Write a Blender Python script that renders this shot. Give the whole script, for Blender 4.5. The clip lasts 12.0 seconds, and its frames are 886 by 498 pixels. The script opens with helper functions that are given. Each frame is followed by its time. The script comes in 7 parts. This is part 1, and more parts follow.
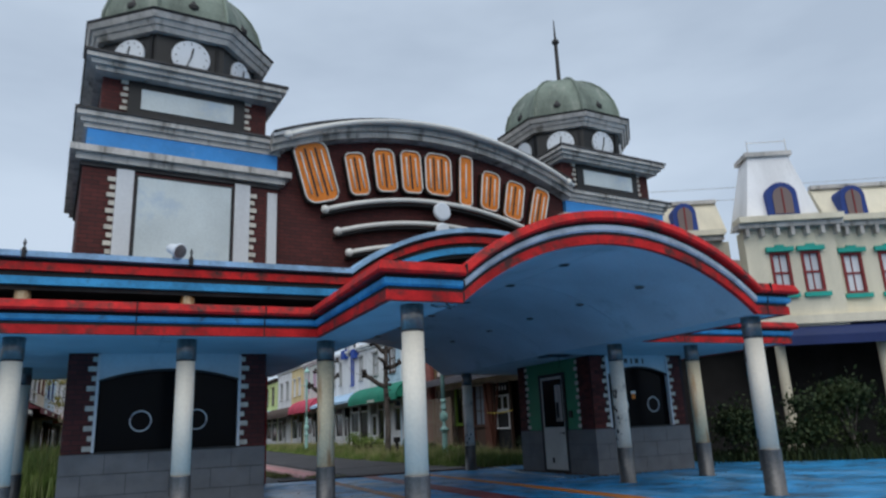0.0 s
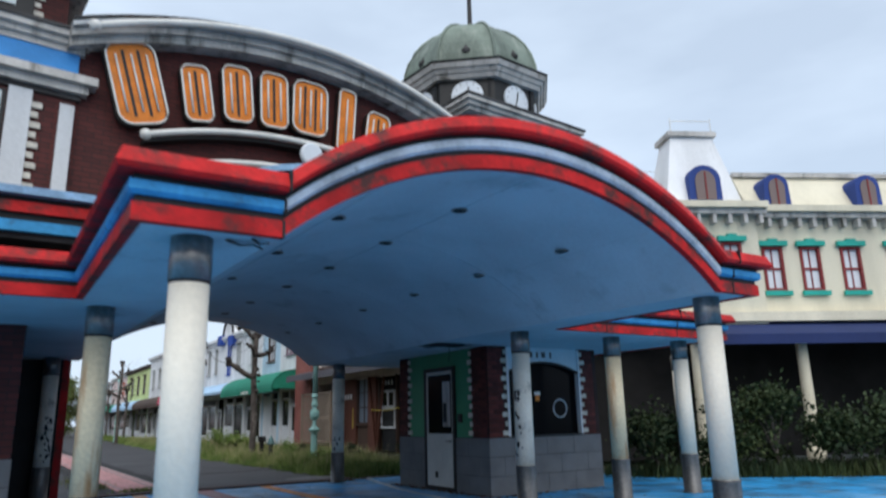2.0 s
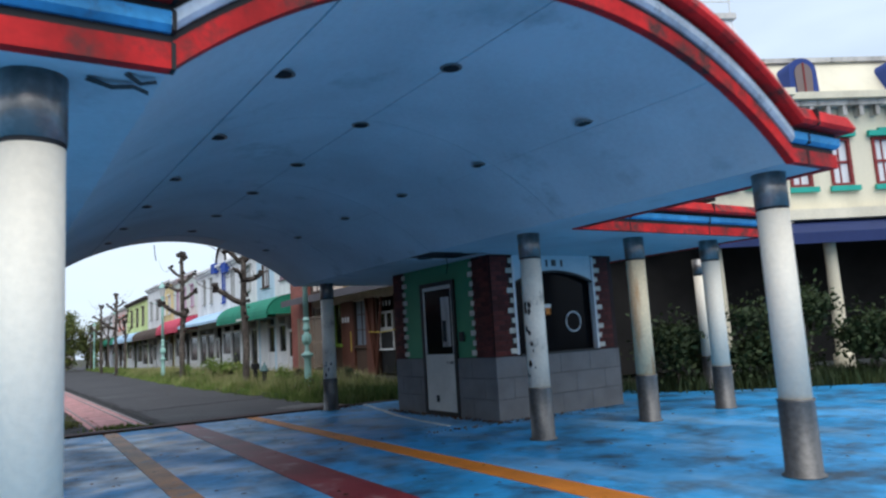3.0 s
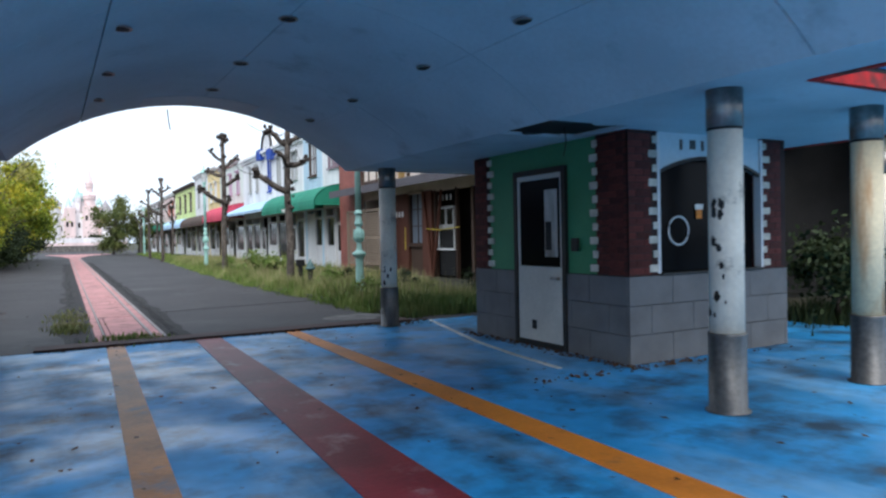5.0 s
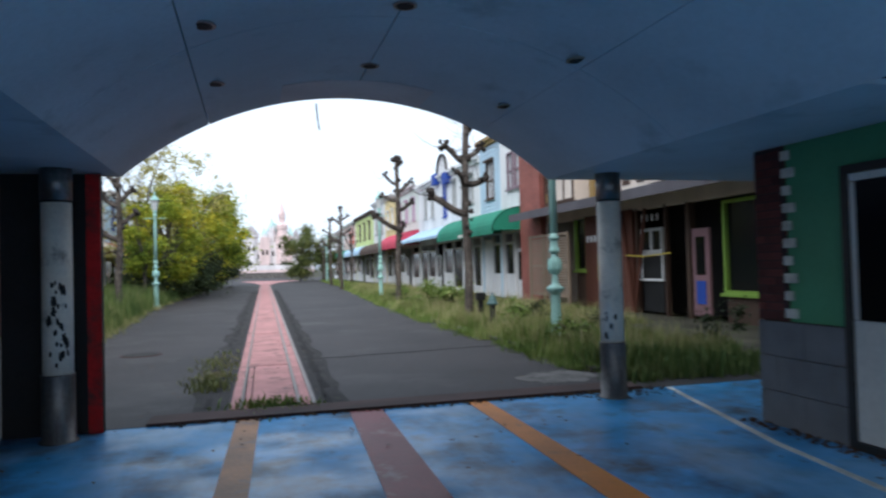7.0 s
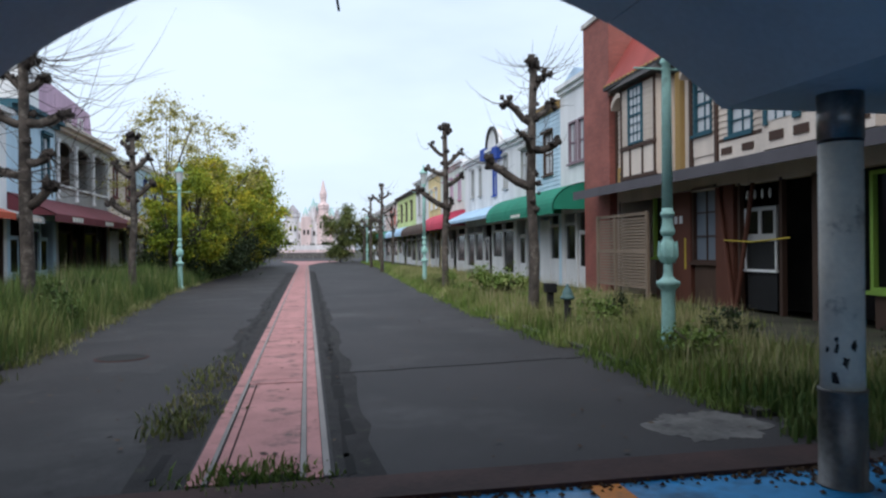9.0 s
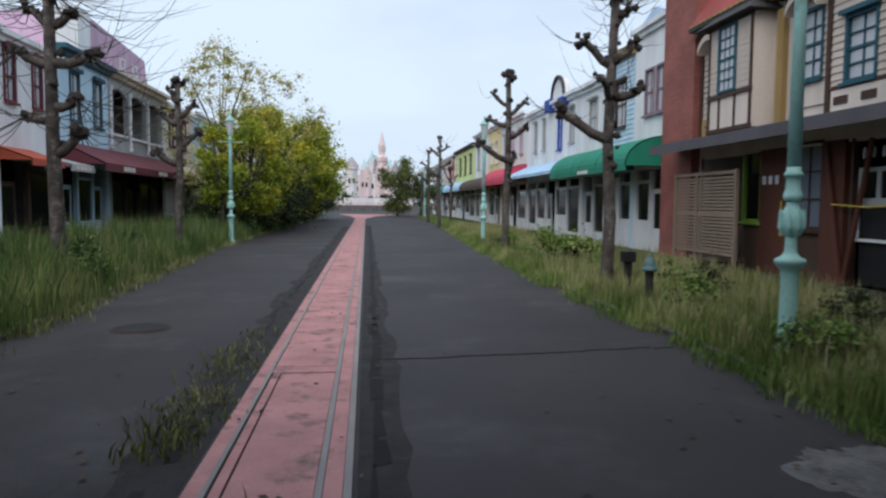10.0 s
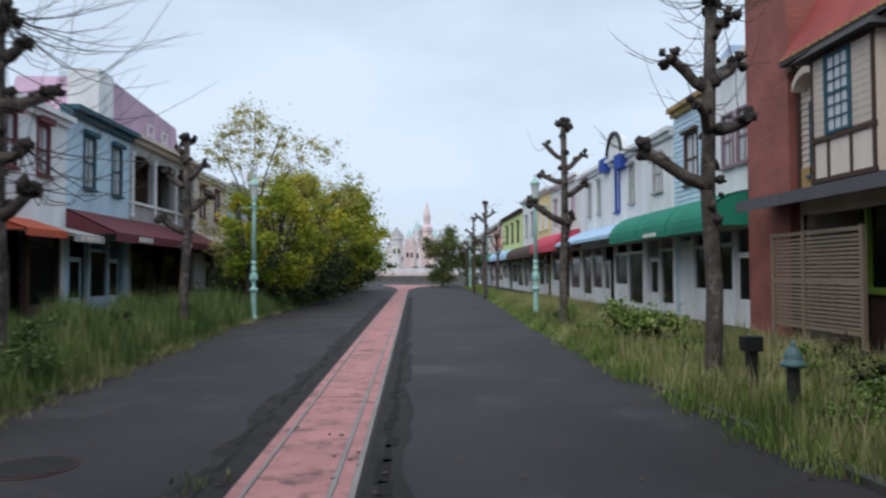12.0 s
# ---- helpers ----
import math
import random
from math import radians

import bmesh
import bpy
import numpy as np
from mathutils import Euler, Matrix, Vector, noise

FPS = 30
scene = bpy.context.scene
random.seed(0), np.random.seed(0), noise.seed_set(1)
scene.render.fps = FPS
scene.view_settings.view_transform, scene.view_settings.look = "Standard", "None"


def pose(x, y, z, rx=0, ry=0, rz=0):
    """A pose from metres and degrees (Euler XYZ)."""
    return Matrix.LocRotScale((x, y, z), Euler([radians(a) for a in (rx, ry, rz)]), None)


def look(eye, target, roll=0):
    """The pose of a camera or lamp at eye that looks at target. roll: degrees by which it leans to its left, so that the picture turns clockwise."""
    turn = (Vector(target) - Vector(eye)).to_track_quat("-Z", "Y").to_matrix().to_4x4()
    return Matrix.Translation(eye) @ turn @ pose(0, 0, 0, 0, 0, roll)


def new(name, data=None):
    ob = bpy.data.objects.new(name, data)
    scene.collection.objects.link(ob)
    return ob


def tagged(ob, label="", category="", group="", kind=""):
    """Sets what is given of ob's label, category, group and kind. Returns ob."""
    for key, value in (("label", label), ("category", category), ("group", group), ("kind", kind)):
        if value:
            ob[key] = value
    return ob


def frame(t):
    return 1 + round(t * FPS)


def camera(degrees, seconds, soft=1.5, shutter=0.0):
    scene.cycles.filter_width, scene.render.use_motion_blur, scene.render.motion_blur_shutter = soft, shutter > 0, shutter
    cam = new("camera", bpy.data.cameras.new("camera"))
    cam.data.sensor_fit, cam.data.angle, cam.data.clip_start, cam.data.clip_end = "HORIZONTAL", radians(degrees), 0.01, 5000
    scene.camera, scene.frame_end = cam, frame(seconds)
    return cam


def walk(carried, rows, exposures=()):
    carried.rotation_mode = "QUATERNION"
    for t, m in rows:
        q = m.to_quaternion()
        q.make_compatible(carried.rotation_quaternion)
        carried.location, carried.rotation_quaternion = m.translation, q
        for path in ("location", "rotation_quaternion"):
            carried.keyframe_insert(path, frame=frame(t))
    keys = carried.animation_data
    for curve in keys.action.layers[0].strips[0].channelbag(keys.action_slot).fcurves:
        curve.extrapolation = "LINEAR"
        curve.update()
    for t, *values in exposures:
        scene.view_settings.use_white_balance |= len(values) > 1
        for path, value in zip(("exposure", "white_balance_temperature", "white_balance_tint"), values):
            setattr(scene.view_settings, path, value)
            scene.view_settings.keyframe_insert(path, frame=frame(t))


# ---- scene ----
cam = camera(65.3, 12.0, soft=2.3, shutter=0.4)
PATH = [
    (0, (0.175, 0.155, 1.076), (0.987, 1.913, 1.576), -2.5),
    (0.5, (0.592, 0.936, 1.197), (1.428, 2.7, 1.632), -4.3),
    (1, (1.01, 1.595, 1.305), (1.937, 3.291, 1.819), -1.7),
    (1.5, (1.491, 2.191, 1.311), (2.339, 3.901, 1.911), 0.1),
    (2, (2.072, 2.788, 1.261), (3.129, 4.419, 1.735), -1.3),
    (2.5, (2.578, 3.474, 1.231), (3.627, 5.146, 1.556), -0.2),
    (3, (2.972, 4.108, 1.253), (4.049, 5.775, 1.506), -3.5),
    (5, (3.982, 6.985, 1.376), (4.942, 8.739, 1.338), -1.2),
    (5.5, (4.256, 7.729, 1.411), (5.172, 9.505, 1.33), -2.1),
    (6, (4.39, 8.434, 1.431), (5.25, 10.239, 1.45), -2.3),
    (6.5, (4.614, 9.23, 1.468), (5.372, 11.081, 1.485), -1.4),
    (7, (4.721, 9.928, 1.478), (5.223, 11.863, 1.525), -1.5),
    (7.5, (4.849, 10.782, 1.487), (5.224, 12.746, 1.537), -2.5),
    (9.5, (5.208, 13.76, 1.50), (5.574, 15.725, 1.434), 0.6),
    (10, (5.327, 14.538, 1.592), (5.548, 16.521, 1.458), 0.5),
    (10.5, (5.389, 15.284, 1.578), (5.573, 17.275, 1.589), -3.6),
    (11, (5.455, 16.024, 1.612), (5.517, 18.021, 1.696), -2.2),
    (11.5, (5.53, 16.77, 1.603), (5.498, 18.767, 1.692), -0.2),
    (12, (5.659, 17.575, 1.581), (5.746, 19.572, 1.648), -0.2),
]
walk(cam, [(t, look(eye, target, roll)) for t, eye, target, roll in PATH],
     [(0.0, -0.3), (0.7, -0.13), (1.5, 0.15), (2.5, 0.1), (3.0, 0.33), (5.0, 0.8), (6.0, 0.65), (6.5, 0.68), (7.5, 0.58), (9.5, 0.15), (12.0, 0.0)])

# ---------------------------------------------------------------- light
world = bpy.data.worlds.new("overcast_sky")
scene.world = world
world.use_nodes = True
wn, wl = world.node_tree.nodes, world.node_tree.links
wn.clear()
w_out, w_bg = wn.new("ShaderNodeOutputWorld"), wn.new("ShaderNodeBackground")
w_sky, w_noise, w_ramp, w_mix = wn.new("ShaderNodeTexSky"), wn.new("ShaderNodeTexNoise"), wn.new("ShaderNodeValToRGB"), wn.new("ShaderNodeMix")
w_sky.sky_type, w_sky.sun_disc, w_sky.sun_elevation, w_sky.sun_rotation = "NISHITA", False, radians(51.5), radians(205)
w_sky.air_density, w_sky.dust_density = 1.0, 2.0
w_map = wn.new("ShaderNodeMapping")
w_co = wn.new("ShaderNodeTexCoord")
w_map.inputs["Scale"].default_value = (1.0, 1.0, 3.0)
w_noise.inputs["Scale"].default_value, w_noise.inputs["Detail"].default_value, w_noise.inputs["Roughness"].default_value = 1.7, 5.0, 0.5
w_ramp.color_ramp.elements[0].position, w_ramp.color_ramp.elements[1].position = 0.36, 0.66
w_ramp.color_ramp.elements[0].color, w_ramp.color_ramp.elements[1].color = (0.66, 0.66, 0.66, 1), (0.98, 0.98, 0.98, 1)
w_mix.data_type = "RGBA"
w_mix.inputs["B"].default_value = (6.9, 8.2, 9.9, 1)
wl.new(w_co.outputs["Generated"], w_map.inputs["Vector"])
wl.new(w_map.outputs["Vector"], w_noise.inputs["Vector"])
wl.new(w_noise.outputs["Fac"], w_ramp.inputs["Fac"])
wl.new(w_ramp.outputs["Color"], w_mix.inputs["Factor"])
wl.new(w_sky.outputs["Color"], w_mix.inputs["A"])
wl.new(w_mix.outputs["Result"], w_bg.inputs["Color"])
wl.new(w_bg.outputs["Background"], w_out.inputs["Surface"])
w_bg.inputs["Strength"].default_value = 0.105
sun = new("sun", bpy.data.lights.new("sun", "SUN"))
sun.data.energy, sun.data.angle, sun.data.color = 1.75, radians(70), (1.0, 0.97, 0.93)
sun.matrix_world = look((-3, -6.5, 9), (0, 0, 0))


# ---------------------------------------------------------------- materials
def mat(name, color, rough=0.7, metal=0.0, var=0.25, scale=1.5, fine=25.0, bump=0.15, stain=None, stain_amount=0.5, streak=False, spec=0.4, worn=None, worn_amount=0.5):
    """A worn surface: broad blotches, fine grain and, where given, stains with ragged edges."""
    m = bpy.data.materials.new(name)
    m.use_nodes = True
    n, l = m.node_tree.nodes, m.node_tree.links
    b = n["Principled BSDF"]
    b.inputs["Roughness"].default_value, b.inputs["Metallic"].default_value = rough, metal
    b.inputs["Specular IOR Level"].default_value = spec
    co = n.new("ShaderNodeTexCoord")
    big, small = n.new("ShaderNodeTexNoise"), n.new("ShaderNodeTexNoise")
    big.inputs["Scale"].default_value, big.inputs["Detail"].default_value = scale, 6
    small.inputs["Scale"].default_value, small.inputs["Detail"].default_value = fine, 4
    src = co.outputs["Object"]
    if streak:
        mp = n.new("ShaderNodeMapping")
        mp.inputs["Scale"].default_value = (1, 1, 0.15)
        l.new(src, mp.inputs["Vector"])
        l.new(mp.outputs["Vector"], big.inputs["Vector"])
    else:
        l.new(src, big.inputs["Vector"])
    l.new(src, small.inputs["Vector"])
    mix1 = n.new("ShaderNodeMix")
    mix1.data_type = "RGBA"
    dark = [c * (1 - var * 1.6) for c in color[:3]]
    light = [min(1, c * (1 + var * 0.6)) for c in color[:3]]
    mix1.inputs["A"].default_value, mix1.inputs["B"].default_value = (*dark, 1), (*light, 1)
    add = n.new("ShaderNodeMath")
    add.operation = "MULTIPLY_ADD"
    add.inputs[1].default_value = 0.35
    l.new(small.outputs["Fac"], add.inputs[0])
    sub = n.new("ShaderNodeMath")
    sub.operation = "SUBTRACT"
    sub.inputs[1].default_value = 0.17
    l.new(big.outputs["Fac"], sub.inputs[0])
    l.new(sub.outputs[0], add.inputs[2])
    ramp = n.new("ShaderNodeMapRange")
    ramp.inputs["From Min"].default_value, ramp.inputs["From Max"].default_value = 0.32, 0.68
    l.new(add.outputs[0], ramp.inputs["Value"])
    l.new(ramp.outputs["Result"], mix1.inputs["Factor"])
    col = mix1.outputs["Result"]
    if stain:
        st = n.new("ShaderNodeTexNoise")
        st.inputs["Scale"].default_value, st.inputs["Detail"].default_value, st.inputs["Roughness"].default_value = scale * 1.7, 9, 0.65
        if streak:
            l.new(mp.outputs["Vector"], st.inputs["Vector"])
        else:
            mp2 = n.new("ShaderNodeMapping")
            mp2.inputs["Location"].default_value = (7.3, 2.1, 4.4)
            l.new(src, mp2.inputs["Vector"])
            l.new(mp2.outputs["Vector"], st.inputs["Vector"])
        mr = n.new("ShaderNodeMapRange")
        mr.inputs["From Min"].default_value, mr.inputs["From Max"].default_value = 0.72 - 0.35 * stain_amount, 0.86 - 0.3 * stain_amount
        l.new(st.outputs["Fac"], mr.inputs["Value"])
        mix2 = n.new("ShaderNodeMix")
        mix2.data_type = "RGBA"
        mix2.inputs["B"].default_value = (*stain, 1)
        l.new(mr.outputs["Result"], mix2.inputs["Factor"])
        l.new(col, mix2.inputs["A"])
        col = mix2.outputs["Result"]
    if worn:
        wo, mp3 = n.new("ShaderNodeTexNoise"), n.new("ShaderNodeMapping")
        wo.inputs["Scale"].default_value, wo.inputs["Detail"].default_value, wo.inputs["Roughness"].default_value = scale * 0.8, 8, 0.6
        mp3.inputs["Location"].default_value, mp3.inputs["Scale"].default_value = (3.1, 9.7, 1.3), (1.6, 0.5, 1)
        l.new(src, mp3.inputs["Vector"])
        l.new(mp3.outputs["Vector"], wo.inputs["Vector"])
        mr3 = n.new("ShaderNodeMapRange")
        mr3.inputs["From Min"].default_value, mr3.inputs["From Max"].default_value = 0.70 - 0.3 * worn_amount, 0.92 - 0.3 * worn_amount
        l.new(wo.outputs["Fac"], mr3.inputs["Value"])
        mix3 = n.new("ShaderNodeMix")
        mix3.data_type = "RGBA"
        mix3.inputs["B"].default_value = (*worn, 1)
        l.new(mr3.outputs["Result"], mix3.inputs["Factor"])
        l.new(col, mix3.inputs["A"])
        col = mix3.outputs["Result"]
    l.new(col, b.inputs["Base Color"])
    if bump:
        bp = n.new("ShaderNodeBump")
        bp.inputs["Strength"].default_value, bp.inputs["Distance"].default_value = bump, 0.02
        l.new(small.outputs["Fac"], bp.inputs["Height"])
        l.new(bp.outputs["Normal"], b.inputs["Normal"])
    return m


def brick_mat(name, c1, c2, mortar, turned=False):
    m = bpy.data.materials.new(name)
    m.use_nodes = True
    n, l = m.node_tree.nodes, m.node_tree.links
    b = n["Principled BSDF"]
    b.inputs["Roughness"].default_value = 0.85
    co, mp, br, ns = n.new("ShaderNodeTexCoord"), n.new("ShaderNodeMapping"), n.new("ShaderNodeTexBrick"), n.new("ShaderNodeTexNoise")
    sep, addx, comb = n.new("ShaderNodeSeparateXYZ"), n.new("ShaderNodeMath"), n.new("ShaderNodeCombineXYZ")
    l.new(co.outputs["Object"], sep.inputs[0])
    l.new(sep.outputs["X"], addx.inputs[0])
    l.new(sep.outputs["Y"], addx.inputs[1])
    l.new(addx.outputs[0], comb.inputs["X"])
    l.new(sep.outputs["Z"], comb.inputs["Y"])
    l.new(comb.outputs[0], mp.inputs["Vector"])
    l.new(mp.outputs["Vector"], br.inputs["Vector"])
    br.inputs["Scale"].default_value = 1.0
    br.inputs["Brick Width"].default_value, br.inputs["Row Height"].default_value, br.inputs["Mortar Size"].default_value = 0.22, 0.075, 0.006
    br.inputs["Color1"].default_value, br.inputs["Color2"].default_value, br.inputs["Mortar"].default_value = (*c1, 1), (*c2, 1), (*mortar, 1)
    ns.inputs["Scale"].default_value, ns.inputs["Detail"].default_value = 1.3, 6
    l.new(co.outputs["Object"], ns.inputs["Vector"])
    mx = n.new("ShaderNodeMix")
    mx.data_type, mx.blend_type = "RGBA", "MULTIPLY"
    mx.inputs["Factor"].default_value = 0.6
    l.new(br.outputs["Color"], mx.inputs["A"])
    l.new(ns.outputs["Color"], mx.inputs["B"])
    hs = n.new("ShaderNodeMapRange")
    hs.inputs["To Min"].default_value, hs.inputs["To Max"].default_value = 0.45, 1.35
    l.new(ns.outputs["Fac"], hs.inputs["Value"])
    mul = n.new("ShaderNodeMix")
    mul.data_type, mul.blend_type = "RGBA", "MULTIPLY"
    mul.inputs["Factor"].default_value = 1.0
    l.new(br.outputs["Color"], mul.inputs["A"])
    l.new(hs.outputs["Result"], mul.inputs["B"])
    l.new(mul.outputs["Result"], b.inputs["Base Color"])
    bp = n.new("ShaderNodeBump")
    bp.inputs["Strength"].default_value, bp.inputs["Distance"].default_value, bp.invert = 0.6, 0.01, True
    l.new(br.outputs["Fac"], bp.inputs["Height"])
    l.new(bp.outputs["Normal"], b.inputs["Normal"])
    return m


def leaf_mat(name, c1, c2, c3):
    m = bpy.data.materials.new(name)
    m.use_nodes = True
    n, l = m.node_tree.nodes, m.node_tree.links
    b = n["Principled BSDF"]
    b.inputs["Roughness"].default_value = 0.65
    b.inputs["Specular IOR Level"].default_value = 0.25
    geo, ramp = n.new("ShaderNodeNewGeometry"), n.new("ShaderNodeValToRGB")
    ramp.color_ramp.elements[0].color, ramp.color_ramp.elements[1].color = (*c1, 1), (*c3, 1)
    e = ramp.color_ramp.elements.new(0.5)
    e.color = (*c2, 1)
    ns, co, ad = n.new("ShaderNodeTexNoise"), n.new("ShaderNodeTexCoord"), n.new("ShaderNodeMath")
    ns.inputs["Scale"].default_value = 0.55
    l.new(co.outputs["Object"], ns.inputs["Vector"])
    ad.operation = "MULTIPLY_ADD"
    ad.inputs[1].default_value = 0.5
    sb = n.new("ShaderNodeMath")
    sb.operation = "MULTIPLY_ADD"
    sb.inputs[1].default_value, sb.inputs[2].default_value = 1.6, -0.55
    l.new(ns.outputs["Fac"], sb.inputs[0])
    l.new(geo.outputs["Random Per Island"], ad.inputs[0])
    l.new(sb.outputs[0], ad.inputs[2])
    l.new(ad.outputs[0], ramp.inputs["Fac"])
    l.new(ramp.outputs["Color"], b.inputs["Base Color"])
    b.inputs["Transmission Weight"].default_value = 0.0
    return m


def glass_mat(name, color, rough, spec=0.2):
    m = bpy.data.materials.new(name)
    m.use_nodes = True
    n, l = m.node_tree.nodes, m.node_tree.links
    b = n["Principled BSDF"]
    b.inputs["Base Color"].default_value = (*color, 1)
    b.inputs["Specular IOR Level"].default_value = spec
    ns, co, mr = n.new("ShaderNodeTexNoise"), n.new("ShaderNodeTexCoord"), n.new("ShaderNodeMapRange")
    ns.inputs["Scale"].default_value, ns.inputs["Detail"].default_value = 2.0, 5
    mr.inputs["To Min"].default_value, mr.inputs["To Max"].default_value = rough * 0.6, rough * 1.8
    l.new(co.outputs["Object"], ns.inputs["Vector"])
    l.new(ns.outputs["Fac"], mr.inputs["Value"])
    l.new(mr.outputs["Result"], b.inputs["Roughness"])
    return m


RUST, GRIME, MOSS = (0.09, 0.04, 0.02), (0.05, 0.045, 0.04), (0.10, 0.10, 0.05)
M_RED = mat("red_fascia_paint", (0.60, 0.018, 0.018), 0.6, spec=0.2, stain=(0.08, 0.03, 0.026), stain_amount=0.70, scale=2.5)
M_BLUE = mat("blue_fascia_paint", (0.045, 0.31, 0.60), 0.55, spec=0.25, stain=GRIME, stain_amount=0.35, scale=2.5)
M_LBLUE = mat("pale_blue_paint", (0.28, 0.47, 0.68), 0.55, stain=(0.12, 0.15, 0.16), stain_amount=0.4, scale=2.5)
M_SILVER = mat("pale_fascia_paint", (0.55, 0.62, 0.68), 0.4, stain=GRIME, stain_amount=0.35, scale=2.5)
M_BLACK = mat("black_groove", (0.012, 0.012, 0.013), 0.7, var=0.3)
M_SOFFIT = mat("blue_soffit_paint", (0.51, 0.62, 0.665), 0.6, var=0.10, scale=0.8, stain=(0.30, 0.40, 0.43), stain_amount=0.4)
M_WHITE = mat("white_column_paint", (0.88, 0.80, 0.66), 0.6, var=0.1, scale=2, stain=(0.5, 0.42, 0.30), stain_amount=0.3, streak=True)
M_PEEL = mat("peeling_column_paint", (0.78, 0.72, 0.61), 0.55, var=0.14, scale=2.6, stain=(0.05, 0.042, 0.036), stain_amount=0.40)
M_CREAM = mat("rust_streaked_column", (0.82, 0.69, 0.46), 0.55, var=0.2, scale=2.2, stain=(0.46, 0.17, 0.03), stain_amount=0.74, streak=True)
M_STEEL = mat("dull_steel", (0.36, 0.34, 0.32), 0.36, metal=0.8, var=0.3, scale=4, stain=(0.10, 0.08, 0.07), stain_amount=0.5, streak=True)
M_STEELDK = mat("dark_stained_steel", (0.16, 0.155, 0.15), 0.45, metal=0.6, var=0.35, scale=4, stain=(0.07, 0.05, 0.04), stain_amount=0.5, streak=True)
M_BRICK = brick_mat("red_brick", (0.115, 0.023, 0.019), (0.075, 0.016, 0.014), (0.03, 0.014, 0.013))
M_BRICKP = mat("single_red_brick", (0.125, 0.026, 0.021), 0.85, var=0.3, scale=9, fine=60, bump=0.4)
_n, _l = M_BRICKP.node_tree.nodes, M_BRICKP.node_tree.links
_info, _hsv = _n.new("ShaderNodeObjectInfo"), _n.new("ShaderNodeHueSaturation")
_mr = _n.new("ShaderNodeMapRange")
_mr.inputs["To Min"].default_value, _mr.inputs["To Max"].default_value = 0.6, 1.3
_l.new(_info.outputs["Random"], _mr.inputs["Value"])
_l.new(_mr.outputs["Result"], _hsv.inputs["Value"])
_l.new(_n["Principled BSDF"].inputs["Base Color"].links[0].from_socket, _hsv.inputs["Color"])
_l.new(_hsv.outputs["Color"], _n["Principled BSDF"].inputs["Base Color"])
M_MORTAR = mat("dark_mortar", (0.045, 0.028, 0.026), 0.95)
M_LID = mat("dark_iron_lid", (0.016, 0.014, 0.013), 0.8)
M_HOOD = mat("dull_verdigris", (0.10, 0.19, 0.19), 0.55, var=0.25)
M_BROWNPANE = glass_mat("brown_boarded_pane", (0.20, 0.15, 0.14), 0.4)
M_YELLOW = mat("yellow_step_paint", (0.62, 0.46, 0.06), 0.6, stain=GRIME, stain_amount=0.35)
M_QUOIN = mat("cream_quoin_block", (0.62, 0.58, 0.50), 0.7, var=0.2, scale=6)
M_PILASTER = mat("white_pilaster", (0.66, 0.67, 0.68), 0.55, var=0.1, stain=(0.3, 0.29, 0.26), stain_amount=0.3, streak=True)
M_CORNICE = mat("pale_stone_cornice", (0.57, 0.54, 0.50), 0.75, var=0.2, scale=2, stain=(0.13, 0.12, 0.10), stain_amount=0.55, streak=True)
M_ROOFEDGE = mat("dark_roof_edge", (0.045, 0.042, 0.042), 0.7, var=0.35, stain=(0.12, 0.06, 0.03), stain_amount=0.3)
M_TBLUE = mat("tower_blue_band", (0.045, 0.27, 0.64), 0.6, var=0.12, stain=(0.2, 0.35, 0.55), stain_amount=0.3)
M_DIALW = mat("clock_dial_white", (0.70, 0.74, 0.78), 0.4, var=0.06)
# Bluish blotches put a cloud-like reflection into the pale panel colour.
M_PANEL = mat("sky_mottled_panel", (0.62, 0.68, 0.68), 0.35, var=0.12, scale=0.9, stain=(0.42, 0.52, 0.62), stain_amount=0.5)
M_COPPER = mat("weathered_green_copper", (0.20, 0.245, 0.20), 0.7, var=0.3, scale=1.8, stain=(0.30, 0.33, 0.28), stain_amount=0.5, streak=True)
M_ORANGE = mat("orange_sign_face", (0.78, 0.22, 0.015), 0.45, var=0.18, scale=4, stain=(0.55, 0.25, 0.10), stain_amount=0.3)
M_TUBE = mat("white_neon_tube", (0.75, 0.73, 0.68), 0.3, var=0.1)
M_CHROME = mat("pale_metal_tube", (0.62, 0.63, 0.63), 0.35, metal=0.3, var=0.15)
M_GREEN = mat("green_booth_wall", (0.06, 0.255, 0.125), 0.65, var=0.1)
M_BLOCK = mat("grey_block_panel", (0.165, 0.165, 0.168), 0.85, var=0.12, scale=3, fine=60, bump=0.3)
M_JOINT = mat("dark_joint", (0.05, 0.05, 0.05), 0.9)
M_DOORP = mat("cream_door_paint", (0.60, 0.58, 0.53), 0.5, var=0.12, stain=(0.16, 0.10, 0.07), stain_amount=0.25)
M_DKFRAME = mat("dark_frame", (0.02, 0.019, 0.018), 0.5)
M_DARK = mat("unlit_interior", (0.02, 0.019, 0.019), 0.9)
M_GLASS = glass_mat("dark_window_glass", (0.009, 0.010, 0.011), 0.10)
M_BOOTHGLASS = glass_mat("smoked_ticket_glass", (0.006, 0.006, 0.007), 0.12, 0.05)
M_BRIGHTPANE = glass_mat("white_blind_glass", (0.72, 0.74, 0.76), 0.3)
M_DIMPANE = glass_mat("dusty_blue_grey_glass", (0.17, 0.20, 0.24), 0.3)
M_PANE = glass_mat("pale_curtained_glass", (0.56, 0.58, 0.60), 0.25)
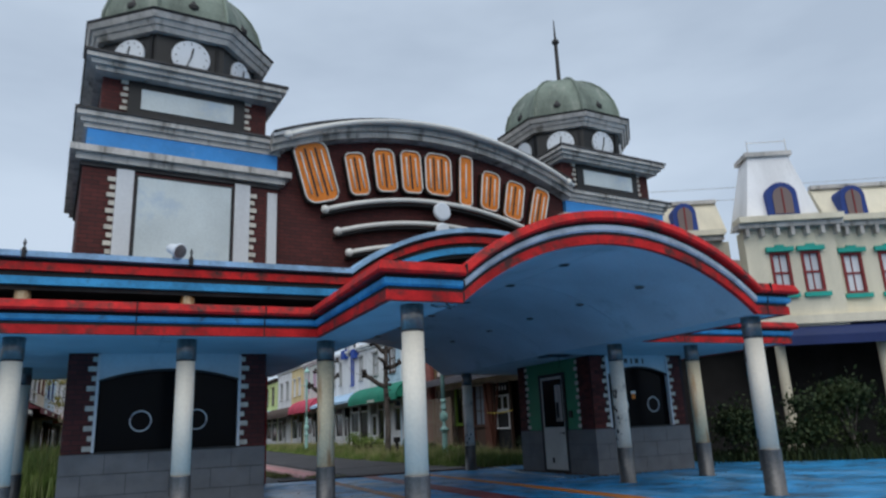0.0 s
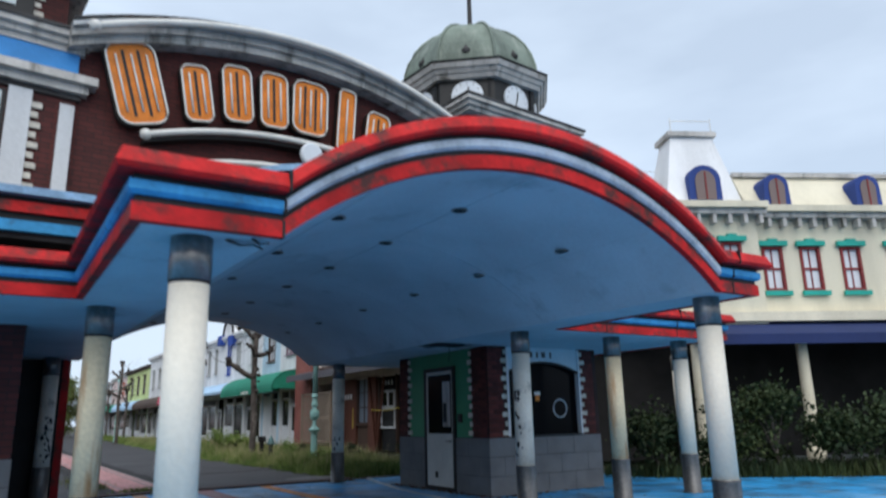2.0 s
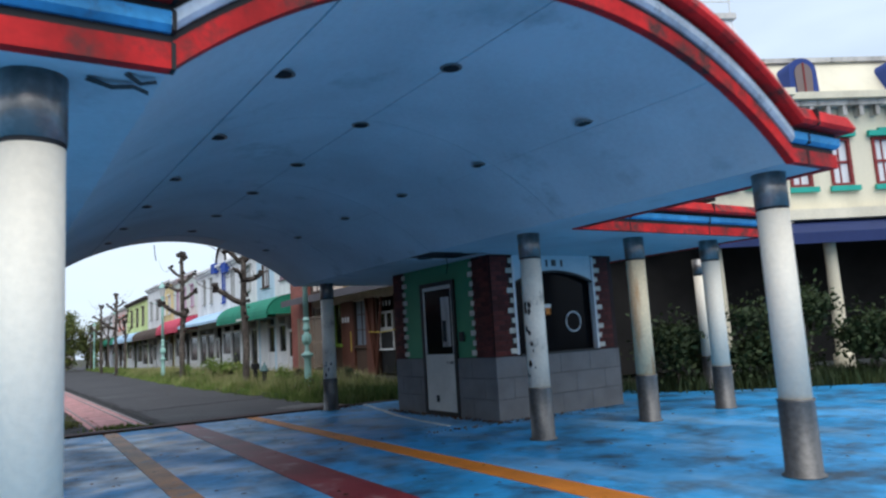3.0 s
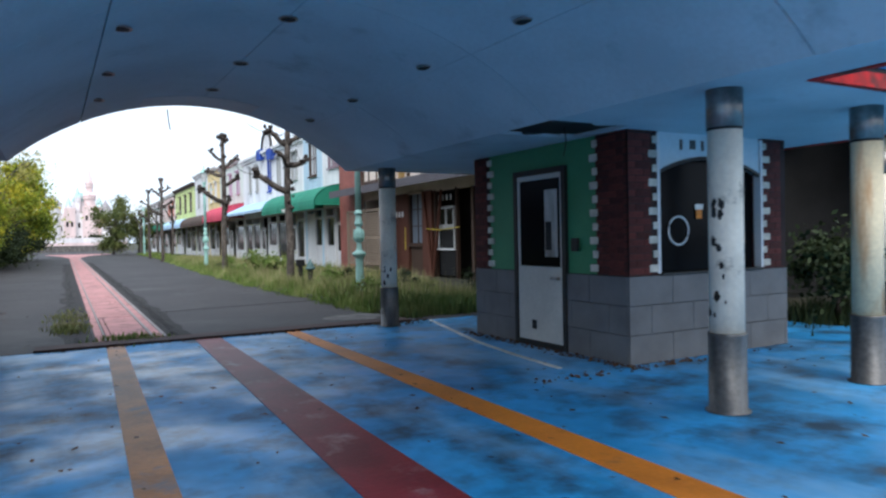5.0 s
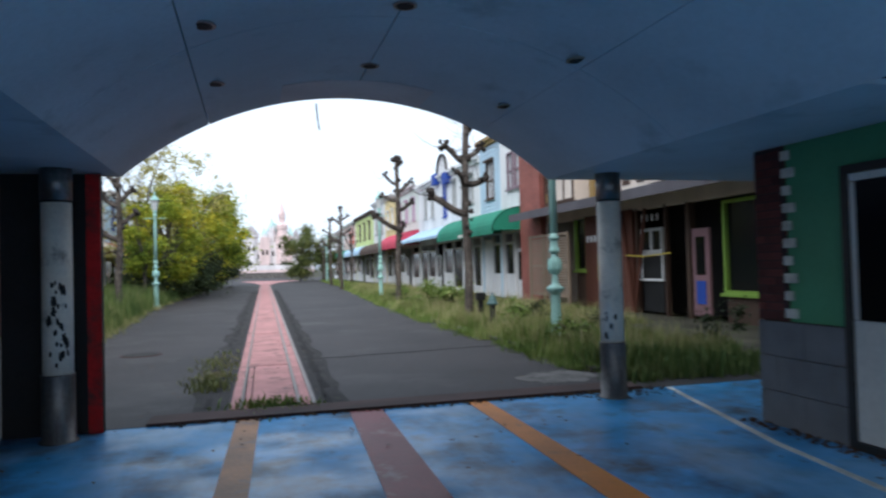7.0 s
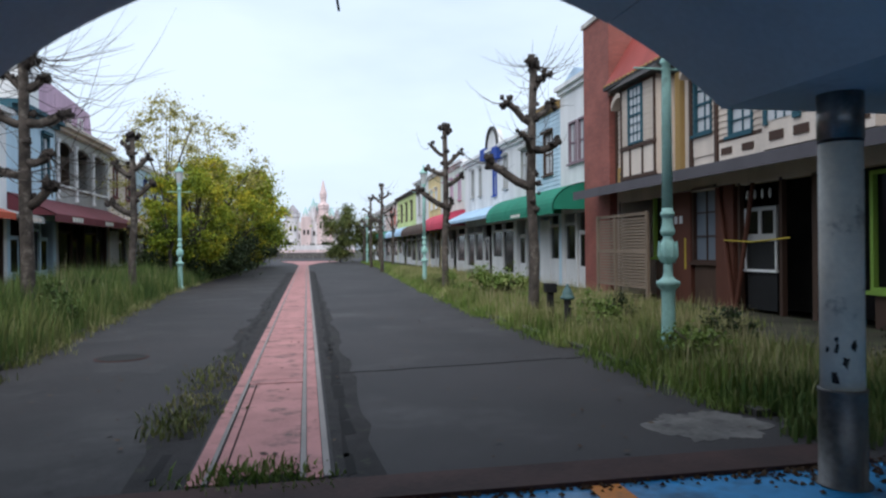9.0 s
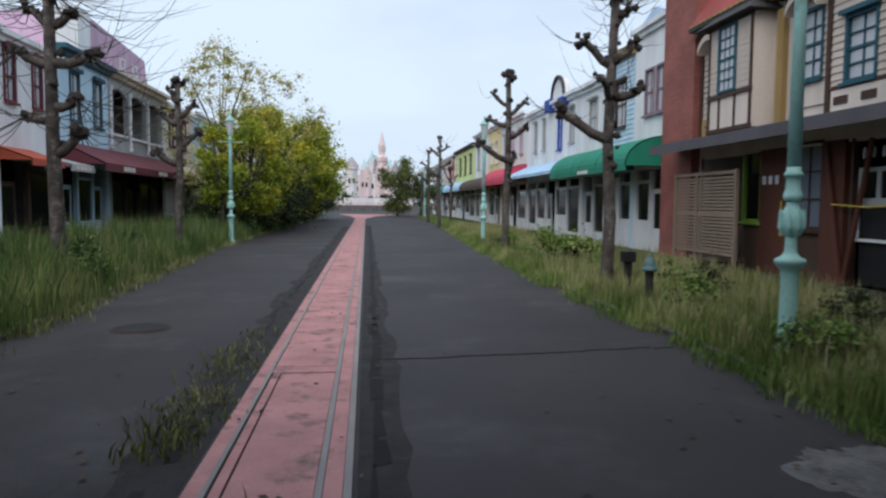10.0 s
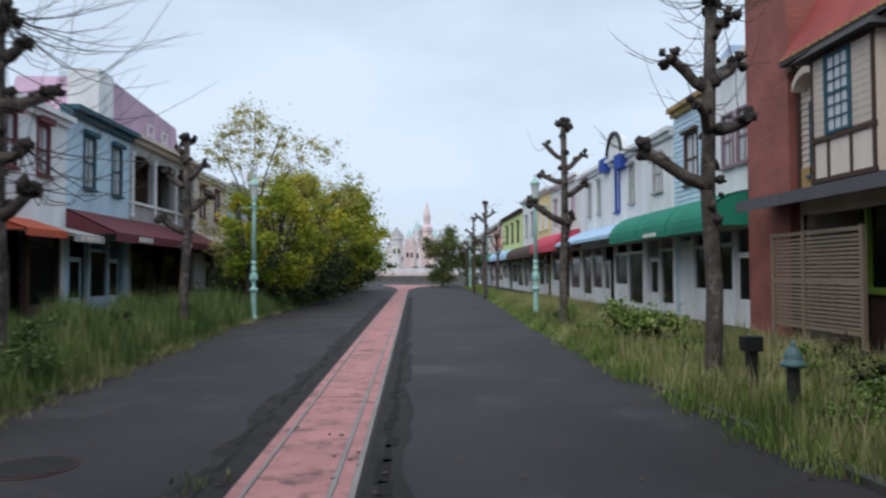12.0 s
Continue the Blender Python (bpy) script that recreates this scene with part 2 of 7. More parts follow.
M_FLOOR = mat("blue_painted_paving", (0.032, 0.32, 0.66), 0.44, var=0.24, scale=0.8, fine=7, bump=0.15, stain=(0.025, 0.06, 0.10), stain_amount=0.70, spec=0.32, worn=(0.22, 0.45, 0.68), worn_amount=0.62)
_n, _l = M_FLOOR.node_tree.nodes, M_FLOOR.node_tree.links
_damp, _mr, _co = _n.new("ShaderNodeTexNoise"), _n.new("ShaderNodeMapRange"), _n.new("ShaderNodeTexCoord")
_damp.inputs["Scale"].default_value, _damp.inputs["Detail"].default_value = 1.1, 7
_mr.inputs["From Min"].default_value, _mr.inputs["From Max"].default_value = 0.40, 0.60
_mr.inputs["To Min"].default_value, _mr.inputs["To Max"].default_value = 0.28, 0.58
_l.new(_co.outputs["Object"], _damp.inputs["Vector"])
_l.new(_damp.outputs["Fac"], _mr.inputs["Value"])
_l.new(_mr.outputs["Result"], _n["Principled BSDF"].inputs["Roughness"])
M_STRIPE = mat("orange_floor_stripe", (0.68, 0.21, 0.018), 0.55, var=0.15, stain=(0.22, 0.10, 0.05), stain_amount=0.4)
M_WORNSTRIPE = mat("worn_orange_stripe", (0.48, 0.18, 0.04), 0.5, var=0.25, scale=2.2, stain=(0.16, 0.13, 0.13), stain_amount=0.6)
M_MAROON = mat("maroon_floor_stripe", (0.24, 0.020, 0.028), 0.5, var=0.25, stain=(0.36, 0.22, 0.22), stain_amount=0.45)
M_LINE = mat("white_floor_line", (0.66, 0.64, 0.60), 0.6, stain=(0.25, 0.25, 0.25), stain_amount=0.35)
M_SILL = mat("rusty_gate_rail", (0.06, 0.026, 0.022), 0.8, var=0.3)
M_ASPHALT = mat("old_asphalt", (0.031, 0.0255, 0.0265), 0.7, spec=0.4, var=0.30, scale=0.35, fine=70, bump=0.35, stain=(0.060, 0.055, 0.055), stain_amount=0.5, worn=(0.022, 0.020, 0.021), worn_amount=0.45)
M_ASPHDARK = mat("dark_patched_asphalt", (0.023, 0.0195, 0.0198), 0.85, var=0.35, scale=3, fine=60, bump=0.5, stain=(0.05, 0.055, 0.03), stain_amount=0.4)
M_PINK = mat("faded_pink_paving", (0.50, 0.235, 0.225), 0.75, var=0.14, scale=2.2, fine=45, stain=(0.13, 0.085, 0.08), stain_amount=0.56)
M_KERB = mat("grey_kerb_stone", (0.075, 0.070, 0.064), 0.85, var=0.25, scale=3, stain=MOSS, stain_amount=0.5)
M_SOIL = mat("weedy_soil", (0.055, 0.05, 0.032), 0.95, var=0.4, scale=1.2, fine=30, bump=0.5, stain=(0.06, 0.075, 0.03), stain_amount=0.6)
M_PATCH = mat("pale_concrete_patch", (0.15, 0.14, 0.132), 0.9, var=0.3, scale=3, stain=(0.055, 0.049, 0.048), stain_amount=0.6)
M_CRACK = mat("dark_crack", (0.012, 0.011, 0.011), 0.95)
M_BARK = mat("plane_tree_bark", (0.095, 0.078, 0.067), 0.9, var=0.4, scale=4, fine=30, bump=0.8, stain=(0.24, 0.21, 0.18), stain_amount=0.52)
M_KNOB = mat("knotty_bark", (0.055, 0.045, 0.040), 0.95, var=0.35, scale=8, fine=30, bump=0.8)
M_LAMP = mat("verdigris_lamp_paint", (0.38, 0.66, 0.60), 0.5, var=0.15, stain=(0.12, 0.2, 0.18), stain_amount=0.35)
M_LAMPGLASS = mat("milky_lamp_glass", (0.58, 0.60, 0.60), 0.25, var=0.08)
M_LEAF = leaf_mat("yellow_green_leaves", (0.04, 0.085, 0.010), (0.25, 0.31, 0.026), (0.72, 0.53, 0.04))
M_OLIVE = leaf_mat("olive_leaves", (0.035, 0.055, 0.018), (0.10, 0.125, 0.035), (0.24, 0.24, 0.08))
M_LEAFDK = leaf_mat("dark_shrub_leaves", (0.010, 0.019, 0.007), (0.025, 0.042, 0.013), (0.06, 0.075, 0.024))
M_LEAFPALE = leaf_mat("thin_autumn_leaves", (0.18, 0.18, 0.05), (0.38, 0.35, 0.10), (0.56, 0.50, 0.20))
M_GRASS = leaf_mat("tall_weeds", (0.055, 0.10, 0.022), (0.16, 0.24, 0.05), (0.40, 0.40, 0.17))
M_WEEDG = leaf_mat("dark_green_weeds", (0.028, 0.055, 0.015), (0.085, 0.145, 0.035), (0.25, 0.26, 0.10))
M_WEED = leaf_mat("dry_brown_weeds", (0.05, 0.08, 0.022), (0.19, 0.215, 0.07), (0.46, 0.41, 0.22))
M_STRAW = leaf_mat("dry_straw_stalks", (0.20, 0.19, 0.08), (0.36, 0.31, 0.16), (0.52, 0.45, 0.28))
M_LITTER = leaf_mat("fallen_leaves", (0.035, 0.018, 0.011), (0.07, 0.035, 0.018), (0.13, 0.08, 0.04))


def hue(name, c, **k):
    c = tuple(min(0.84, x * (1.42 if max(c) > 0.39 else 1.1)) for x in c)
    return mat(name, c, k.pop("rough", 0.75), var=k.pop("var", 0.12), scale=k.pop("scale", 1.2), stain=k.pop("stain", tuple(x * 0.6 for x in c)), stain_amount=k.pop("amount", 0.3), streak=True, **k)


H_EDGING = hue("pale_grey_edging", (0.27, 0.245, 0.235))


# ---------------------------------------------------------------- mesh helpers
def thing(name, m=None, label="", category="", group="", kind=""):
    ob = new(name)
    ob.matrix_world = m if m is not None else Matrix()
    return tagged(ob, label, category, group, kind)


def part(name, bm, material, parent, label="", smooth=False):
    me = bpy.data.meshes.new(name)
    bm.normal_update()
    bm.to_mesh(me)
    bm.free()
    if smooth:
        me.shade_smooth()
    me.materials.append(material)
    ob = new(name, me)
    ob.parent = parent
    return tagged(ob, label)


def solo(name, bm, material, label="", category="", kind="", smooth=False):
    return tagged(part(name, bm, material, None, label, smooth), "", category, "", kind)


def box(bm, x0, x1, y0, y1, z0, z1):
    v = [bm.verts.new(p) for p in ((x0, y0, z0), (x1, y0, z0), (x1, y1, z0), (x0, y1, z0), (x0, y0, z1), (x1, y0, z1), (x1, y1, z1), (x0, y1, z1))]
    for f in ((0, 3, 2, 1), (4, 5, 6, 7), (0, 1, 5, 4), (1, 2, 6, 5), (2, 3, 7, 6), (3, 0, 4, 7)):
        bm.faces.new([v[i] for i in f])
    return bm


def B(*a, bevel=0.0):
    bm = box(bmesh.new(), *a)
    if bevel:
        bmesh.ops.bevel(bm, geom=bm.edges[:], offset=bevel, segments=2, affect="EDGES", profile=0.6)
    return bm


def lathe(bm, profile, segs=16, cx=0.0, cy=0.0, turn=0.0):
    """Turned shape from (radius, z) pairs, closed at both ends."""
    rings = []
    for r, z in profile:
        rings.append([bm.verts.new((cx + r * math.cos(turn + 2 * math.pi * i / segs), cy + r * math.sin(turn + 2 * math.pi * i / segs), z)) for i in range(segs)])
    for a, b in zip(rings, rings[1:]):
        for i in range(segs):
            bm.faces.new((a[i], a[(i + 1) % segs], b[(i + 1) % segs], b[i]))
    bm.faces.new(rings[0][::-1])
    bm.faces.new(rings[-1])
    return bm


def tube(bm, pts, radii, segs=8):
    """A round tube along points, with a radius at each."""
    pts = [Vector(p) for p in pts]
    rings = []
    for i, p in enumerate(pts):
        d = (pts[min(i + 1, len(pts) - 1)] - pts[max(i - 1, 0)]).normalized()
        side = d.cross(Vector((0, 0, 1)) if abs(d.z) < 0.9 else Vector((1, 0, 0))).normalized()
        up = side.cross(d)
        r = radii[i] if hasattr(radii, "__len__") else radii
        rings.append([bm.verts.new(p + side * r * math.cos(2 * math.pi * k / segs) + up * r * math.sin(2 * math.pi * k / segs)) for k in range(segs)])
    for a, b in zip(rings, rings[1:]):
        for k in range(segs):
            bm.faces.new((a[k], a[(k + 1) % segs], b[(k + 1) % segs], b[k]))
    bm.faces.new(rings[0][::-1])
    bm.faces.new(rings[-1])
    return bm


def sweep(bm, path, section):
    """Sweeps a closed section of (out, up) along path points (x, y, z), out being to the right of the way in plan."""
    n = len(path)
    rings = []
    for i in range(n):
        a, b, c = Vector(path[max(i - 1, 0)]), Vector(path[i]), Vector(path[min(i + 1, n - 1)])
        d1, d2 = (b - a), (c - b)
        d1, d2 = Vector((d1.x, d1.y)), Vector((d2.x, d2.y))
        d1 = d1.normalized() if d1.length > 1e-6 else d2.normalized()
        d2 = d2.normalized() if d2.length > 1e-6 else d1
        n1, n2 = Vector((d1.y, -d1.x)), Vector((d2.y, -d2.x))
        m = (n1 + n2).normalized()
        m = m / max(0.3, m.dot(n1))
        rings.append([bm.verts.new((b.x + m.x * o, b.y + m.y * o, b.z + u)) for o, u in section])
    k = len(section)
    for a, b in zip(rings, rings[1:]):
        for i in range(k):
            bm.faces.new((a[i], b[i], b[(i + 1) % k], a[(i + 1) % k]))
    bm.faces.new(rings[0])
    bm.faces.new(rings[-1][::-1])
    return bm


def rect(o0, o1, u0, u1):
    return [(o0, u0), (o1, u0), (o1, u1), (o0, u1)]


def slab(bm, outline, z0, z1):
    """A flat plate with the given plan outline."""
    lo, hi = [bm.verts.new((x, y, z0)) for x, y in outline], [bm.verts.new((x, y, z1)) for x, y in outline]
    bm.faces.new(lo[::-1])
    bm.faces.new(hi)
    for i in range(len(outline)):
        j = (i + 1) % len(outline)
        bm.faces.new((lo[i], lo[j], hi[j], hi[i]))
    bmesh.ops.recalc_face_normals(bm, faces=bm.faces[:])
    return bm


def upright(bm, outline, y0, y1):
    """A plate standing in the xz plane with the given (x, z) outline, from y0 to y1."""
    a, b = [bm.verts.new((x, y0, z)) for x, z in outline], [bm.verts.new((x, y1, z)) for x, z in outline]
    bm.faces.new(a)
    bm.faces.new(b[::-1])
    for i in range(len(outline)):
        j = (i + 1) % len(outline)
        bm.faces.new((a[j], a[i], b[i], b[j]))
    bmesh.ops.recalc_face_normals(bm, faces=bm.faces[:])
    return bm


def pierced(bm, x0, x1, z0, z1, holes, y0, y1):
    """One connected wall in the xz plane with rectangular openings (x0, x1, z0, z1) right through it."""
    xs = sorted({round(q, 4) for q in (x0, x1, *[min(max(h[i], x0), x1) for h in holes for i in (0, 1)])})
    zs = sorted({round(q, 4) for q in (z0, z1, *[min(max(h[i], z0), z1) for h in holes for i in (2, 3)])})
    fr = [[bm.verts.new((x, y0, z)) for z in zs] for x in xs]
    bk = [[bm.verts.new((x, y1, z)) for z in zs] for x in xs]
    nx, nz = len(xs) - 1, len(zs) - 1
    full = [[not any(h[0] < (xs[i] + xs[i + 1]) / 2 < h[1] and h[2] < (zs[k] + zs[k + 1]) / 2 < h[3] for h in holes) for k in range(nz)] for i in range(nx)]
    at = lambda i, k: 0 <= i < nx and 0 <= k < nz and full[i][k]
    for i in range(nx):
        for k in range(nz):
            if not full[i][k]:
                continue
            bm.faces.new((fr[i][k], fr[i + 1][k], fr[i + 1][k + 1], fr[i][k + 1]))
            bm.faces.new((bk[i][k], bk[i][k + 1], bk[i + 1][k + 1], bk[i + 1][k]))
            for (di, dk), (p, q) in (((-1, 0), ((i, k), (i, k + 1))), ((1, 0), ((i + 1, k), (i + 1, k + 1))), ((0, -1), ((i, k), (i + 1, k))), ((0, 1), ((i, k + 1), (i + 1, k + 1)))):
                if not at(i + di, k + dk):
                    bm.faces.new((fr[p[0]][p[1]], fr[q[0]][q[1]], bk[q[0]][q[1]], bk[p[0]][p[1]]))
    bmesh.ops.delete(bm, geom=[v for v in bm.verts if not v.link_faces], context="VERTS")
    bmesh.ops.recalc_face_normals(bm, faces=bm.faces[:])
    return bm


def arc(cx, half, base, rise, steps=24):
    """Points (x, z) of a circular arch, left to right."""
    r = (half * half + rise * rise) / (2 * rise)
    a = math.asin(min(1, half / r))
    return [(cx + r * math.sin(-a + 2 * a * i / steps), base + rise - r + r * math.cos(-a + 2 * a * i / steps)) for i in range(steps + 1)]


# ---------------------------------------------------------------- ground
earth = solo("ground", slab(bmesh.new(), [(-900, -600), (900, -600), (900, 1500), (-900, 1500)], -0.6, -0.12), M_SOIL, "bare weedy ground round the park", "ground", "structure")
BLUE_EDGE = [(-9, -9), (26, -9), (26, 1.5), (16.2, 10.1), (14.1, 12.0), (13.4, 12.9), (13.4, 17.1), (-3.5, 17.1), (-3.5, 13), (-9, 13)]
floor = solo("pavement", slab(bmesh.new(), BLUE_EDGE, -0.2, 0.0), M_FLOOR, "worn bright blue painted forecourt paving with dirt stains", "pavement", "structure")
for nm, (xa, xb), (xc, xd), material in (("orange_stripe", (4.43, 4.65), (4.12, 4.36), M_WORNSTRIPE), ("maroon_stripe", (5.54, 5.88), (5.17, 5.77), M_MAROON), ("orange_stripe", (6.81, 7.02), (6.66, 7.0), M_STRIPE)):
    part(nm, slab(bmesh.new(), [(2 * xc - xa + 0.08, -6.9), (2 * xd - xb + 0.08, -6.9), (xd, 5.1), (xb, 17.08), (xa, 17.08), (xc, 5.1)], -0.05, 0.005), material, floor)
bm = bmesh.new()
sweep(bm, [(8.37, 12.58, 0.002), (8.46, 13.5, 0), (8.62, 14.6, 0), (8.89, 15.7, 0), (9.22, 17.05, 0)], rect(-0.03, 0.03, -0.05, 0.006))
part("white_line", bm, M_LINE, floor)
road = solo("road", slab(bmesh.new(), [(-3.5, 17.5), (12.5, 17.5), (12.5, 20), (11.5, 90), (22, 100), (60, 110), (60, 137), (-60, 137), (-60, 110), (-9, 100), (-3, 90)], -0.2, 0.0), M_ASPHALT, "dark cracked asphalt main street", "road", "structure")
sill = solo("gate_rail", B(3.6, 8.9, 17.1, 17.5, -0.2, 0.03), M_SILL, "rusty brown sill rail across the gateway floor", "rail", "structure")
sill2 = solo("trim", slab(bmesh.new(), [(-3.5, 17.1), (3.6, 17.1), (3.6, 17.5), (-3.5, 17.5)], -0.2, 0.004), M_ASPHALT, "asphalt edge beside the gateway sill", "pavement", "structure")
sill3 = solo("trim", slab(bmesh.new(), [(8.9, 17.1), (13.4, 17.1), (13.4, 17.5), (8.9, 17.5)], -0.2, 0.004), M_ASPHALT, "asphalt edge beside the gateway sill", "pavement", "structure")

# pink strip down the street
PX0, PX1 = 4.34, 5.25
strip = thing("pink_paving_strip", None, "faded pink paved strip with grey edging down the street", "paving strip", "", "structure")
PROW = [(17.75, 20.92), (21.2, 26.4), (26.45, 31.6), (31.65, 37), (37.05, 43), (43.05, 50), (50.05, 58), (58.05, 68), (68.05, 80)]
for a, b in PROW:
    part("paving_slab", B(4.56 if a < 20 else 4.472, 5.046, a, b, -0.05, 0.012, bevel=0.004), M_PINK, strip)
part("cross_slab", B(4.46, 5.085, 20.95, 21.17, -0.05, 0.014), M_PINK, strip)
part("edging", B(4.485, 4.545, 17.6, 20.94, -0.05, 0.013), M_PINK, strip)
for xa, xb, za, material in ((PX0, 4.435, 0.015, M_PINK), (4.439, 4.468, 0.021, H_EDGING), (5.05, 5.09, 0.021, H_EDGING), (5.094, 5.20, 0.015, M_PINK), (5.204, PX1, 0.022, H_EDGING)):
    part("edging", B(xa, xb, 17.6, 80, -0.05, za), material, strip)
part("joint_bed", B(PX0 + 0.01, PX1 - 0.01, 17.55, 80, -0.06, 0.004), M_CRACK, strip)
bm = slab(bmesh.new(), [(PX0, 80), (PX1, 80), (6.4, 92), (9.0, 101), (9.0, 103), (1.9, 105), (1.9, 103), (3.6, 92)], -0.05, 0.012)
part("paving_fan", bm, M_PINK, strip)
for xa, xb, y1_, sd in ((3.98, 4.31, 60, 1), (5.28, 5.62, 62, -1)):
    bm = bmesh.new()
    q = random.Random(31 + sd)
    ys_ = [17.55 + k * 0.45 for k in range(int((y1_ - 17.55) / 0.45))]
    outer = [(xa - q.uniform(0, 0.16), y_) for y_ in ys_] if sd > 0 else [(xb + q.uniform(-0.06, 0.05), y_) for y_ in ys_]
    inner = xb if sd > 0 else xa
    for (oa, pa), (ob_, pb) in zip(outer, outer[1:]):
        v = [bm.verts.new(p) for p in ((oa, pa, 0.0035), (inner, pa, 0.0035), (inner, pb, 0.0035), (ob_, pb, 0.0035))]
        bm.faces.new(v if sd > 0 else v[::-1])
    bmesh.ops.remove_doubles(bm, verts=bm.verts[:], dist=0.001)
    ext = bmesh.ops.extrude_face_region(bm, geom=bm.faces[:])
    for v in [e for e in ext["geom"] if isinstance(e, bmesh.types.BMVert)]:
        v.co.z = -0.05
    bmesh.ops.recalc_face_normals(bm, faces=bm.faces[:])
    part("patched_edge", bm, M_ASPHDARK, road)
bm = bmesh.new()
y, x = 17.6, 5.36
rnd = random.Random(3)
while y < 60:
    w, ln = rnd.uniform(0.05, 0.13), rnd.uniform(0.25, 0.7)
    xo = x + rnd.uniform(-0.03, 0.03) + 0.004 * (y - 17.6)
    slab(bm, [(xo, y), (xo + w, y + 0.05), (xo + w * rnd.uniform(0.7, 1.2), y + ln), (xo + rnd.uniform(-0.02, 0.02), y + ln + 0.04)], -0.05, 0.006)
    y += ln * rnd.uniform(0.8, 1.15)
y = 17.8
while y < 45:
    w, ln = rnd.uniform(0.03, 0.1), rnd.uniform(0.2, 0.6)
    xo = 4.08 - 0.003 * (y - 17.6) + rnd.uniform(-0.05, 0.05)
    slab(bm, [(xo, y), (xo + w, y + 0.03), (xo + w, y + ln), (xo, y + ln)], -0.05, 0.006)
    y += ln * rnd.uniform(1.0, 1.8)
xx = 5.5
while xx < 8.6:
    ln = rnd.uniform(0.2, 0.5)
    yy = 21.42 + 0.13 * (xx - 5.5) + rnd.uniform(-0.03, 0.03)
    slab(bm, [(xx, yy), (xx + ln, yy + 0.05), (xx + ln, yy + 0.075), (xx, yy + 0.03)], -0.05, 0.006)
    xx += ln * 1.02
tagged(part("road_crack", bm, M_CRACK, None, "dark broken cracks along the asphalt beside the pink strip"), "", "crack", "", "stuff")
q = random.Random(91)
rim = []
for k in range(60):
    r = 0.46 + 0.07 * math.sin(k * 0.21 + 1) + 0.05 * math.sin(k * 0.63 + 2) + q.uniform(-0.06, 0.05)
    rim.append((8.36 + r * math.cos(k * math.pi / 30), 18.25 + r * 1.05 * math.sin(k * math.pi / 30)))
solo("concrete_patch", slab(bmesh.new(), rim, -0.05, 0.003), M_PATCH, "pale worn concrete patch in the asphalt", "patch", "structure")
cover = thing("manhole_cover", pose(2.55, 23.4, 0), "round dark iron manhole cover in the asphalt", "manhole cover")
part("rim", lathe(bmesh.new(), [(0.36, -0.05), (0.36, 0.008), (0.33, 0.010)], 28), M_SILL, cover)
part("lid", lathe(bmesh.new(), [(0.32, -0.05), (0.32, 0.013), (0.30, 0.016)], 28), M_LID, cover)


# ---------------------------------------------------------------- gate canopy
CX = 5.67
ZB = 2.43


def column(x, y, top, white, label):
    c = thing("canopy_column", pose(x, y, 0), label, "column", "canopy columns")
    part("base_sleeve", lathe(bmesh.new(), [(0.165, 0), (0.165, 0.012), (0.140, 0.02), (0.138, 0.57), (0.142, 0.585), (0.142, 0.6)], 28), M_STEELDK, c, "dull scratched steel base sleeve", True)
    part("shaft", lathe(bmesh.new(), [(0.126, 0.6), (0.126, 2.13)], 28), white, c, "", True)
    part("joint_ring", lathe(bmesh.new(), [(0.128, 2.125), (0.128, 2.145)], 28), M_BLACK, c)
    part("top_sleeve", lathe(bmesh.new(), [(0.133, 2.145), (0.133, top)], 28), M_STEEL, c, "dull steel top sleeve", True)
    return c


COLS = [(3.07, 7.33, M_WHITE), (8.34, 7.37, M_WHITE), (2.93, 10.55, M_CREAM), (8.38, 10.55, M_PEEL), (2.93, 16.78, M_PEEL), (8.38, 16.78, M_PEEL),
        (0.93, 10.55, M_WHITE), (-1.17, 10.55, M_WHITE), (10.22, 10.55, M_CREAM), (11.82, 10.55, M_WHITE), (-1.45, 12.6, M_WHITE), (-1.5, 14.7, M_WHITE), (14.3, 12.6, M_WHITE), (10.45, 16.78, M_PEEL)]
for x, y, m_ in COLS:
    lab = {M_WHITE: "round white column with steel sleeves on blue paving", M_PEEL: "round white column with black peeling paint marks", M_CREAM: "round cream column streaked with orange rust"}[m_]
    column(x, y, ZB + 0.01, m_, lab)

chip_rnd = random.Random(77)


def paint_chip(col, r, ang, z, w, h):
    """A ragged black patch where the paint has come off a round shaft."""
    bm = bmesh.new()
    n = 11
    rim = []
    for k in range(n):
        a = k * 2 * math.pi / n
        f = chip_rnd.uniform(0.55, 1.15)
        q, zz = radians(ang) + w * f * math.cos(a) / r, z + h * f * math.sin(a)
        rim.append((q, zz))
    out = [bm.verts.new((r * math.cos(q), r * math.sin(q), zz)) for q, zz in rim]
    low = [bm.verts.new(((r - 0.004) * math.cos(q), (r - 0.004) * math.sin(q), zz)) for q, zz in rim]
    mid_ = bm.verts.new((r * 1.004 * math.cos(radians(ang)), r * 1.004 * math.sin(radians(ang)), z))
    for k in range(n):
        bm.faces.new((out[k], out[(k + 1) % n], mid_))
        bm.faces.new((low[k], low[(k + 1) % n], out[(k + 1) % n], out[k]))
    bmesh.ops.recalc_face_normals(bm, faces=bm.faces[:])
    part("paint_chip", bm, M_BLACK, col, "black patch of bare metal")


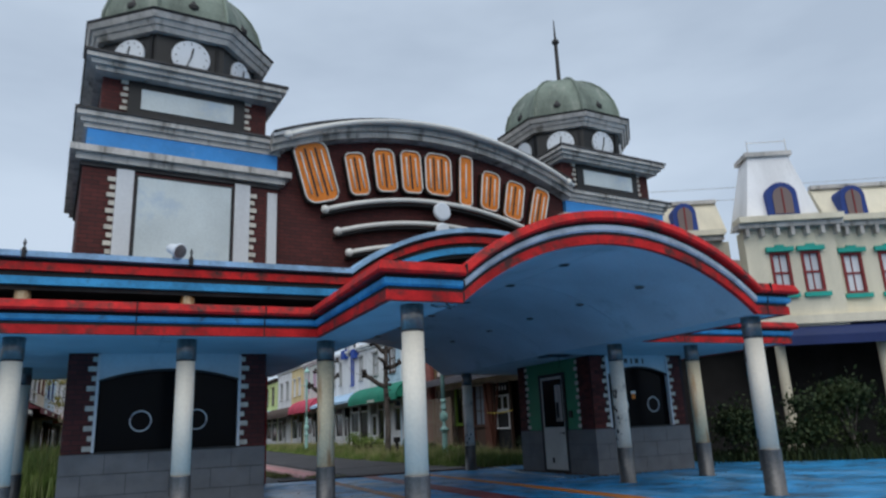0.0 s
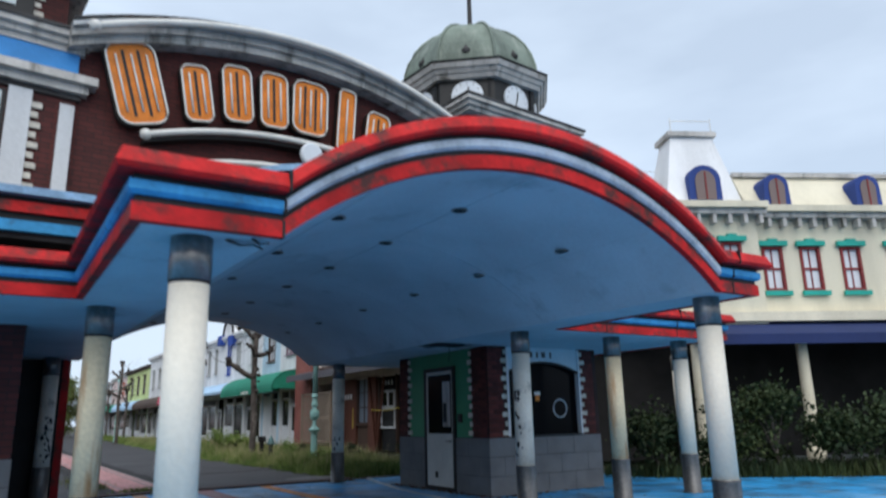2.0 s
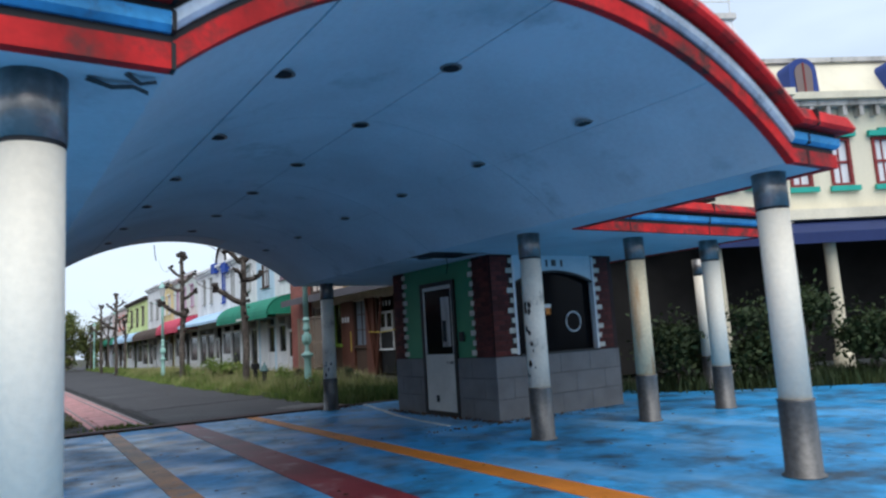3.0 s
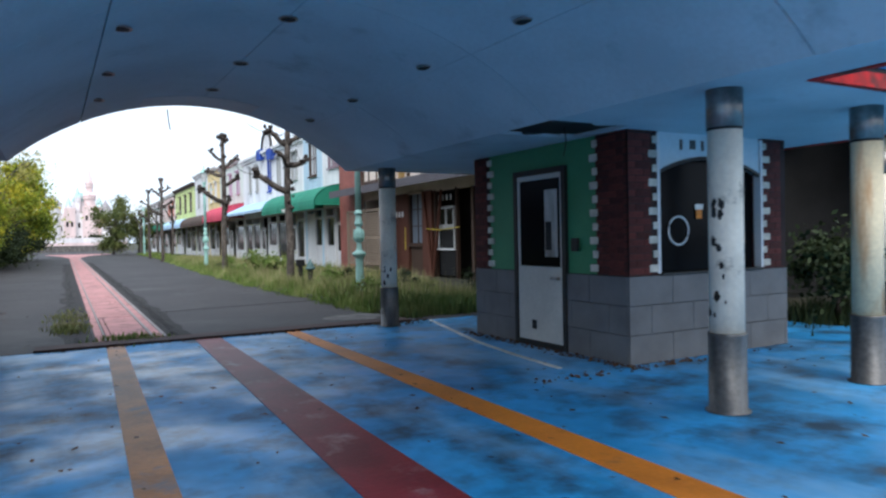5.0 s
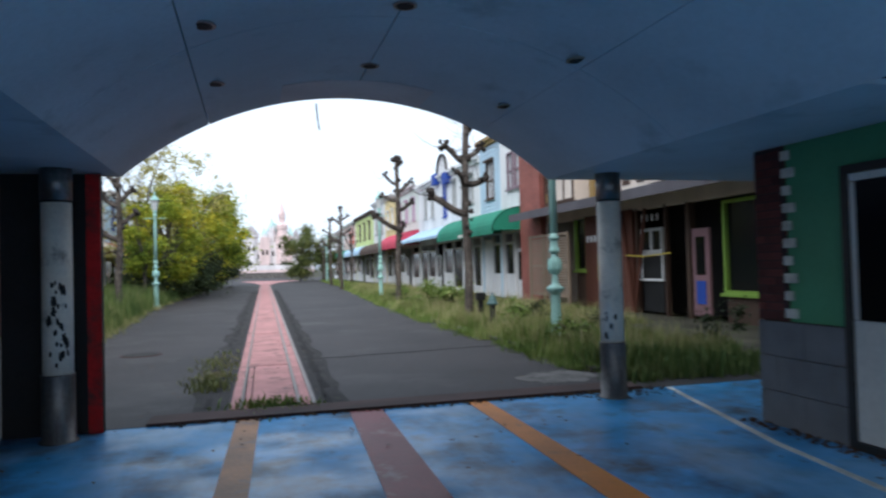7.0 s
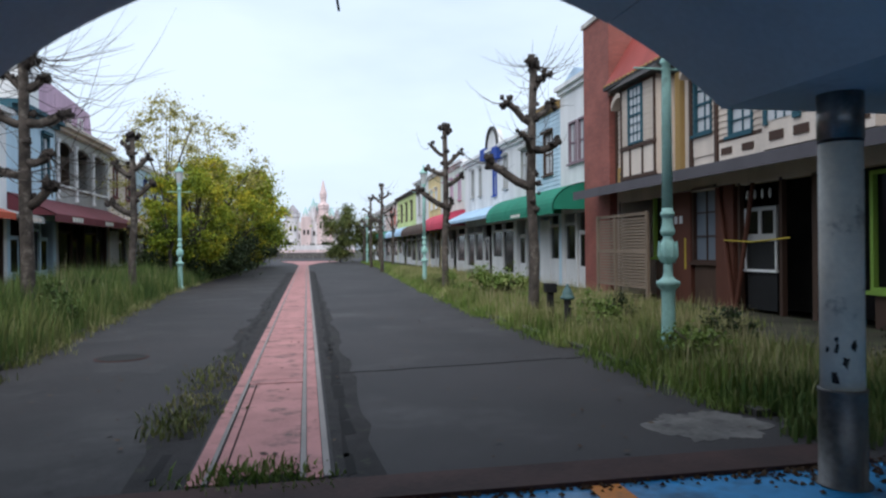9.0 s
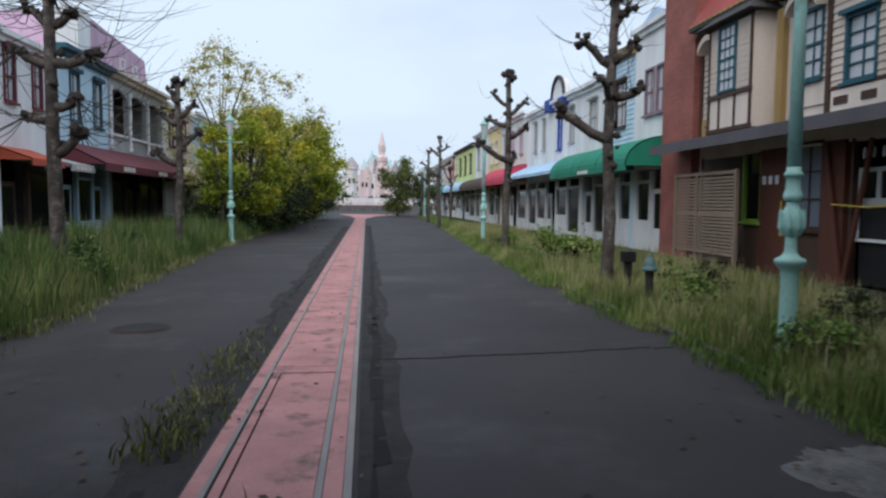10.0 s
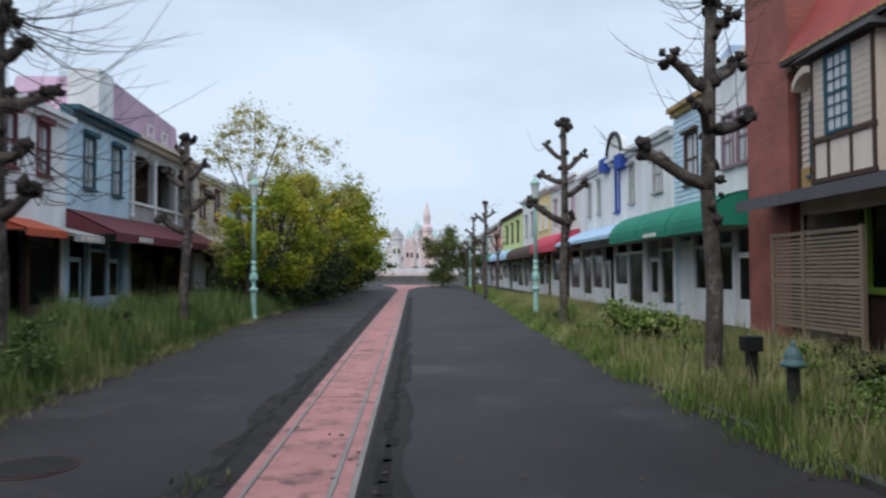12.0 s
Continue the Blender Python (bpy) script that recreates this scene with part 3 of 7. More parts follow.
for col in [o for o in bpy.data.objects if o.name.startswith("canopy_column")]:
    cx_, cy_ = col.matrix_world.translation.x, col.matrix_world.translation.y
    if (round(cx_, 2), round(cy_, 2)) in ((8.38, 10.55), (2.93, 16.78), (8.38, 16.78)):
        many, a0, spread, z0, z1 = {2.93: (26, 295, 40, 0.68, 1.5)}.get(round(cx_, 2), (15, 182, 34, 0.72, 1.75) if cy_ < 12 else (7, 225, 50, 0.64, 0.95))
        for k in range(many):
            s_ = chip_rnd.uniform(0.35, 1.0) ** 1.5
            paint_chip(col, 0.1275, a0 + chip_rnd.gauss(0, 0.5) * spread, chip_rnd.uniform(z0, z1), 0.026 * s_ + 0.005, 0.05 * s_ + 0.008)

canopy = thing("gate_canopy", None, "blue vaulted entrance canopy with red and blue striped edge", "canopy")
CV = 5.81
ARC = arc(CV, 2.26, ZB, 0.83, 40)
XL, XR, YF, YW, YB = 2.66, 8.68, 7.0, 10.0, 17.3
WL, WR = -2.3, 12.35
A0, A1 = ARC[0][0], ARC[-1][0]
SKEW = -0.0165


def drift(y):
    return SKEW * (y - YF)


def skewed(bm):
    """Leads the vault slightly to one side and up as it runs back to the street."""
    for v in bm.verts:
        v.co.z = ZB + (v.co.z - ZB) * (1 + 0.003 * (v.co.y - YF))
        v.co.x += drift(v.co.y)
    return bm


# vaulted soffit with thickness, in panels with recessed joints
vy = [YF + 0.05, 9.6, 12.2, 14.8, YB]
for ya, yb in zip(vy, vy[1:]):
    for lo, hi in ((0, 8), (8, 20), (20, 32), (32, 40)):
        seg = [(x + (0.005 if q == 0 and lo else 0) - (0.005 if q == hi - lo and hi < 40 else 0), z) for q, (x, z) in enumerate(ARC[lo:hi + 1])]
        bm = bmesh.new()
        upright(bm, [(x, z) for x, z in seg] + [(x, z + 0.04) for x, z in reversed(seg)], ya + 0.005, yb - 0.005)
        part("soffit_panel", skewed(bm), M_SOFFIT, canopy)
bm = bmesh.new()
upright(bm, [(x, z + 0.045) for x, z in ARC] + [(x, z + 0.30) for x, z in reversed(ARC)], YF + 0.06, YB)
part("vault_shell", skewed(bm), M_BLACK, canopy)
for xa, xb in ((XL + 0.02, A0), (A1, XR - 0.02)):
    d0, d1 = (0, drift(YW + 0.1)) if xb == A0 else (0, 0)
    e1 = drift(YW + 0.1) if xa == A1 else 0
    part("soffit_panel", slab(bmesh.new(), [(xa, YF + 0.05), (xb, YF + 0.05), (xb + d1, YW + 0.1), (xa + e1, YW + 0.1)], ZB, ZB + 0.05), M_SOFFIT, canopy)


def flat_panel(x_in, x_out, ya, yb):
    """A flat soffit panel; its inner edge follows the vault's spring line."""
    part("soffit_panel", slab(bmesh.new(), [(x_in + drift(ya), ya), (x_out, ya), (x_out, yb), (x_in + drift(yb), yb)], ZB + 0.002, ZB + 0.05), M_SOFFIT, canopy)


for ya, yb in ((YW + 0.105, 12.6), (12.605, 15.0), (15.005, YB)):
    flat_panel(A0, 0.6, ya, yb)
    part("soffit_panel", B(WL + 0.02, 0.595, ya, yb, ZB + 0.002, ZB + 0.05), M_SOFFIT, canopy)
flat_panel(A1, WR - 0.02, YW + 0.105, 12.15)
part("soffit_panel", B(8.96, WR - 0.02, 12.155, 15.2, ZB + 0.002, ZB + 0.05), M_SOFFIT, canopy)
flat_panel(A1, 8.955, 13.05, 15.2)
flat_panel(A1, WR - 0.02, 15.205, YB)
part("roof_plate", B(WL + 0.05, A0 - 0.05, YW + 0.05, YB, ZB + 0.22, ZB + 0.34), M_ROOFEDGE, canopy)
part("roof_plate", B(A1 + 0.05, WR - 0.05, YW + 0.05, YB, ZB + 0.22, ZB + 0.34), M_ROOFEDGE, canopy)
part("roof_plate", B(XL + 0.05, A0 - 0.02, YF + 0.05, YW + 0.05, ZB + 0.22, ZB + 0.34), M_ROOFEDGE, canopy)
part("roof_plate", B(A1 + 0.02, XR - 0.05, YF + 0.05, YW + 0.05, ZB + 0.22, ZB + 0.34), M_ROOFEDGE, canopy)
# Black sheet above the opening stands in for the unlit space inside.
part("loose_panel", B(A1 - 0.1, 8.955, 12.154, 13.046, ZB + 0.035, ZB + 0.045), M_BLACK, canopy, "black sheet standing for the dark inside an open soffit hole")
for k, (xa, ya, w_, l_) in enumerate(((8.05, 12.17, 0.22, 0.16), (8.5, 12.16, 0.30, 0.10), (8.2, 12.9, 0.26, 0.14), (8.66, 12.86, 0.2, 0.17))):
    part("torn_edge", slab(bmesh.new(), [(xa, ya), (xa + w_, ya + 0.01), (xa + w_ * 0.8, ya + l_ * 0.6), (xa + w_ * 0.45, ya + l_), (xa + w_ * 0.1, ya + l_ * 0.5)], ZB + 0.004, ZB + 0.012), M_SOFFIT if k % 2 else M_JOINT, canopy)
mid = [p for p in ARC if 5.05 < p[0] < 6.6]
part("patch_panel", skewed(upright(bmesh.new(), [(x, z - 0.009) for x, z in mid] + [(x, z - 0.003) for x, z in reversed(mid)], YB - 0.78, YB - 0.06)), M_PILASTER, canopy, "pale grey repair panel")
rope = bmesh.new()
tube(rope, [(5.28, YB - 0.1, 3.2), (5.29, YB - 0.1, 3.05), (5.31, YB - 0.1, 2.92)], 0.008, 5)
part("hanging_wire", rope, M_BLACK, canopy)
part("hanging_wire", tube(bmesh.new(), [(8.5, 12.6, ZB + 0.03), (8.52, 12.6, ZB - 0.12), (8.5, 12.62, ZB - 0.26)], 0.006, 5), M_BLACK, canopy)
# striped edge
left_run = [(WL, YW, ZB), (XL, YW, ZB), (XL, YF, ZB), (A0, YF, ZB)]
arch_run = [(x, YF, z) for x, z in ARC]
right_run = [(A1, YF, ZB), (XR, YF, ZB), (XR, YW, ZB), (WR, YW, ZB), (WR, YB, ZB)]
left_back = [(WL, YB, ZB), (WL, YW, ZB)]
for run, tag in ((left_back, 0), (left_run, 0), (arch_run, 1), (right_run, 0)):
    part("red_lower_band", sweep(bmesh.new(), run, rect(-0.05, 0.02, -0.012, 0.10)), M_RED, canopy, "weathered red lower band")
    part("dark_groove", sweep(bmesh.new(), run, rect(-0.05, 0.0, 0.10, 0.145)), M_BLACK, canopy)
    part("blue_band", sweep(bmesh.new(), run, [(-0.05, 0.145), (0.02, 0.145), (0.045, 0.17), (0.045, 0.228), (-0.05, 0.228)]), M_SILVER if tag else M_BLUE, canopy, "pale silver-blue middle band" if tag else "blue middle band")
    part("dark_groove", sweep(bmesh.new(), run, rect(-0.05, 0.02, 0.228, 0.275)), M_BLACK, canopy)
    part("red_upper_band", sweep(bmesh.new(), run, [(-0.06, 0.27), (0.12, 0.27), (0.14, 0.30), (0.10, 0.40), (-0.06, 0.40)]), M_RED, canopy, "weathered red upper band")
for x, y in ((-1.55, YW), (0.25, YW), (1.9, YW), (9.55, YW), (11.1, YW), (XL + 0.9, YF), (A1 + 0.2, YF)):
    part("band_seam", B(x - 0.009, x + 0.009, y - 0.026, y + 0.04, ZB - 0.016, ZB + 0.10), M_BLACK, canopy)
    part("band_seam", B(x - 0.009, x + 0.009, y - 0.050, y + 0.04, ZB + 0.145, ZB + 0.232), M_BLACK, canopy)
    part("band_seam", B(x - 0.008, x + 0.008, y - 0.143, y + 0.04, ZB + 0.268, ZB + 0.404), M_BLACK, canopy)
for xo in (-1.31, 0.01, 1.35):
    for yr in (8.22, 9.73, 11.3, 12.85, 14.55, 16.02):
        r = 3.492
        yy = yr + max(0.0, yr - 11.5) * 0.03 * xo
        x = CV + xo + drift(yy)
        z = ZB + (0.83 - r + math.sqrt(r * r - xo ** 2)) * (1 + 0.003 * (yy - YF))
        dl = thing("downlight", pose(x, yy, z - 0.012), "small dark recessed downlight in the blue soffit", "downlight", "canopy downlights")
        bm = lathe(bmesh.new(), [(0.085, 0.0), (0.085, 0.008), (0.06, 0.018)], 18)
        part("ring", bm, M_STEEL, dl)
        part("lens", lathe(bmesh.new(), [(0.062, -0.003), (0.062, 0.01)], 18), M_BLACK, dl)

# upper tier behind the canopy, with its own small arch
tier = thing("upper_canopy", None, "upper striped canopy tier with pale blue cap", "canopy")
YT = 10.65
ZT = 3.10
ARC2 = [(x, z) for x, z in arc(CX + 0.15, 2.45, ZT, 0.86, 30)]
runs = [([(WL, YT, ZT), (ARC2[0][0], YT, ZT)]), [(x, YT, z) for x, z in ARC2], [(ARC2[-1][0], YT, ZT), (WR, YT, ZT)]]
for run in runs:
    part("blue_band", sweep(bmesh.new(), run, rect(-0.05, 0.03, 0.06, 0.17)), M_BLUE, tier)
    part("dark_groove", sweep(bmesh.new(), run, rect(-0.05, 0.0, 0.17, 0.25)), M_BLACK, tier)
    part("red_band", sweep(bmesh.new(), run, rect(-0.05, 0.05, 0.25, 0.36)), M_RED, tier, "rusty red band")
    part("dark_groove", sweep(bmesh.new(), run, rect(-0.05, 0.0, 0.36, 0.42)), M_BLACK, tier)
    part("pale_cap", sweep(bmesh.new(), run, [(-0.3, 0.42), (0.12, 0.42), (0.12, 0.50), (-0.3, 0.55)]), M_LBLUE, tier, "pale blue metal cap")
for run in runs[:1] + runs[2:]:
    part("roof_plate", sweep(bmesh.new(), run, rect(-2.2, -0.06, 0.0, 0.4)), M_ROOFEDGE, tier)
bm = bmesh.new()
upright(bm, ARC2 + [(x, z + 0.4) for x, z in reversed(ARC2)], YT + 0.06, 12.9)
part("vault_roof", bm, M_ROOFEDGE, tier)
for x in (-1.17, 0.93, 10.22, 11.82):
    st = part("column_stub", lathe(bmesh.new(), [(0.10, ZB + 0.3), (0.10, ZT + 0.05)], 20, x, YT + 0.18), M_CREAM, tier, "", True)
    part("finial", lathe(bmesh.new(), [(0.03, ZT + 0.4), (0.035, ZT + 0.5), (0.012, ZT + 0.56), (0.022, ZT + 0.6), (0.004, ZT + 0.66)], 8, x, YT - 0.12), M_ROOFEDGE, tier)
# Black sheets stand in for the shade in the gap between the tiers.
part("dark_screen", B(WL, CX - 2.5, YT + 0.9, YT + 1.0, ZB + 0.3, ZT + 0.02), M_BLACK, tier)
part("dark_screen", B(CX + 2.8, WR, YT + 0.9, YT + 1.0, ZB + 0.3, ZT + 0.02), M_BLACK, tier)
spot = thing("floodlight", pose(0.7, YT - 0.05, ZT + 0.52, 0, 0, 15), "white floodlight clamped on the pale blue cap", "floodlight")
part("bracket", B(-0.02, 0.02, -0.02, 0.02, 0, 0.08), M_STEEL, spot)
bm = lathe(bmesh.new(), [(0.05, 0), (0.07, 0.03), (0.08, 0.12), (0.11, 0.2), (0.115, 0.24)], 18)
bm.transform(pose(-0.06, 0.05, 0.16, 112, 0, 25))
part("housing", bm, M_DIALW, spot, "", True)
bm = lathe(bmesh.new(), [(0.10, 0.241), (0.06, 0.245)], 18)
bm.transform(pose(-0.06, 0.05, 0.16, 112, 0, 25))
part("lens", bm, M_STEEL, spot)


# ---------------------------------------------------------------- ticket booths
def quoins(parent, x, y, z0, z1, dx, dy, every=0.15):
    """Alternate cream blocks up a corner; dx, dy give the block's reach along each face."""
    k, z = 0, z0
    while z < z1 - 0.05:
        s = 1.0 if k % 2 == 0 else 0.55
        b = B(min(x, x + dx * s), max(x, x + dx * s), min(y, y + dy), max(y, y + dy), z, z + every * 0.52, bevel=0.006)
        part("quoin", b, M_QUOIN, parent)
        z += every
        k += 1


def booth(x0, x1, y0, y1, flip, label):
    """A brick ticket booth: grey block base, arched ticket window in front, a side towards the passage."""
    b = thing("ticket_booth", None, label, "ticket booth", "ticket booths")
    xp = x1 if flip else x0                      # face on the passage
    s = -1 if flip else 1
    t = 0.12
    # block base as separate panels in courses
    part("base_core", B(x0 + 0.03, x1 - 0.03, y0 + 0.03, y1 - 0.03, 0, 0.92), M_JOINT, b)
    w = 0.62
    dy0, dy1 = (13.30, 14.27) if not flip else (99, 99)
    for row in range(3):
        za, zb = row * 0.305 + 0.003, row * 0.305 + 0.30
        x = x0 - (w * 0.5 if row % 2 else 0)
        while x < x1 - 0.01:
            xa, xb = max(x, x0), min(x + w, x1)
            if xb - xa > 0.03:
                part("block_panel", B(xa + 0.002, xb - 0.005, y0, y0 + 0.04, za, zb), M_BLOCK, b)
                part("block_panel", B(xa + 0.002, xb - 0.005, y1 - 0.04, y1, za, zb), M_BLOCK, b)
            x += w
        y = y0 - (w * 0.5 if row % 2 else 0)
        while y < y1 - 0.01:
            ya, yb = max(y, y0 + 0.042), min(y + w, y1 - 0.042)
            for yc, yd in ((ya, min(yb, dy0)), (max(ya, dy1), yb)):
                if yd - yc > 0.03:
                    part("block_panel", B(xp, xp + s * 0.04, yc + 0.002, yd - 0.005, za, zb) if s > 0 else B(xp - 0.04, xp, yc + 0.002, yd - 0.005, za, zb), M_BLOCK, b)
            y += w
    # front: brick piers, blue arched head, dark window
    pw = 0.42
    part("brick_pier", B(x0 + 0.01, x0 + pw, y0 + 0.015, y0 + 0.3, 0.92, ZB), M_BRICK, b)
    part("brick_pier", B(x1 - pw, x1 - 0.01, y0 + 0.015, y0 + 0.3, 0.92, ZB), M_BRICK, b)
    wa, wb = x0 + pw + 0.04, x1 - pw - 0.04
    head = arc((wa + wb) / 2, (wb - wa) / 2, 2.02, 0.17, 16)
    part("window_head", upright(bmesh.new(), head + [(wb, ZB), (wa, ZB)], y0 + 0.03, y0 + 0.12), M_SOFFIT, b, "blue arched window head")
    part("window_head_trim", sweep(bmesh.new(), [(x, y0 + 0.03, z) for x, z in head], rect(-0.02, 0.02, -0.035, 0.0)), M_DKFRAME, b)
    for xa, xb in ((x0 + pw, wa), (wb, x1 - pw)):
        part("window_trim", B(xa, xb, y0 + 0.005, y0 + 0.1, 0.93, ZB - 0.02), M_PILASTER, b)
    part("window_glass", B(wa, wb, y0 + 0.13, y0 + 0.14, 0.92, 2.22), M_BOOTHGLASS, b, "dark ticket window glass")
    part("counter", B(wa, wb, y0 - 0.02, y0 + 0.12, 0.905, 0.935, bevel=0.006), M_DKFRAME, b)
    for xo in (-0.42, 0.42):
        ring = bmesh.new()
        xc = (wa + wb) / 2 + xo
        pts = [(xc + 0.155 * math.cos(a), y0 + 0.12, 1.38 + 0.155 * math.sin(a)) for a in np.linspace(0, 2 * math.pi, 25)]
        tube(ring, pts, 0.013, 6)
        part("speaking_ring", ring, M_CHROME, b, "pale metal speaking hole ring", True)
    quoins(b, x0 + pw + 0.005, y0 + 0.004, 0.95, ZB - 0.02, -0.13, 0.05)
    quoins(b, x1 - pw - 0.005, y0 + 0.004, 0.95, ZB - 0.02, 0.13, 0.05)
    # sides
    part("brick_pier", B(xp + 0.015, xp + 0.3, y0 + 0.30, y0 + 0.50, 0.92, ZB) if s > 0 else B(xp - 0.3, xp - 0.015, y0 + 0.30, y0 + 0.50, 0.92, ZB), M_BRICK, b)
    part("brick_pier", B(xp + 0.015, xp + 0.3, y1 - 0.36, y1, 0.92, ZB) if s > 0 else B(xp - 0.3, xp - 0.015, y1 - 0.36, y1, 0.92, ZB), M_BRICK, b)
    for yy, dirn in ((y0 + 0.50, 1), (y1 - 0.36, -1)):
        k, z = 0, 0.95
        while z < ZB - 0.06:
            r = 0.10 if k % 2 == 0 else 0.055
            ya, yb = (yy - 0.03, yy + r) if dirn > 0 else (yy - r, yy + 0.03)
            part("quoin", B(*((xp + 0.004, xp + 0.06) if s > 0 else (xp - 0.06, xp - 0.004)), ya, yb, z, z + 0.08, bevel=0.006), M_QUOIN, b)
            z += 0.15
            k += 1
    gy0, gy1 = y0 + 0.50, y1 - 0.36
    pieces = [(gy0, dy0, 0.92, ZB), (dy1, gy1, 0.92, ZB), (dy0, dy1, 2.14, ZB)] if not flip else [(gy0, gy1, 0.92, ZB)]
    for ya, yb, za, zb in pieces:
        part("side_wall", B(*((xp + 0.03, xp + 0.15) if s > 0 else (xp - 0.15, xp - 0.03)), ya, yb, za, zb), M_GREEN if not flip else M_BRICK, b, "green painted side wall" if not flip else "")
    xo = x1 if s > 0 else x0
    part("outer_wall", B(*((xo - 0.15, xo - 0.02) if s > 0 else (xo + 0.02, xo + 0.15)), y0 + 0.3, y1 - 0.02, 0.92, ZB), M_BRICK, b)
    part("back_wall", B(x0 + 0.32, x1 - 0.02, y1 - 0.15, y1 - 0.02, 0.92, ZB) if s > 0 else B(x0 + 0.02, x1 - 0.32, y1 - 0.15, y1 - 0.02, 0.92, ZB), M_BRICK, b)
    return b


booth_r = booth(9.04, 11.57, 12.27, 15.28, False, "brick ticket booth with green side wall and grey blocks")
booth_l = booth(-0.66, 2.36, 12.27, 17.2, True, "dark brick ticket booth with arched window and grey blocks")
bd = part("booth_door", B(9.035, 9.08, 13.34, 14.23, 0.07, 0.98, bevel=0.004), M_DOORP, booth_r, "cream metal door panel, chipped and stained")
part("door_rail", B(9.035, 9.08, 13.34, 14.23, 2.035, 2.09), M_DOORP, bd)
for ya, yb in ((13.34, 13.38), (14.19, 14.23)):
    part("door_stile", B(9.037, 9.078, ya, yb, 0.985, 2.03), M_DOORP, bd)
part("door_glass", B(9.05, 9.06, 13.38, 14.19, 0.985, 2.03), M_BOOTHGLASS, bd, "dark door glass")
part("notice", B(9.044, 9.049, 13.44, 13.68, 1.10, 1.90), M_CORNICE, bd, "torn white paper notice")
part("notice_mark", B(9.040, 9.0435, 13.55, 13.66, 1.18, 1.52), M_BLACK, bd)
part("door_handle", B(8.985, 9.034, 13.39, 13.52, 0.83, 0.87, bevel=0.008), M_STEEL, bd)
part("scuff", B(9.030, 9.0345, 13.86, 13.95, 0.21, 0.32), M_BLACK, bd)
for ya, yb, za, zb in ((13.27, 13.335, 0.0, 2.16), (14.235, 14.30, 0.0, 2.16), (13.335, 14.235, 2.095, 2.16), (13.335, 14.235, 0.0, 0.065)):
    part("door_frame", B(9.02, 9.10, ya, yb, za, zb), M_DKFRAME, booth_r)
part("switch_box", B(9.02, 9.055, 13.06, 13.17, 1.17, 1.32, bevel=0.006), M_DKFRAME, booth_r)
for k, (xa, xb) in enumerate(((9.82, 9.86), (9.97, 10.06), (10.15, 10.19), (10.27, 10.36), (10.46, 10.50))):
    part("lettering_bar", B(xa, xb, 12.292, 12.297, 2.25 + 0.01 * (k % 2), 2.36), M_PATCH, booth_r, "dark faded lettering bar")
rm = thing("mug_poster", pose(10.2, 12.385, 1.55), "small orange and white drink poster in the ticket window", "poster")
part("drink", B(-0.045, 0.045, -0.006, -0.002, -0.04, 0.06), M_ORANGE, rm)
part("foam", B(-0.065, 0.065, -0.006, -0.001, 0.06, 0.12), M_TUBE, rm)
flap = thing("peeling_strip", pose(3.5, 7.32, ZB - 0.01), "torn grey strip of soffit hanging at the canopy corner", "debris")
part("torn_sheet", sweep(bmesh.new(), [(-0.24, -0.1, -0.004), (-0.14, -0.08, -0.022), (-0.06, -0.1, -0.015), (0.0, -0.11, -0.04)], rect(-0.022, 0.022, 0.0, 0.005)), M_JOINT, flap)
part("torn_sheet", sweep(bmesh.new(), [(-0.1, -0.2, 0.0), (-0.04, -0.17, -0.025), (0.02, -0.19, -0.015)], rect(-0.016, 0.016, 0.0, 0.005)), M_ROOFEDGE, flap)
post = thing("red_gate_post", None, "red painted upright edge of an open gate leaf", "gate post")
part("gate_leaf", B(3.12, 3.24, 17.0, 17.12, 0.0, 2.42), M_RED, post)
# Black sheet added to stand for the unlit space beside the post.
part("gate_edge", B(2.40, 3.245, 17.02, 17.1, 0.0, 2.42), M_BLACK, post)


# ---------------------------------------------------------------- facade: towers and sign wall
FAC = pose(6.15, 13.43, 0, 0, 0, 5.0)


def ngon_lathe(profile, n=8):
    return lathe(bmesh.new(), profile, n, 0, 0, math.pi / n)


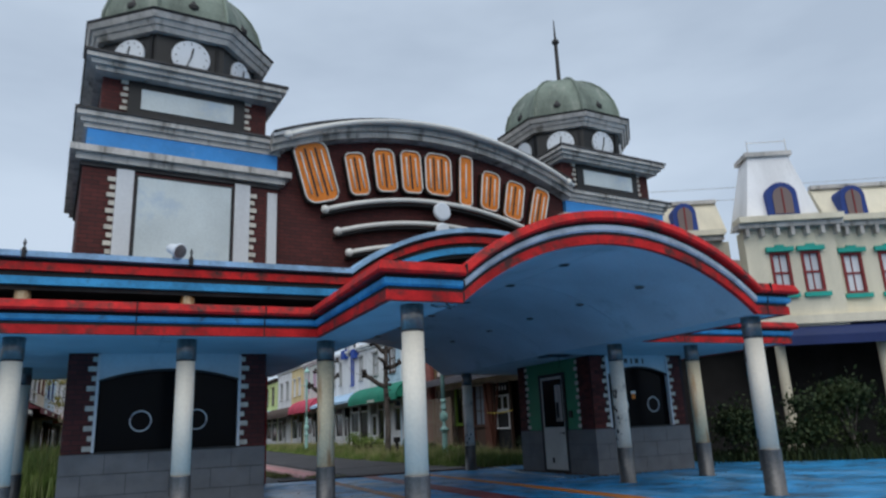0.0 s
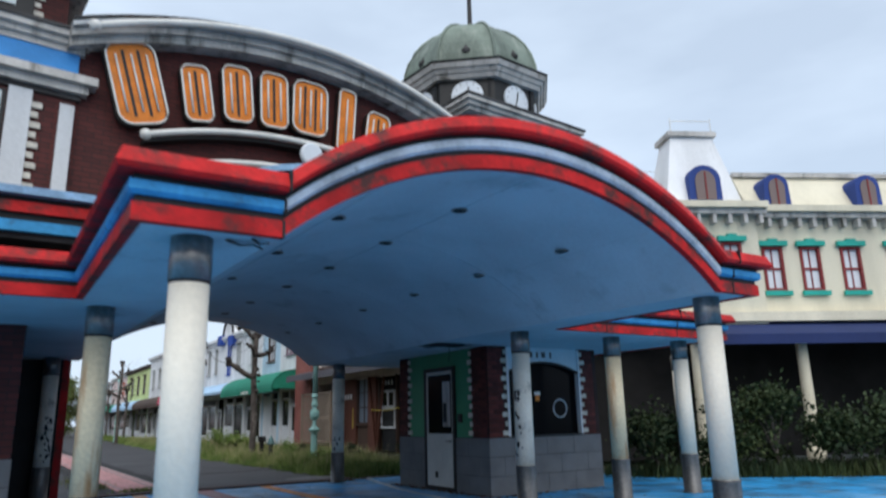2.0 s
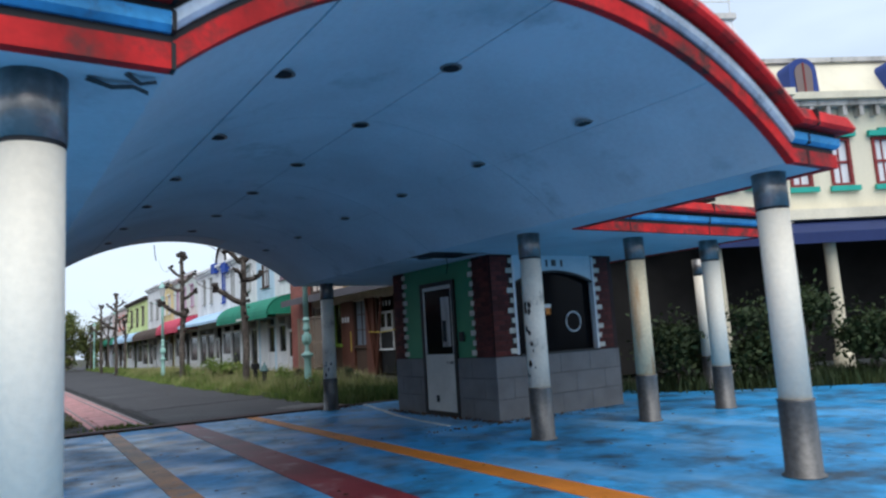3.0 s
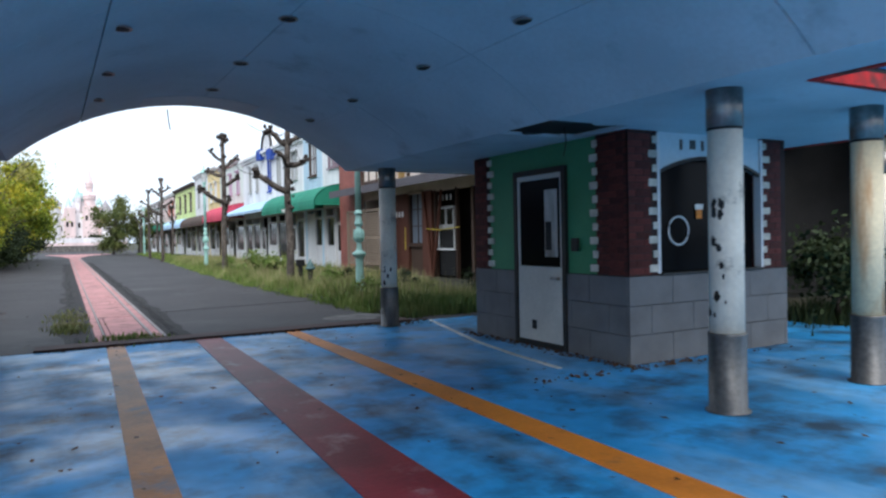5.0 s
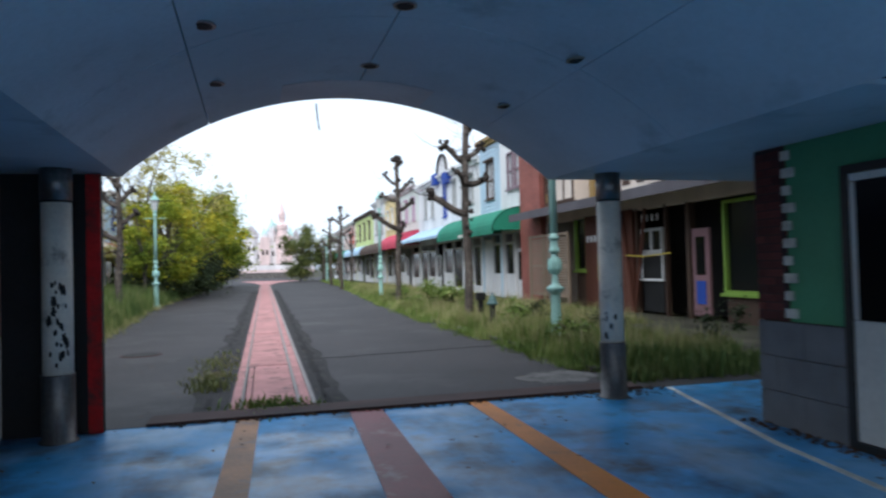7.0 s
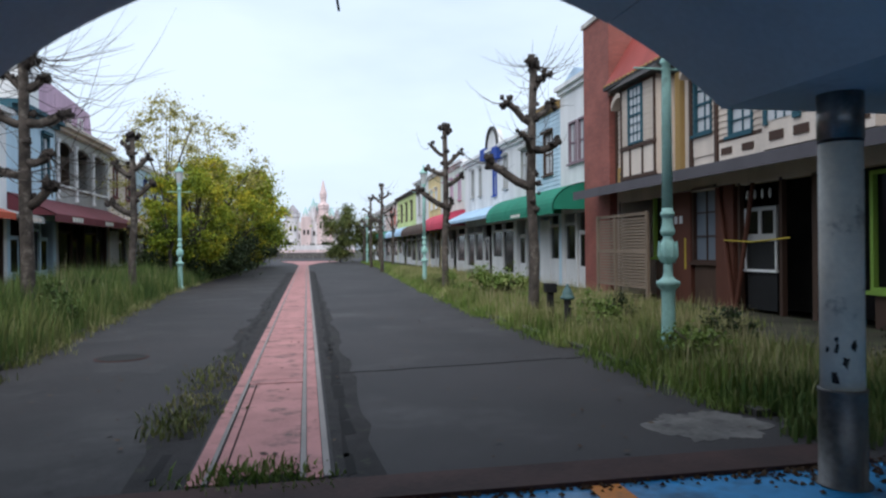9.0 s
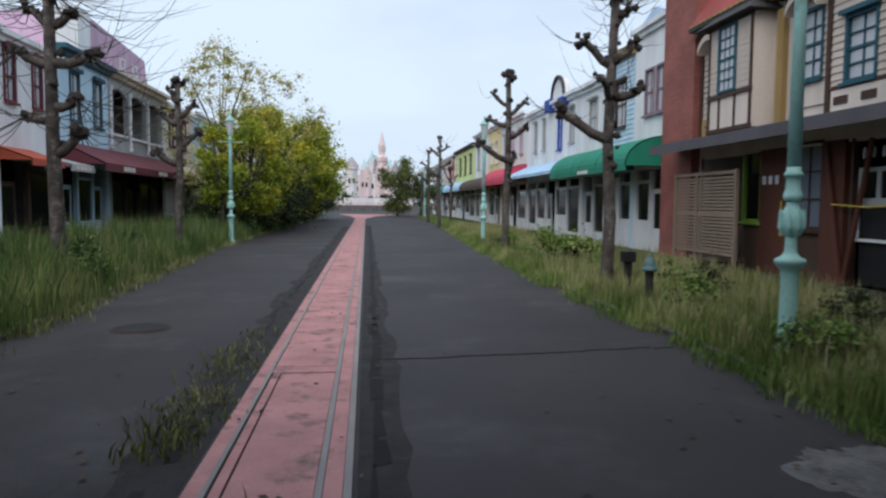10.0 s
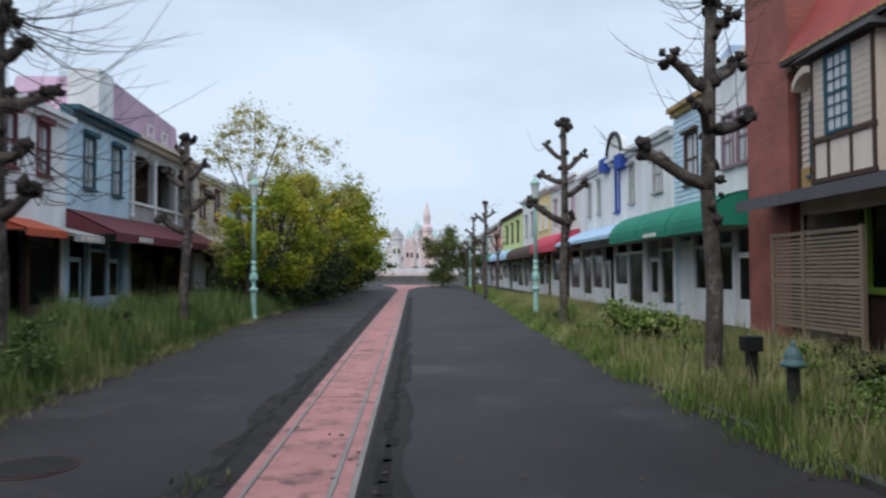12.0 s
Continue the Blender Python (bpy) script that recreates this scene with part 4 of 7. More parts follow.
def tower(u, label):
    """A square brick tower with stepped cornices, an octagonal clock stage, a copper dome and a spire. Local front face at y=0."""
    t = thing("clock_tower", FAC @ pose(u, 0, 0), label, "clock tower", "clock towers")
    h, cy = 1.70, 1.75
    part("brick_body", B(-h, h, 0.0, 3.5, 2.6, 5.80), M_BRICK, t)
    part("panel_frame", B(-0.86, 0.86, -0.03, 0.02, 3.6, 5.66), M_DKFRAME, t)
    part("white_panel", B(-0.81, 0.81, -0.045, 0.0, 3.6, 5.62), M_PANEL, t, "large blank panel with a painted cloudy reflection")
    for s in (-1, 1):
        a = sorted((s * 0.88, s * 1.16))
        part("pilaster", B(a[0], a[1], -0.06, 0.03, 3.4, 5.72), M_PILASTER, t)
        a = sorted((s * 1.50, s * 1.68))
        if (s > 0) == (u < 0):
            part("pilaster", B(a[0], a[1], -0.06, 0.03, 3.4, 5.62), M_PILASTER, t)
        z, k = 3.6, 0
        while z < 5.6:
            r = 0.13 if k % 2 else 0.09
            a = sorted((s * 1.165, s * (1.165 + r)))
            part("quoin", B(a[0], a[1], -0.035, 0.02, z, z + 0.08), M_QUOIN, t)
            z += 0.145
            k += 1

    def cornice(z0, z1, w, steps, m_, edge=True):
        n = len(steps)
        for i, o in enumerate(steps):
            za, zb = z0 + (z1 - z0) * i / n, z0 + (z1 - z0) * (i + 1) / n
            part("cornice_step", B(-w - o, w + o, cy - 1.75 - o, cy + 1.75 + o, za + 0.004, zb), m_, t)
        if edge:
            o = steps[-1]
            part("cornice_edge", B(-w - o - 0.03, w + o + 0.03, cy - 1.78 - o, cy + 1.78 + o, z1 + 0.002, z1 + 0.05), M_ROOFEDGE, t)
    # Dark strip painted in as the shade below the lower cornice.
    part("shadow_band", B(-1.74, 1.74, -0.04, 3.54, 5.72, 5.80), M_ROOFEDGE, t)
    cornice(5.80, 6.04, 1.70, (0.12, 0.22), M_CORNICE, False)
    part("blue_band", B(-1.68, 1.68, -0.02, 3.52, 6.04, 6.42), M_TBLUE, t, "bright blue painted band")
    cornice(6.42, 6.70, 1.70, (0.04, 0.10, 0.17), M_CORNICE)
    part("middle_stage", B(-1.5, 1.5, 0.22, 3.3, 6.75, 7.62), M_BRICK, t)
    part("window_surround", B(-1.06, 1.06, 0.17, 0.24, 6.80, 7.60), M_DKFRAME, t)
    part("strip_window", B(-0.84, 0.84, 0.15, 0.19, 7.02, 7.42), M_PANEL, t, "long pale strip window")
    for s in (-1, 1):
        for k in range(6):
            r = 0.12 if k % 2 else 0.08
            a = sorted((s * 1.07, s * (1.07 + r)))
            part("quoin", B(a[0], a[1], 0.19, 0.23, 6.84 + k * 0.13, 6.91 + k * 0.13), M_QUOIN, t)
    cornice(7.56, 7.82, 1.60, (0.04, 0.12, 0.2), M_CORNICE)
    lower = list(t.children)
    oct_ = part("octagon_stage", ngon_lathe([(1.62, 7.87), (1.62, 8.90)]), M_DKFRAME, t, "dark octagonal clock stage")
    oct_.location = (0, cy, 0)
    for i in range(8):
        a = math.pi / 4 * i - math.pi / 2
        m = Matrix.Translation((0, cy, 0)) @ pose(0, 0, 0, 0, 0, math.degrees(a) + 90)
        dial = lathe(bmesh.new(), [(0.36, 0), (0.36, 0.05), (0.32, 0.06)], 32)
        dial.transform(m @ pose(0, -1.50, 8.42, 90))
        dial_ob = part("clock_dial", dial, M_DIALW, t, "round white clock dial")
        if i in (0, 1, 7):
            needle = box(bmesh.new(), -0.012, 0.012, -1.575, -1.565, 8.42, 8.68)
            needle.transform(m @ Matrix.Translation((0, 0, 8.42)) @ pose(0, 0, 0, 0, 200, 0) @ Matrix.Translation((0, 0, -8.42)))
            part("minute_pointer", needle, M_BLACK, dial_ob)
            needle = box(bmesh.new(), -0.016, 0.016, -1.575, -1.566, 8.42, 8.62)
            needle.transform(m @ Matrix.Translation((0, 0, 8.42)) @ pose(0, 0, 0, 0, 10, 0) @ Matrix.Translation((0, 0, -8.42)))
            part("hour_pointer", needle, M_BLACK, dial_ob)
            for k in range(12):
                tick = box(bmesh.new(), -0.008, 0.008, -1.566, -1.5605, 8.42 + 0.27, 8.42 + 0.305)
                tick.transform(m @ Matrix.Translation((0, 0, 8.42)) @ pose(0, 0, 0, 0, 30 * k, 0) @ Matrix.Translation((0, 0, -8.42)))
                part("hour_mark", tick, M_BLACK, dial_ob)
        jamb = box(bmesh.new(), -0.03, 0.03, -1.53, -1.48, 7.9, 8.85)
        jamb.transform(m @ pose(0, 0, 0, 0, 0, 0) @ Matrix.Translation((0.5, 0, 0)))
        part("mullion", jamb, M_BLACK, t)
    for (r, za, zb, m_) in ((1.80, 8.82, 8.92, M_CORNICE), (1.88, 8.925, 9.02, M_CORNICE), (1.97, 9.025, 9.13, M_CORNICE), (2.0, 9.135, 9.18, M_ROOFEDGE)):
        c = part("octagon_cornice", ngon_lathe([(r - 0.05, za), (r, zb)]), m_, t)
        c.location = (0, cy, 0)
    prof = [(1.70 * math.cos(a) + 0.02, 9.18 + 1.72 * math.sin(a)) for a in np.linspace(0, math.pi / 2 * 0.97, 9)]
    dome = part("dome", ngon_lathe([(1.74, 9.15)] + prof), M_COPPER, t, "green weathered copper dome")
    dome.location = (0, cy, 0)
    for i in range(8):
        a = math.pi / 8 + i * math.pi / 4
        rib = tube(bmesh.new(), [((r + 0.01) * math.cos(a), cy + (r + 0.01) * math.sin(a), z + 0.01) for r, z in prof], 0.035, 6)
        part("dome_rib", rib, M_COPPER, t)
        kn = lathe(bmesh.new(), [(0.05, 0), (0.11, 0.05), (0.12, 0.12), (0.06, 0.19), (0.02, 0.26)], 10, 1.5 * math.cos(a + math.pi / 8), cy + 1.5 * math.sin(a + math.pi / 8))
        kn.transform(Matrix.Translation((0, 0, 9.45)))
        part("dome_knob", kn, M_ROOFEDGE, t)
    part("spire", lathe(bmesh.new(), [(0.16, 10.88), (0.12, 10.98), (0.06, 11.05), (0.055, 12.2), (0.05, 12.25), (0.11, 12.32), (0.11, 12.38), (0.04, 12.45), (0.03, 12.6), (0.012, 13.1)], 10, 0, cy), M_ROOFEDGE, t, "thin dark metal spire")
    for ob in t.children:
        if ob not in lower:
            ob.location.z -= 0.12
    return t


tower(-5.22, "brick clock tower with blue band and copper dome")
tower(5.4, "brick clock tower with blue band and copper dome")

signwall = thing("sign_wall", FAC, "curved-top brick wall carrying the park sign", "sign wall")
TOP = arc(0, 3.62, 6.52, 0.80, 36)
part("brick_wall", upright(bmesh.new(), [(-3.68, 3.5), (3.68, 3.5), (3.68, 6.5)] + TOP[::-1] + [(-3.68, 6.5)], 0.05, 0.45), M_BRICK, signwall)
for (o, u0, u1, m_) in ((0.30, 0.0, 0.12, M_CORNICE), (0.38, 0.125, 0.24, M_CORNICE), (0.46, 0.25, 0.32, M_CHROME), (0.5, 0.325, 0.36, M_ROOFEDGE)):
    run = [(x, 0.05, z) for x, z in arc(0, 3.72, 6.52, 0.80, 36)]
    part("curved_cornice", sweep(bmesh.new(), run, rect(-0.45, o, u0 - 0.1, u1 - 0.1)), m_, signwall)
part("tube_light", tube(bmesh.new(), [(x, -0.5, z + 0.2) for x, z in arc(0, 3.45, 6.50, 0.80, 36)], 0.055, 8), M_TUBE, signwall, "", True)
for s in (-1, 1):
    cap = bmesh.new()
    bmesh.ops.create_uvsphere(cap, u_segments=12, v_segments=8, radius=0.085)
    cap.transform(Matrix.Translation((s * 3.46, -0.5, 6.70)))
    part("tube_cap", cap, M_TUBE, signwall, "", True)
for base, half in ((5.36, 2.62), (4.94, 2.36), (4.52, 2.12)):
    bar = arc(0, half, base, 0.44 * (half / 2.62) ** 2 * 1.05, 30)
    # Dark ledge drawn in as the shadow below each tube.
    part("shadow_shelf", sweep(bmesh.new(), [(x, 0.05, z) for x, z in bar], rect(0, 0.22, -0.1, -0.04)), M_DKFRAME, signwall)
    part("tube_light", tube(bmesh.new(), [(x, -0.24, z) for x, z in bar], 0.05, 8), M_TUBE, signwall, "", True)
    for x, z in (bar[0], bar[-1]):
        cap = bmesh.new()
        bmesh.ops.create_uvsphere(cap, u_segments=12, v_segments=8, radius=0.085)
        cap.transform(Matrix.Translation((x, -0.24, z)))
        part("tube_cap", cap, M_TUBE, signwall, "", True)
bm = lathe(bmesh.new(), [(0.20, 0), (0.20, 0.06), (0.17, 0.08)], 28)
bm.transform(pose(0.0, -0.28, 5.60, 90))
part("round_disc", bm, M_DIALW, signwall, "round white disc")
bm = lathe(bmesh.new(), [(0.16, 0), (0.16, 0.06), (0.13, 0.08)], 24)
bm.transform(pose(0.0, -0.28, 5.18, 90))
part("round_disc", bm, M_DIALW, signwall, "round white disc")


def sign_shape(cx, z0, z1, w, lean):
    """A plain upright orange shape with pale tubes round and on it."""
    g = thing("sign_shape", FAC @ pose(cx, -0.18, z0, 0, lean, 0), "plain orange sign shape outlined by pale neon tube", "sign", "park sign shapes")
    h = z1 - z0
    r = min(w, h) * 0.28
    pts = []
    for qx, qz, a0 in ((w / 2 - r, r, -90), (w / 2 - r, h - r, 0), (-w / 2 + r, h - r, 90), (-w / 2 + r, r, 180)):
        for k in range(6):
            a = radians(a0 + 18 * k)
            pts.append((qx + r * math.cos(a), qz + r * math.sin(a)))
    part("dark_backing", upright(bmesh.new(), [(x * 1.12, h / 2 + (z - h / 2) * 1.06) for x, z in pts], 0.06, 0.14), M_DKFRAME, g)
    part("orange_face", upright(bmesh.new(), pts, 0.0, 0.055), M_ORANGE, g)
    loop = [(x * 1.06, -0.02, h / 2 + (z - h / 2) * 1.03) for x, z in pts]
    part("neon_tube", tube(bmesh.new(), loop + loop[:1], 0.018, 6), M_TUBE, g, "pale neon outline tube", True)
    k = max(1, round(w / 0.2))
    for i in range(k):
        x = (i + 0.5) * w / k - w / 2
        part("stem_tube", tube(bmesh.new(), [(x, -0.02, h * 0.14), (x, -0.02, h * 0.86)], 0.016, 6), M_TUBE, g, "pale neon tube line", True)
    for i in range(1, k):
        x = i * w / k - w / 2
        part("dark_slit", B(x - 0.022, x + 0.022, -0.006, -0.001, h * 0.08, h * 0.92), M_DKFRAME, g)


SIGNS = [(-2.62, 5.56, 6.78, 0.66, -16), (-1.83, 5.80, 6.68, 0.40, -10), (-1.22, 5.95, 6.86, 0.44, -6), (-0.62, 6.0, 6.92, 0.44, -3), (0.02, 6.03, 6.96, 0.60, 0),
         (0.70, 5.88, 7.02, 0.30, 3), (1.32, 5.84, 6.74, 0.44, 7), (1.95, 5.70, 6.60, 0.46, 11), (2.6, 5.50, 6.55, 0.40, 15)]
for s_ in SIGNS:
    sign_shape(*s_)
gatehouse = thing("gatehouse", FAC, "dark upper storey behind the sign wall between the towers", "gatehouse")
part("rear_wall", B(-3.68, 3.68, 3.2, 3.5, 3.5, 6.5), M_BRICK, gatehouse)
part("flat_roof", B(-3.68, 3.68, 0.46, 3.19, 6.3, 6.5), M_ROOFEDGE, gatehouse)

# ---------------------------------------------------------------- shops along the street
H_TAN, H_TIMBER, H_OCHRE = hue("tan_boards", (0.42, 0.355, 0.30)), hue("dark_brown_timber", (0.06, 0.032, 0.022)), hue("ochre_boards", (0.36, 0.235, 0.09))
H_CREAM, H_REDROOF, H_REDBRICK = hue("cream_boards", (0.52, 0.45, 0.39)), hue("faded_red_roof", (0.30, 0.06, 0.05)), brick_mat("street_red_brick", (0.37, 0.115, 0.09), (0.30, 0.095, 0.075), (0.24, 0.11, 0.095))
H_TEALBLUE, H_WHITE, H_SKY = hue("deep_teal_paint", (0.022, 0.085, 0.115)), hue("white_plaster", (0.66, 0.69, 0.74)), hue("sky_blue_boards", (0.38, 0.50, 0.58))
H_AWNGREY, H_AWNGREEN, H_AWNBLUE = hue("dark_grey_awning", (0.095, 0.088, 0.10)), hue("green_awning_cloth", (0.012, 0.20, 0.125)), hue("pale_blue_awning", (0.31, 0.45, 0.585))
H_AWNRED, H_AWNMAROON, H_BROWN = hue("crimson_awning", (0.42, 0.04, 0.075)), hue("maroon_awning", (0.15, 0.035, 0.045)), hue("brown_boards", (0.07, 0.04, 0.027))
H_YELLOW, H_LIME, H_PINKW = hue("yellow_plaster", (0.60, 0.47, 0.24)), hue("lime_plaster", (0.46, 0.52, 0.22)), hue("pink_plaster", (0.60, 0.46, 0.44))
H_GREYW, H_MAUVE, H_NAVY = hue("grey_boards", (0.38, 0.38, 0.37)), hue("mauve_roof_tiles", (0.40, 0.27, 0.36)), hue("navy_paint", (0.022, 0.052, 0.22))
H_ROYAL, H_LIMEFR, H_ORANGEAWN = hue("royal_blue_paint", (0.02, 0.07, 0.36)), hue("lime_frame", (0.22, 0.36, 0.06)), hue("orange_red_awning", (0.42, 0.08, 0.04))
H_TEAL, H_IVORY, H_NAVYAWN = hue("turquoise_trim", (0.02, 0.34, 0.27)), hue("ivory_plaster", (0.52, 0.475, 0.365)), hue("navy_awning", (0.012, 0.025, 0.10))
# Door pink is kept dark so its colour carries the awning's shade.
H_DUSKPINK = hue("dusky_pink_paint", (0.24, 0.13, 0.14))
H_PLUM = hue("plum_window_frame", (0.24, 0.17, 0.20))
# Rusty timber is darkened to put the awning's shade into its colour.
H_RUSTWOOD, H_MINT = hue("rusty_red_timber", (0.105, 0.036, 0.022)), hue("pale_mint_plaster", (0.52, 0.56, 0.52))
H_DKRED, H_WICKER, H_PALEBLUE = hue("dark_red_frame", (0.22, 0.03, 0.03)), hue("wicker_slats", (0.25, 0.185, 0.135)), hue("pale_blue_plaster", (0.36, 0.47, 0.585))


def window(parent, u, z, w, h, frame_m, glass=None, y=0.0, bars=(1, 2), sill=True, head=0.0):
    """A sash window in an opening: frame, sill, glass, glazing bars. u is its middle, z its foot; the wall's face is at y."""
    g = glass or M_PANE
    f = 0.07
    bm = bmesh.new()
    for a in ((u - w / 2 - f, u - w / 2, z - f, z + h + f), (u + w / 2, u + w / 2 + f, z - f, z + h + f), (u - w / 2, u + w / 2, z + h, z + h + f), (u - w / 2, u + w / 2, z - f, z)):
        box(bm, a[0], a[1], y - 0.05, y + 0.10, a[2], a[3])
    win = part("window", bm, frame_m, parent)
    part("pane", B(u - w / 2, u + w / 2, y + 0.05, y + 0.06, z, z + h), g, win)
    for k in range(bars[0]):
        x = u - w / 2 + w * (k + 1) / (bars[0] + 1)
        part("glazing_bar", B(x - 0.016, x + 0.016, y + 0.02, y + 0.049, z, z + h), frame_m, win)
    for k in range(bars[1]):
        zz = z + h * (k + 1) / (bars[1] + 1)
        t = 0.03 if (bars[1] % 2 and k == bars[1] // 2) else 0.016
        part("glazing_bar", B(u - w / 2, u + w / 2, y + 0.012, y + 0.048, zz - t, zz + t), frame_m, win)
    if sill:
        part("sill", B(u - w / 2 - 0.12, u + w / 2 + 0.12, y - 0.12, y - 0.052, z - f - 0.06, z - f + 0.01), frame_m, win)
    if head:
        part("hood", B(u - w / 2 - 0.14, u + w / 2 + 0.14, y - 0.16, y - 0.052, z + h + f + 0.005, z + h + f + head), frame_m, win)
    return win


def shell(h, w, height, depth, wall_m, openings, z0=0.0, wname="wall"):
    """Front wall pierced by openings, side walls, back and roof of a house with local front at y=0, x from -w/2 to w/2."""
    part(wname, pierced(bmesh.new(), -w / 2, w / 2, z0, height, openings, 0.0, 0.2), wall_m, h)
    for s in (-1, 1):
        a = sorted((s * w / 2, s * (w / 2 - 0.2)))
        part("side_wall", B(a[0], a[1], 0.2, depth, z0, height), wall_m, h)
    part("back_wall", B(-w / 2 + 0.2, w / 2 - 0.2, depth - 0.2, depth, z0, height), wall_m, h)
    part("roof", B(-w / 2 + 0.2, w / 2 - 0.2, 0.2, depth - 0.2, height - 0.35, height - 0.2), M_ROOFEDGE, h)
    # Near-black floor and wall put the unlit room into their colour.
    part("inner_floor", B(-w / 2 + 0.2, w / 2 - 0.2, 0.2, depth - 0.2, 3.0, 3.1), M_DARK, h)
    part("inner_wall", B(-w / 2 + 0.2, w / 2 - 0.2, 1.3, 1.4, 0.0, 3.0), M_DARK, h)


def cornice_on(h, w, z, m_, out=0.3, tall=0.3, steps=2):
    for i in range(steps):
        o = out * (i + 1) / steps
        part("cornice", B(-w / 2 - 0.02, w / 2 + 0.02, -o, 0.22, z + tall * i / steps + 0.003, z + tall * (i + 1) / steps), m_, h)


def awning(h, u0, u1, zt, zf, reach, m_, rounded=False, drop=0.28, bars=0, bar_m=None):
    """A cloth awning with thickness, straight or quarter round, and a hanging edge."""
    if rounded:
        sec = [(-reach * math.sin(a), zf + (zt - zf) * math.cos(a)) for a in np.linspace(0, math.pi / 2, 9)]
    else:
        sec = [(0.0, zt), (-reach, zf)]
    sec = sec + [(-reach, zf - drop), (-reach + 0.03, zf - drop)]
    inner = [(p[0] + 0.03, p[1] - 0.03) for p in reversed(sec[:-2])]
    outline = sec + inner
    bm = bmesh.new()
    a, b = [bm.verts.new((u0, y, z)) for y, z in outline], [bm.verts.new((u1, y, z)) for y, z in outline]
    n = len(outline)
    for i in range(n):
        j = (i + 1) % n
        bm.faces.new((a[i], a[j], b[j], b[i]))
    bm.faces.new(a[::-1])
    bm.faces.new(b)
    bmesh.ops.recalc_face_normals(bm, faces=bm.faces[:])
    aw = part("awning", bm, m_, h)
    for u in (u0, u1 - 0.02):
        end = [(0.0, zt), (0.0, zf - 0.05)] + ([] if rounded else []) + [(-reach, zf - 0.05)] + ([(y, z) for y, z in reversed(sec[1:-2])] if rounded else [(-reach, zf)])
        bm = bmesh.new()
        va, vb = [bm.verts.new((u, y, z)) for y, z in end], [bm.verts.new((u + 0.02, y, z)) for y, z in end]
        bm.faces.new(va)
        bm.faces.new(vb[::-1])
        for i in range(len(end)):
            j = (i + 1) % len(end)
            bm.faces.new((va[i], va[j], vb[j], vb[i]))
        bmesh.ops.recalc_face_normals(bm, faces=bm.faces[:])
        part("awning_cheek", bm, m_, aw)
    for k in range(bars):
        x = u0 + (u1 - u0) * (k + 0.5) / bars
        for q in range(4):
            part("lettering_bar", B(x - 0.62 + q * 0.32, x - 0.36 + q * 0.32, -reach - 0.012, -reach - 0.003, zf - drop * 0.82, zf - drop * 0.2), bar_m or M_TUBE, aw)
    return aw


def boards(h, x0, x1, z0, z1, m_, step=0.16, holes=()):
    """Clapboards, each a lapped plank of its own, cut round the openings."""
    z = z0
    while z < z1 - 0.02:
        zb = min(z + step, z1)
        spans = [(x0, x1)]
        for hx0, hx1, hz0, hz1 in holes:
            if hz0 < (z + zb) / 2 < hz1:
                nxt = []
                for a, b in spans:
                    if hx0 > a:
                        nxt.append((a, min(b, hx0)))
                    if hx1 < b:
                        nxt.append((max(a, hx1), b))
                    if hx1 < a or hx0 > b:
                        pass
                spans = [(a, b) for a, b in nxt if b - a > 0.04]
        for a, b in spans:
            bm = bmesh.new()
            v = [bm.verts.new(p) for p in ((a, -0.035, z), (b, -0.035, z), (b, -0.008, zb - 0.002), (a, -0.008, zb - 0.002), (a, -0.001, z), (b, -0.001, z), (b, -0.001, zb - 0.002), (a, -0.001, zb - 0.002))]
            for f in ((0, 1, 2, 3), (0, 4, 5, 1), (3, 2, 6, 7), (0, 3, 7, 4), (1, 5, 6, 2)):
                bm.faces.new([v[i] for i in f])
            part("board", bm, m_, h)
        z += step


def shopfront(h, x0, x1, m_, bays, z1=2.7, low=0.6, glass=None):
    """Posts, stall risers, glass and a door in a shop's open ground floor."""
    n = len(bays)
    w = (x1 - x0) / n
    for i, kind in enumerate(bays):
        a, b = x0 + i * w, x0 + (i + 1) * w
        part("shop_post", B(a - 0.07, a + 0.07, 0.02, 0.18, 0, z1), m_, h)
        pick = (i * 7 + int(abs(x0) * 13) + n * 3) % 6
        if kind == "w" and pick == 2:
            part("wall_panel", B(a + 0.07, b - 0.07, 0.05, 0.15, 0, z1 - 0.1), m_, h)
        elif kind == "w":
            low = (0.45, 0.8, 0.6, 1.05, 0.3, 0.7)[pick]
            part("stall_riser", B(a + 0.07, b - 0.07, 0.06, 0.16, 0, low), m_, h)
            part("shop_glass", B(a + 0.07, b - 0.07, 0.11, 0.12, low, z1 - 0.4), glass or M_GLASS, h)
            part("transom", B(a + 0.07, b - 0.07, 0.06, 0.16, z1 - 0.4, z1 - 0.3), m_, h)
        elif kind == "d":
            d = part("shop_door", B(a + 0.12, a + 1.0, 0.10, 0.15, 0.02, 0.8), m_, h)
            part("door_glass", B(a + 0.2, a + 0.92, 0.115, 0.13, 0.8, 1.95), M_GLASS, d)
            for q in ((a + 0.12, a + 0.2), (a + 0.92, a + 1.0)):
                part("door_stile", B(q[0], q[1], 0.10, 0.15, 0.8, 2.1), m_, d)
            part("door_rail", B(a + 0.2, a + 0.92, 0.10, 0.15, 1.95, 2.1), m_, d)
    part("shop_post", B(x1 - 0.07, x1 + 0.07, 0.02, 0.18, 0, z1), m_, h)


def right(y0, y1):
    return pose(14.7, (y0 + y1) / 2, 0, 0, 0, -90), y1 - y0


def left(y0, y1):
    return pose(-5.0, (y0 + y1) / 2, 0, 0, 0, 90), y1 - y0


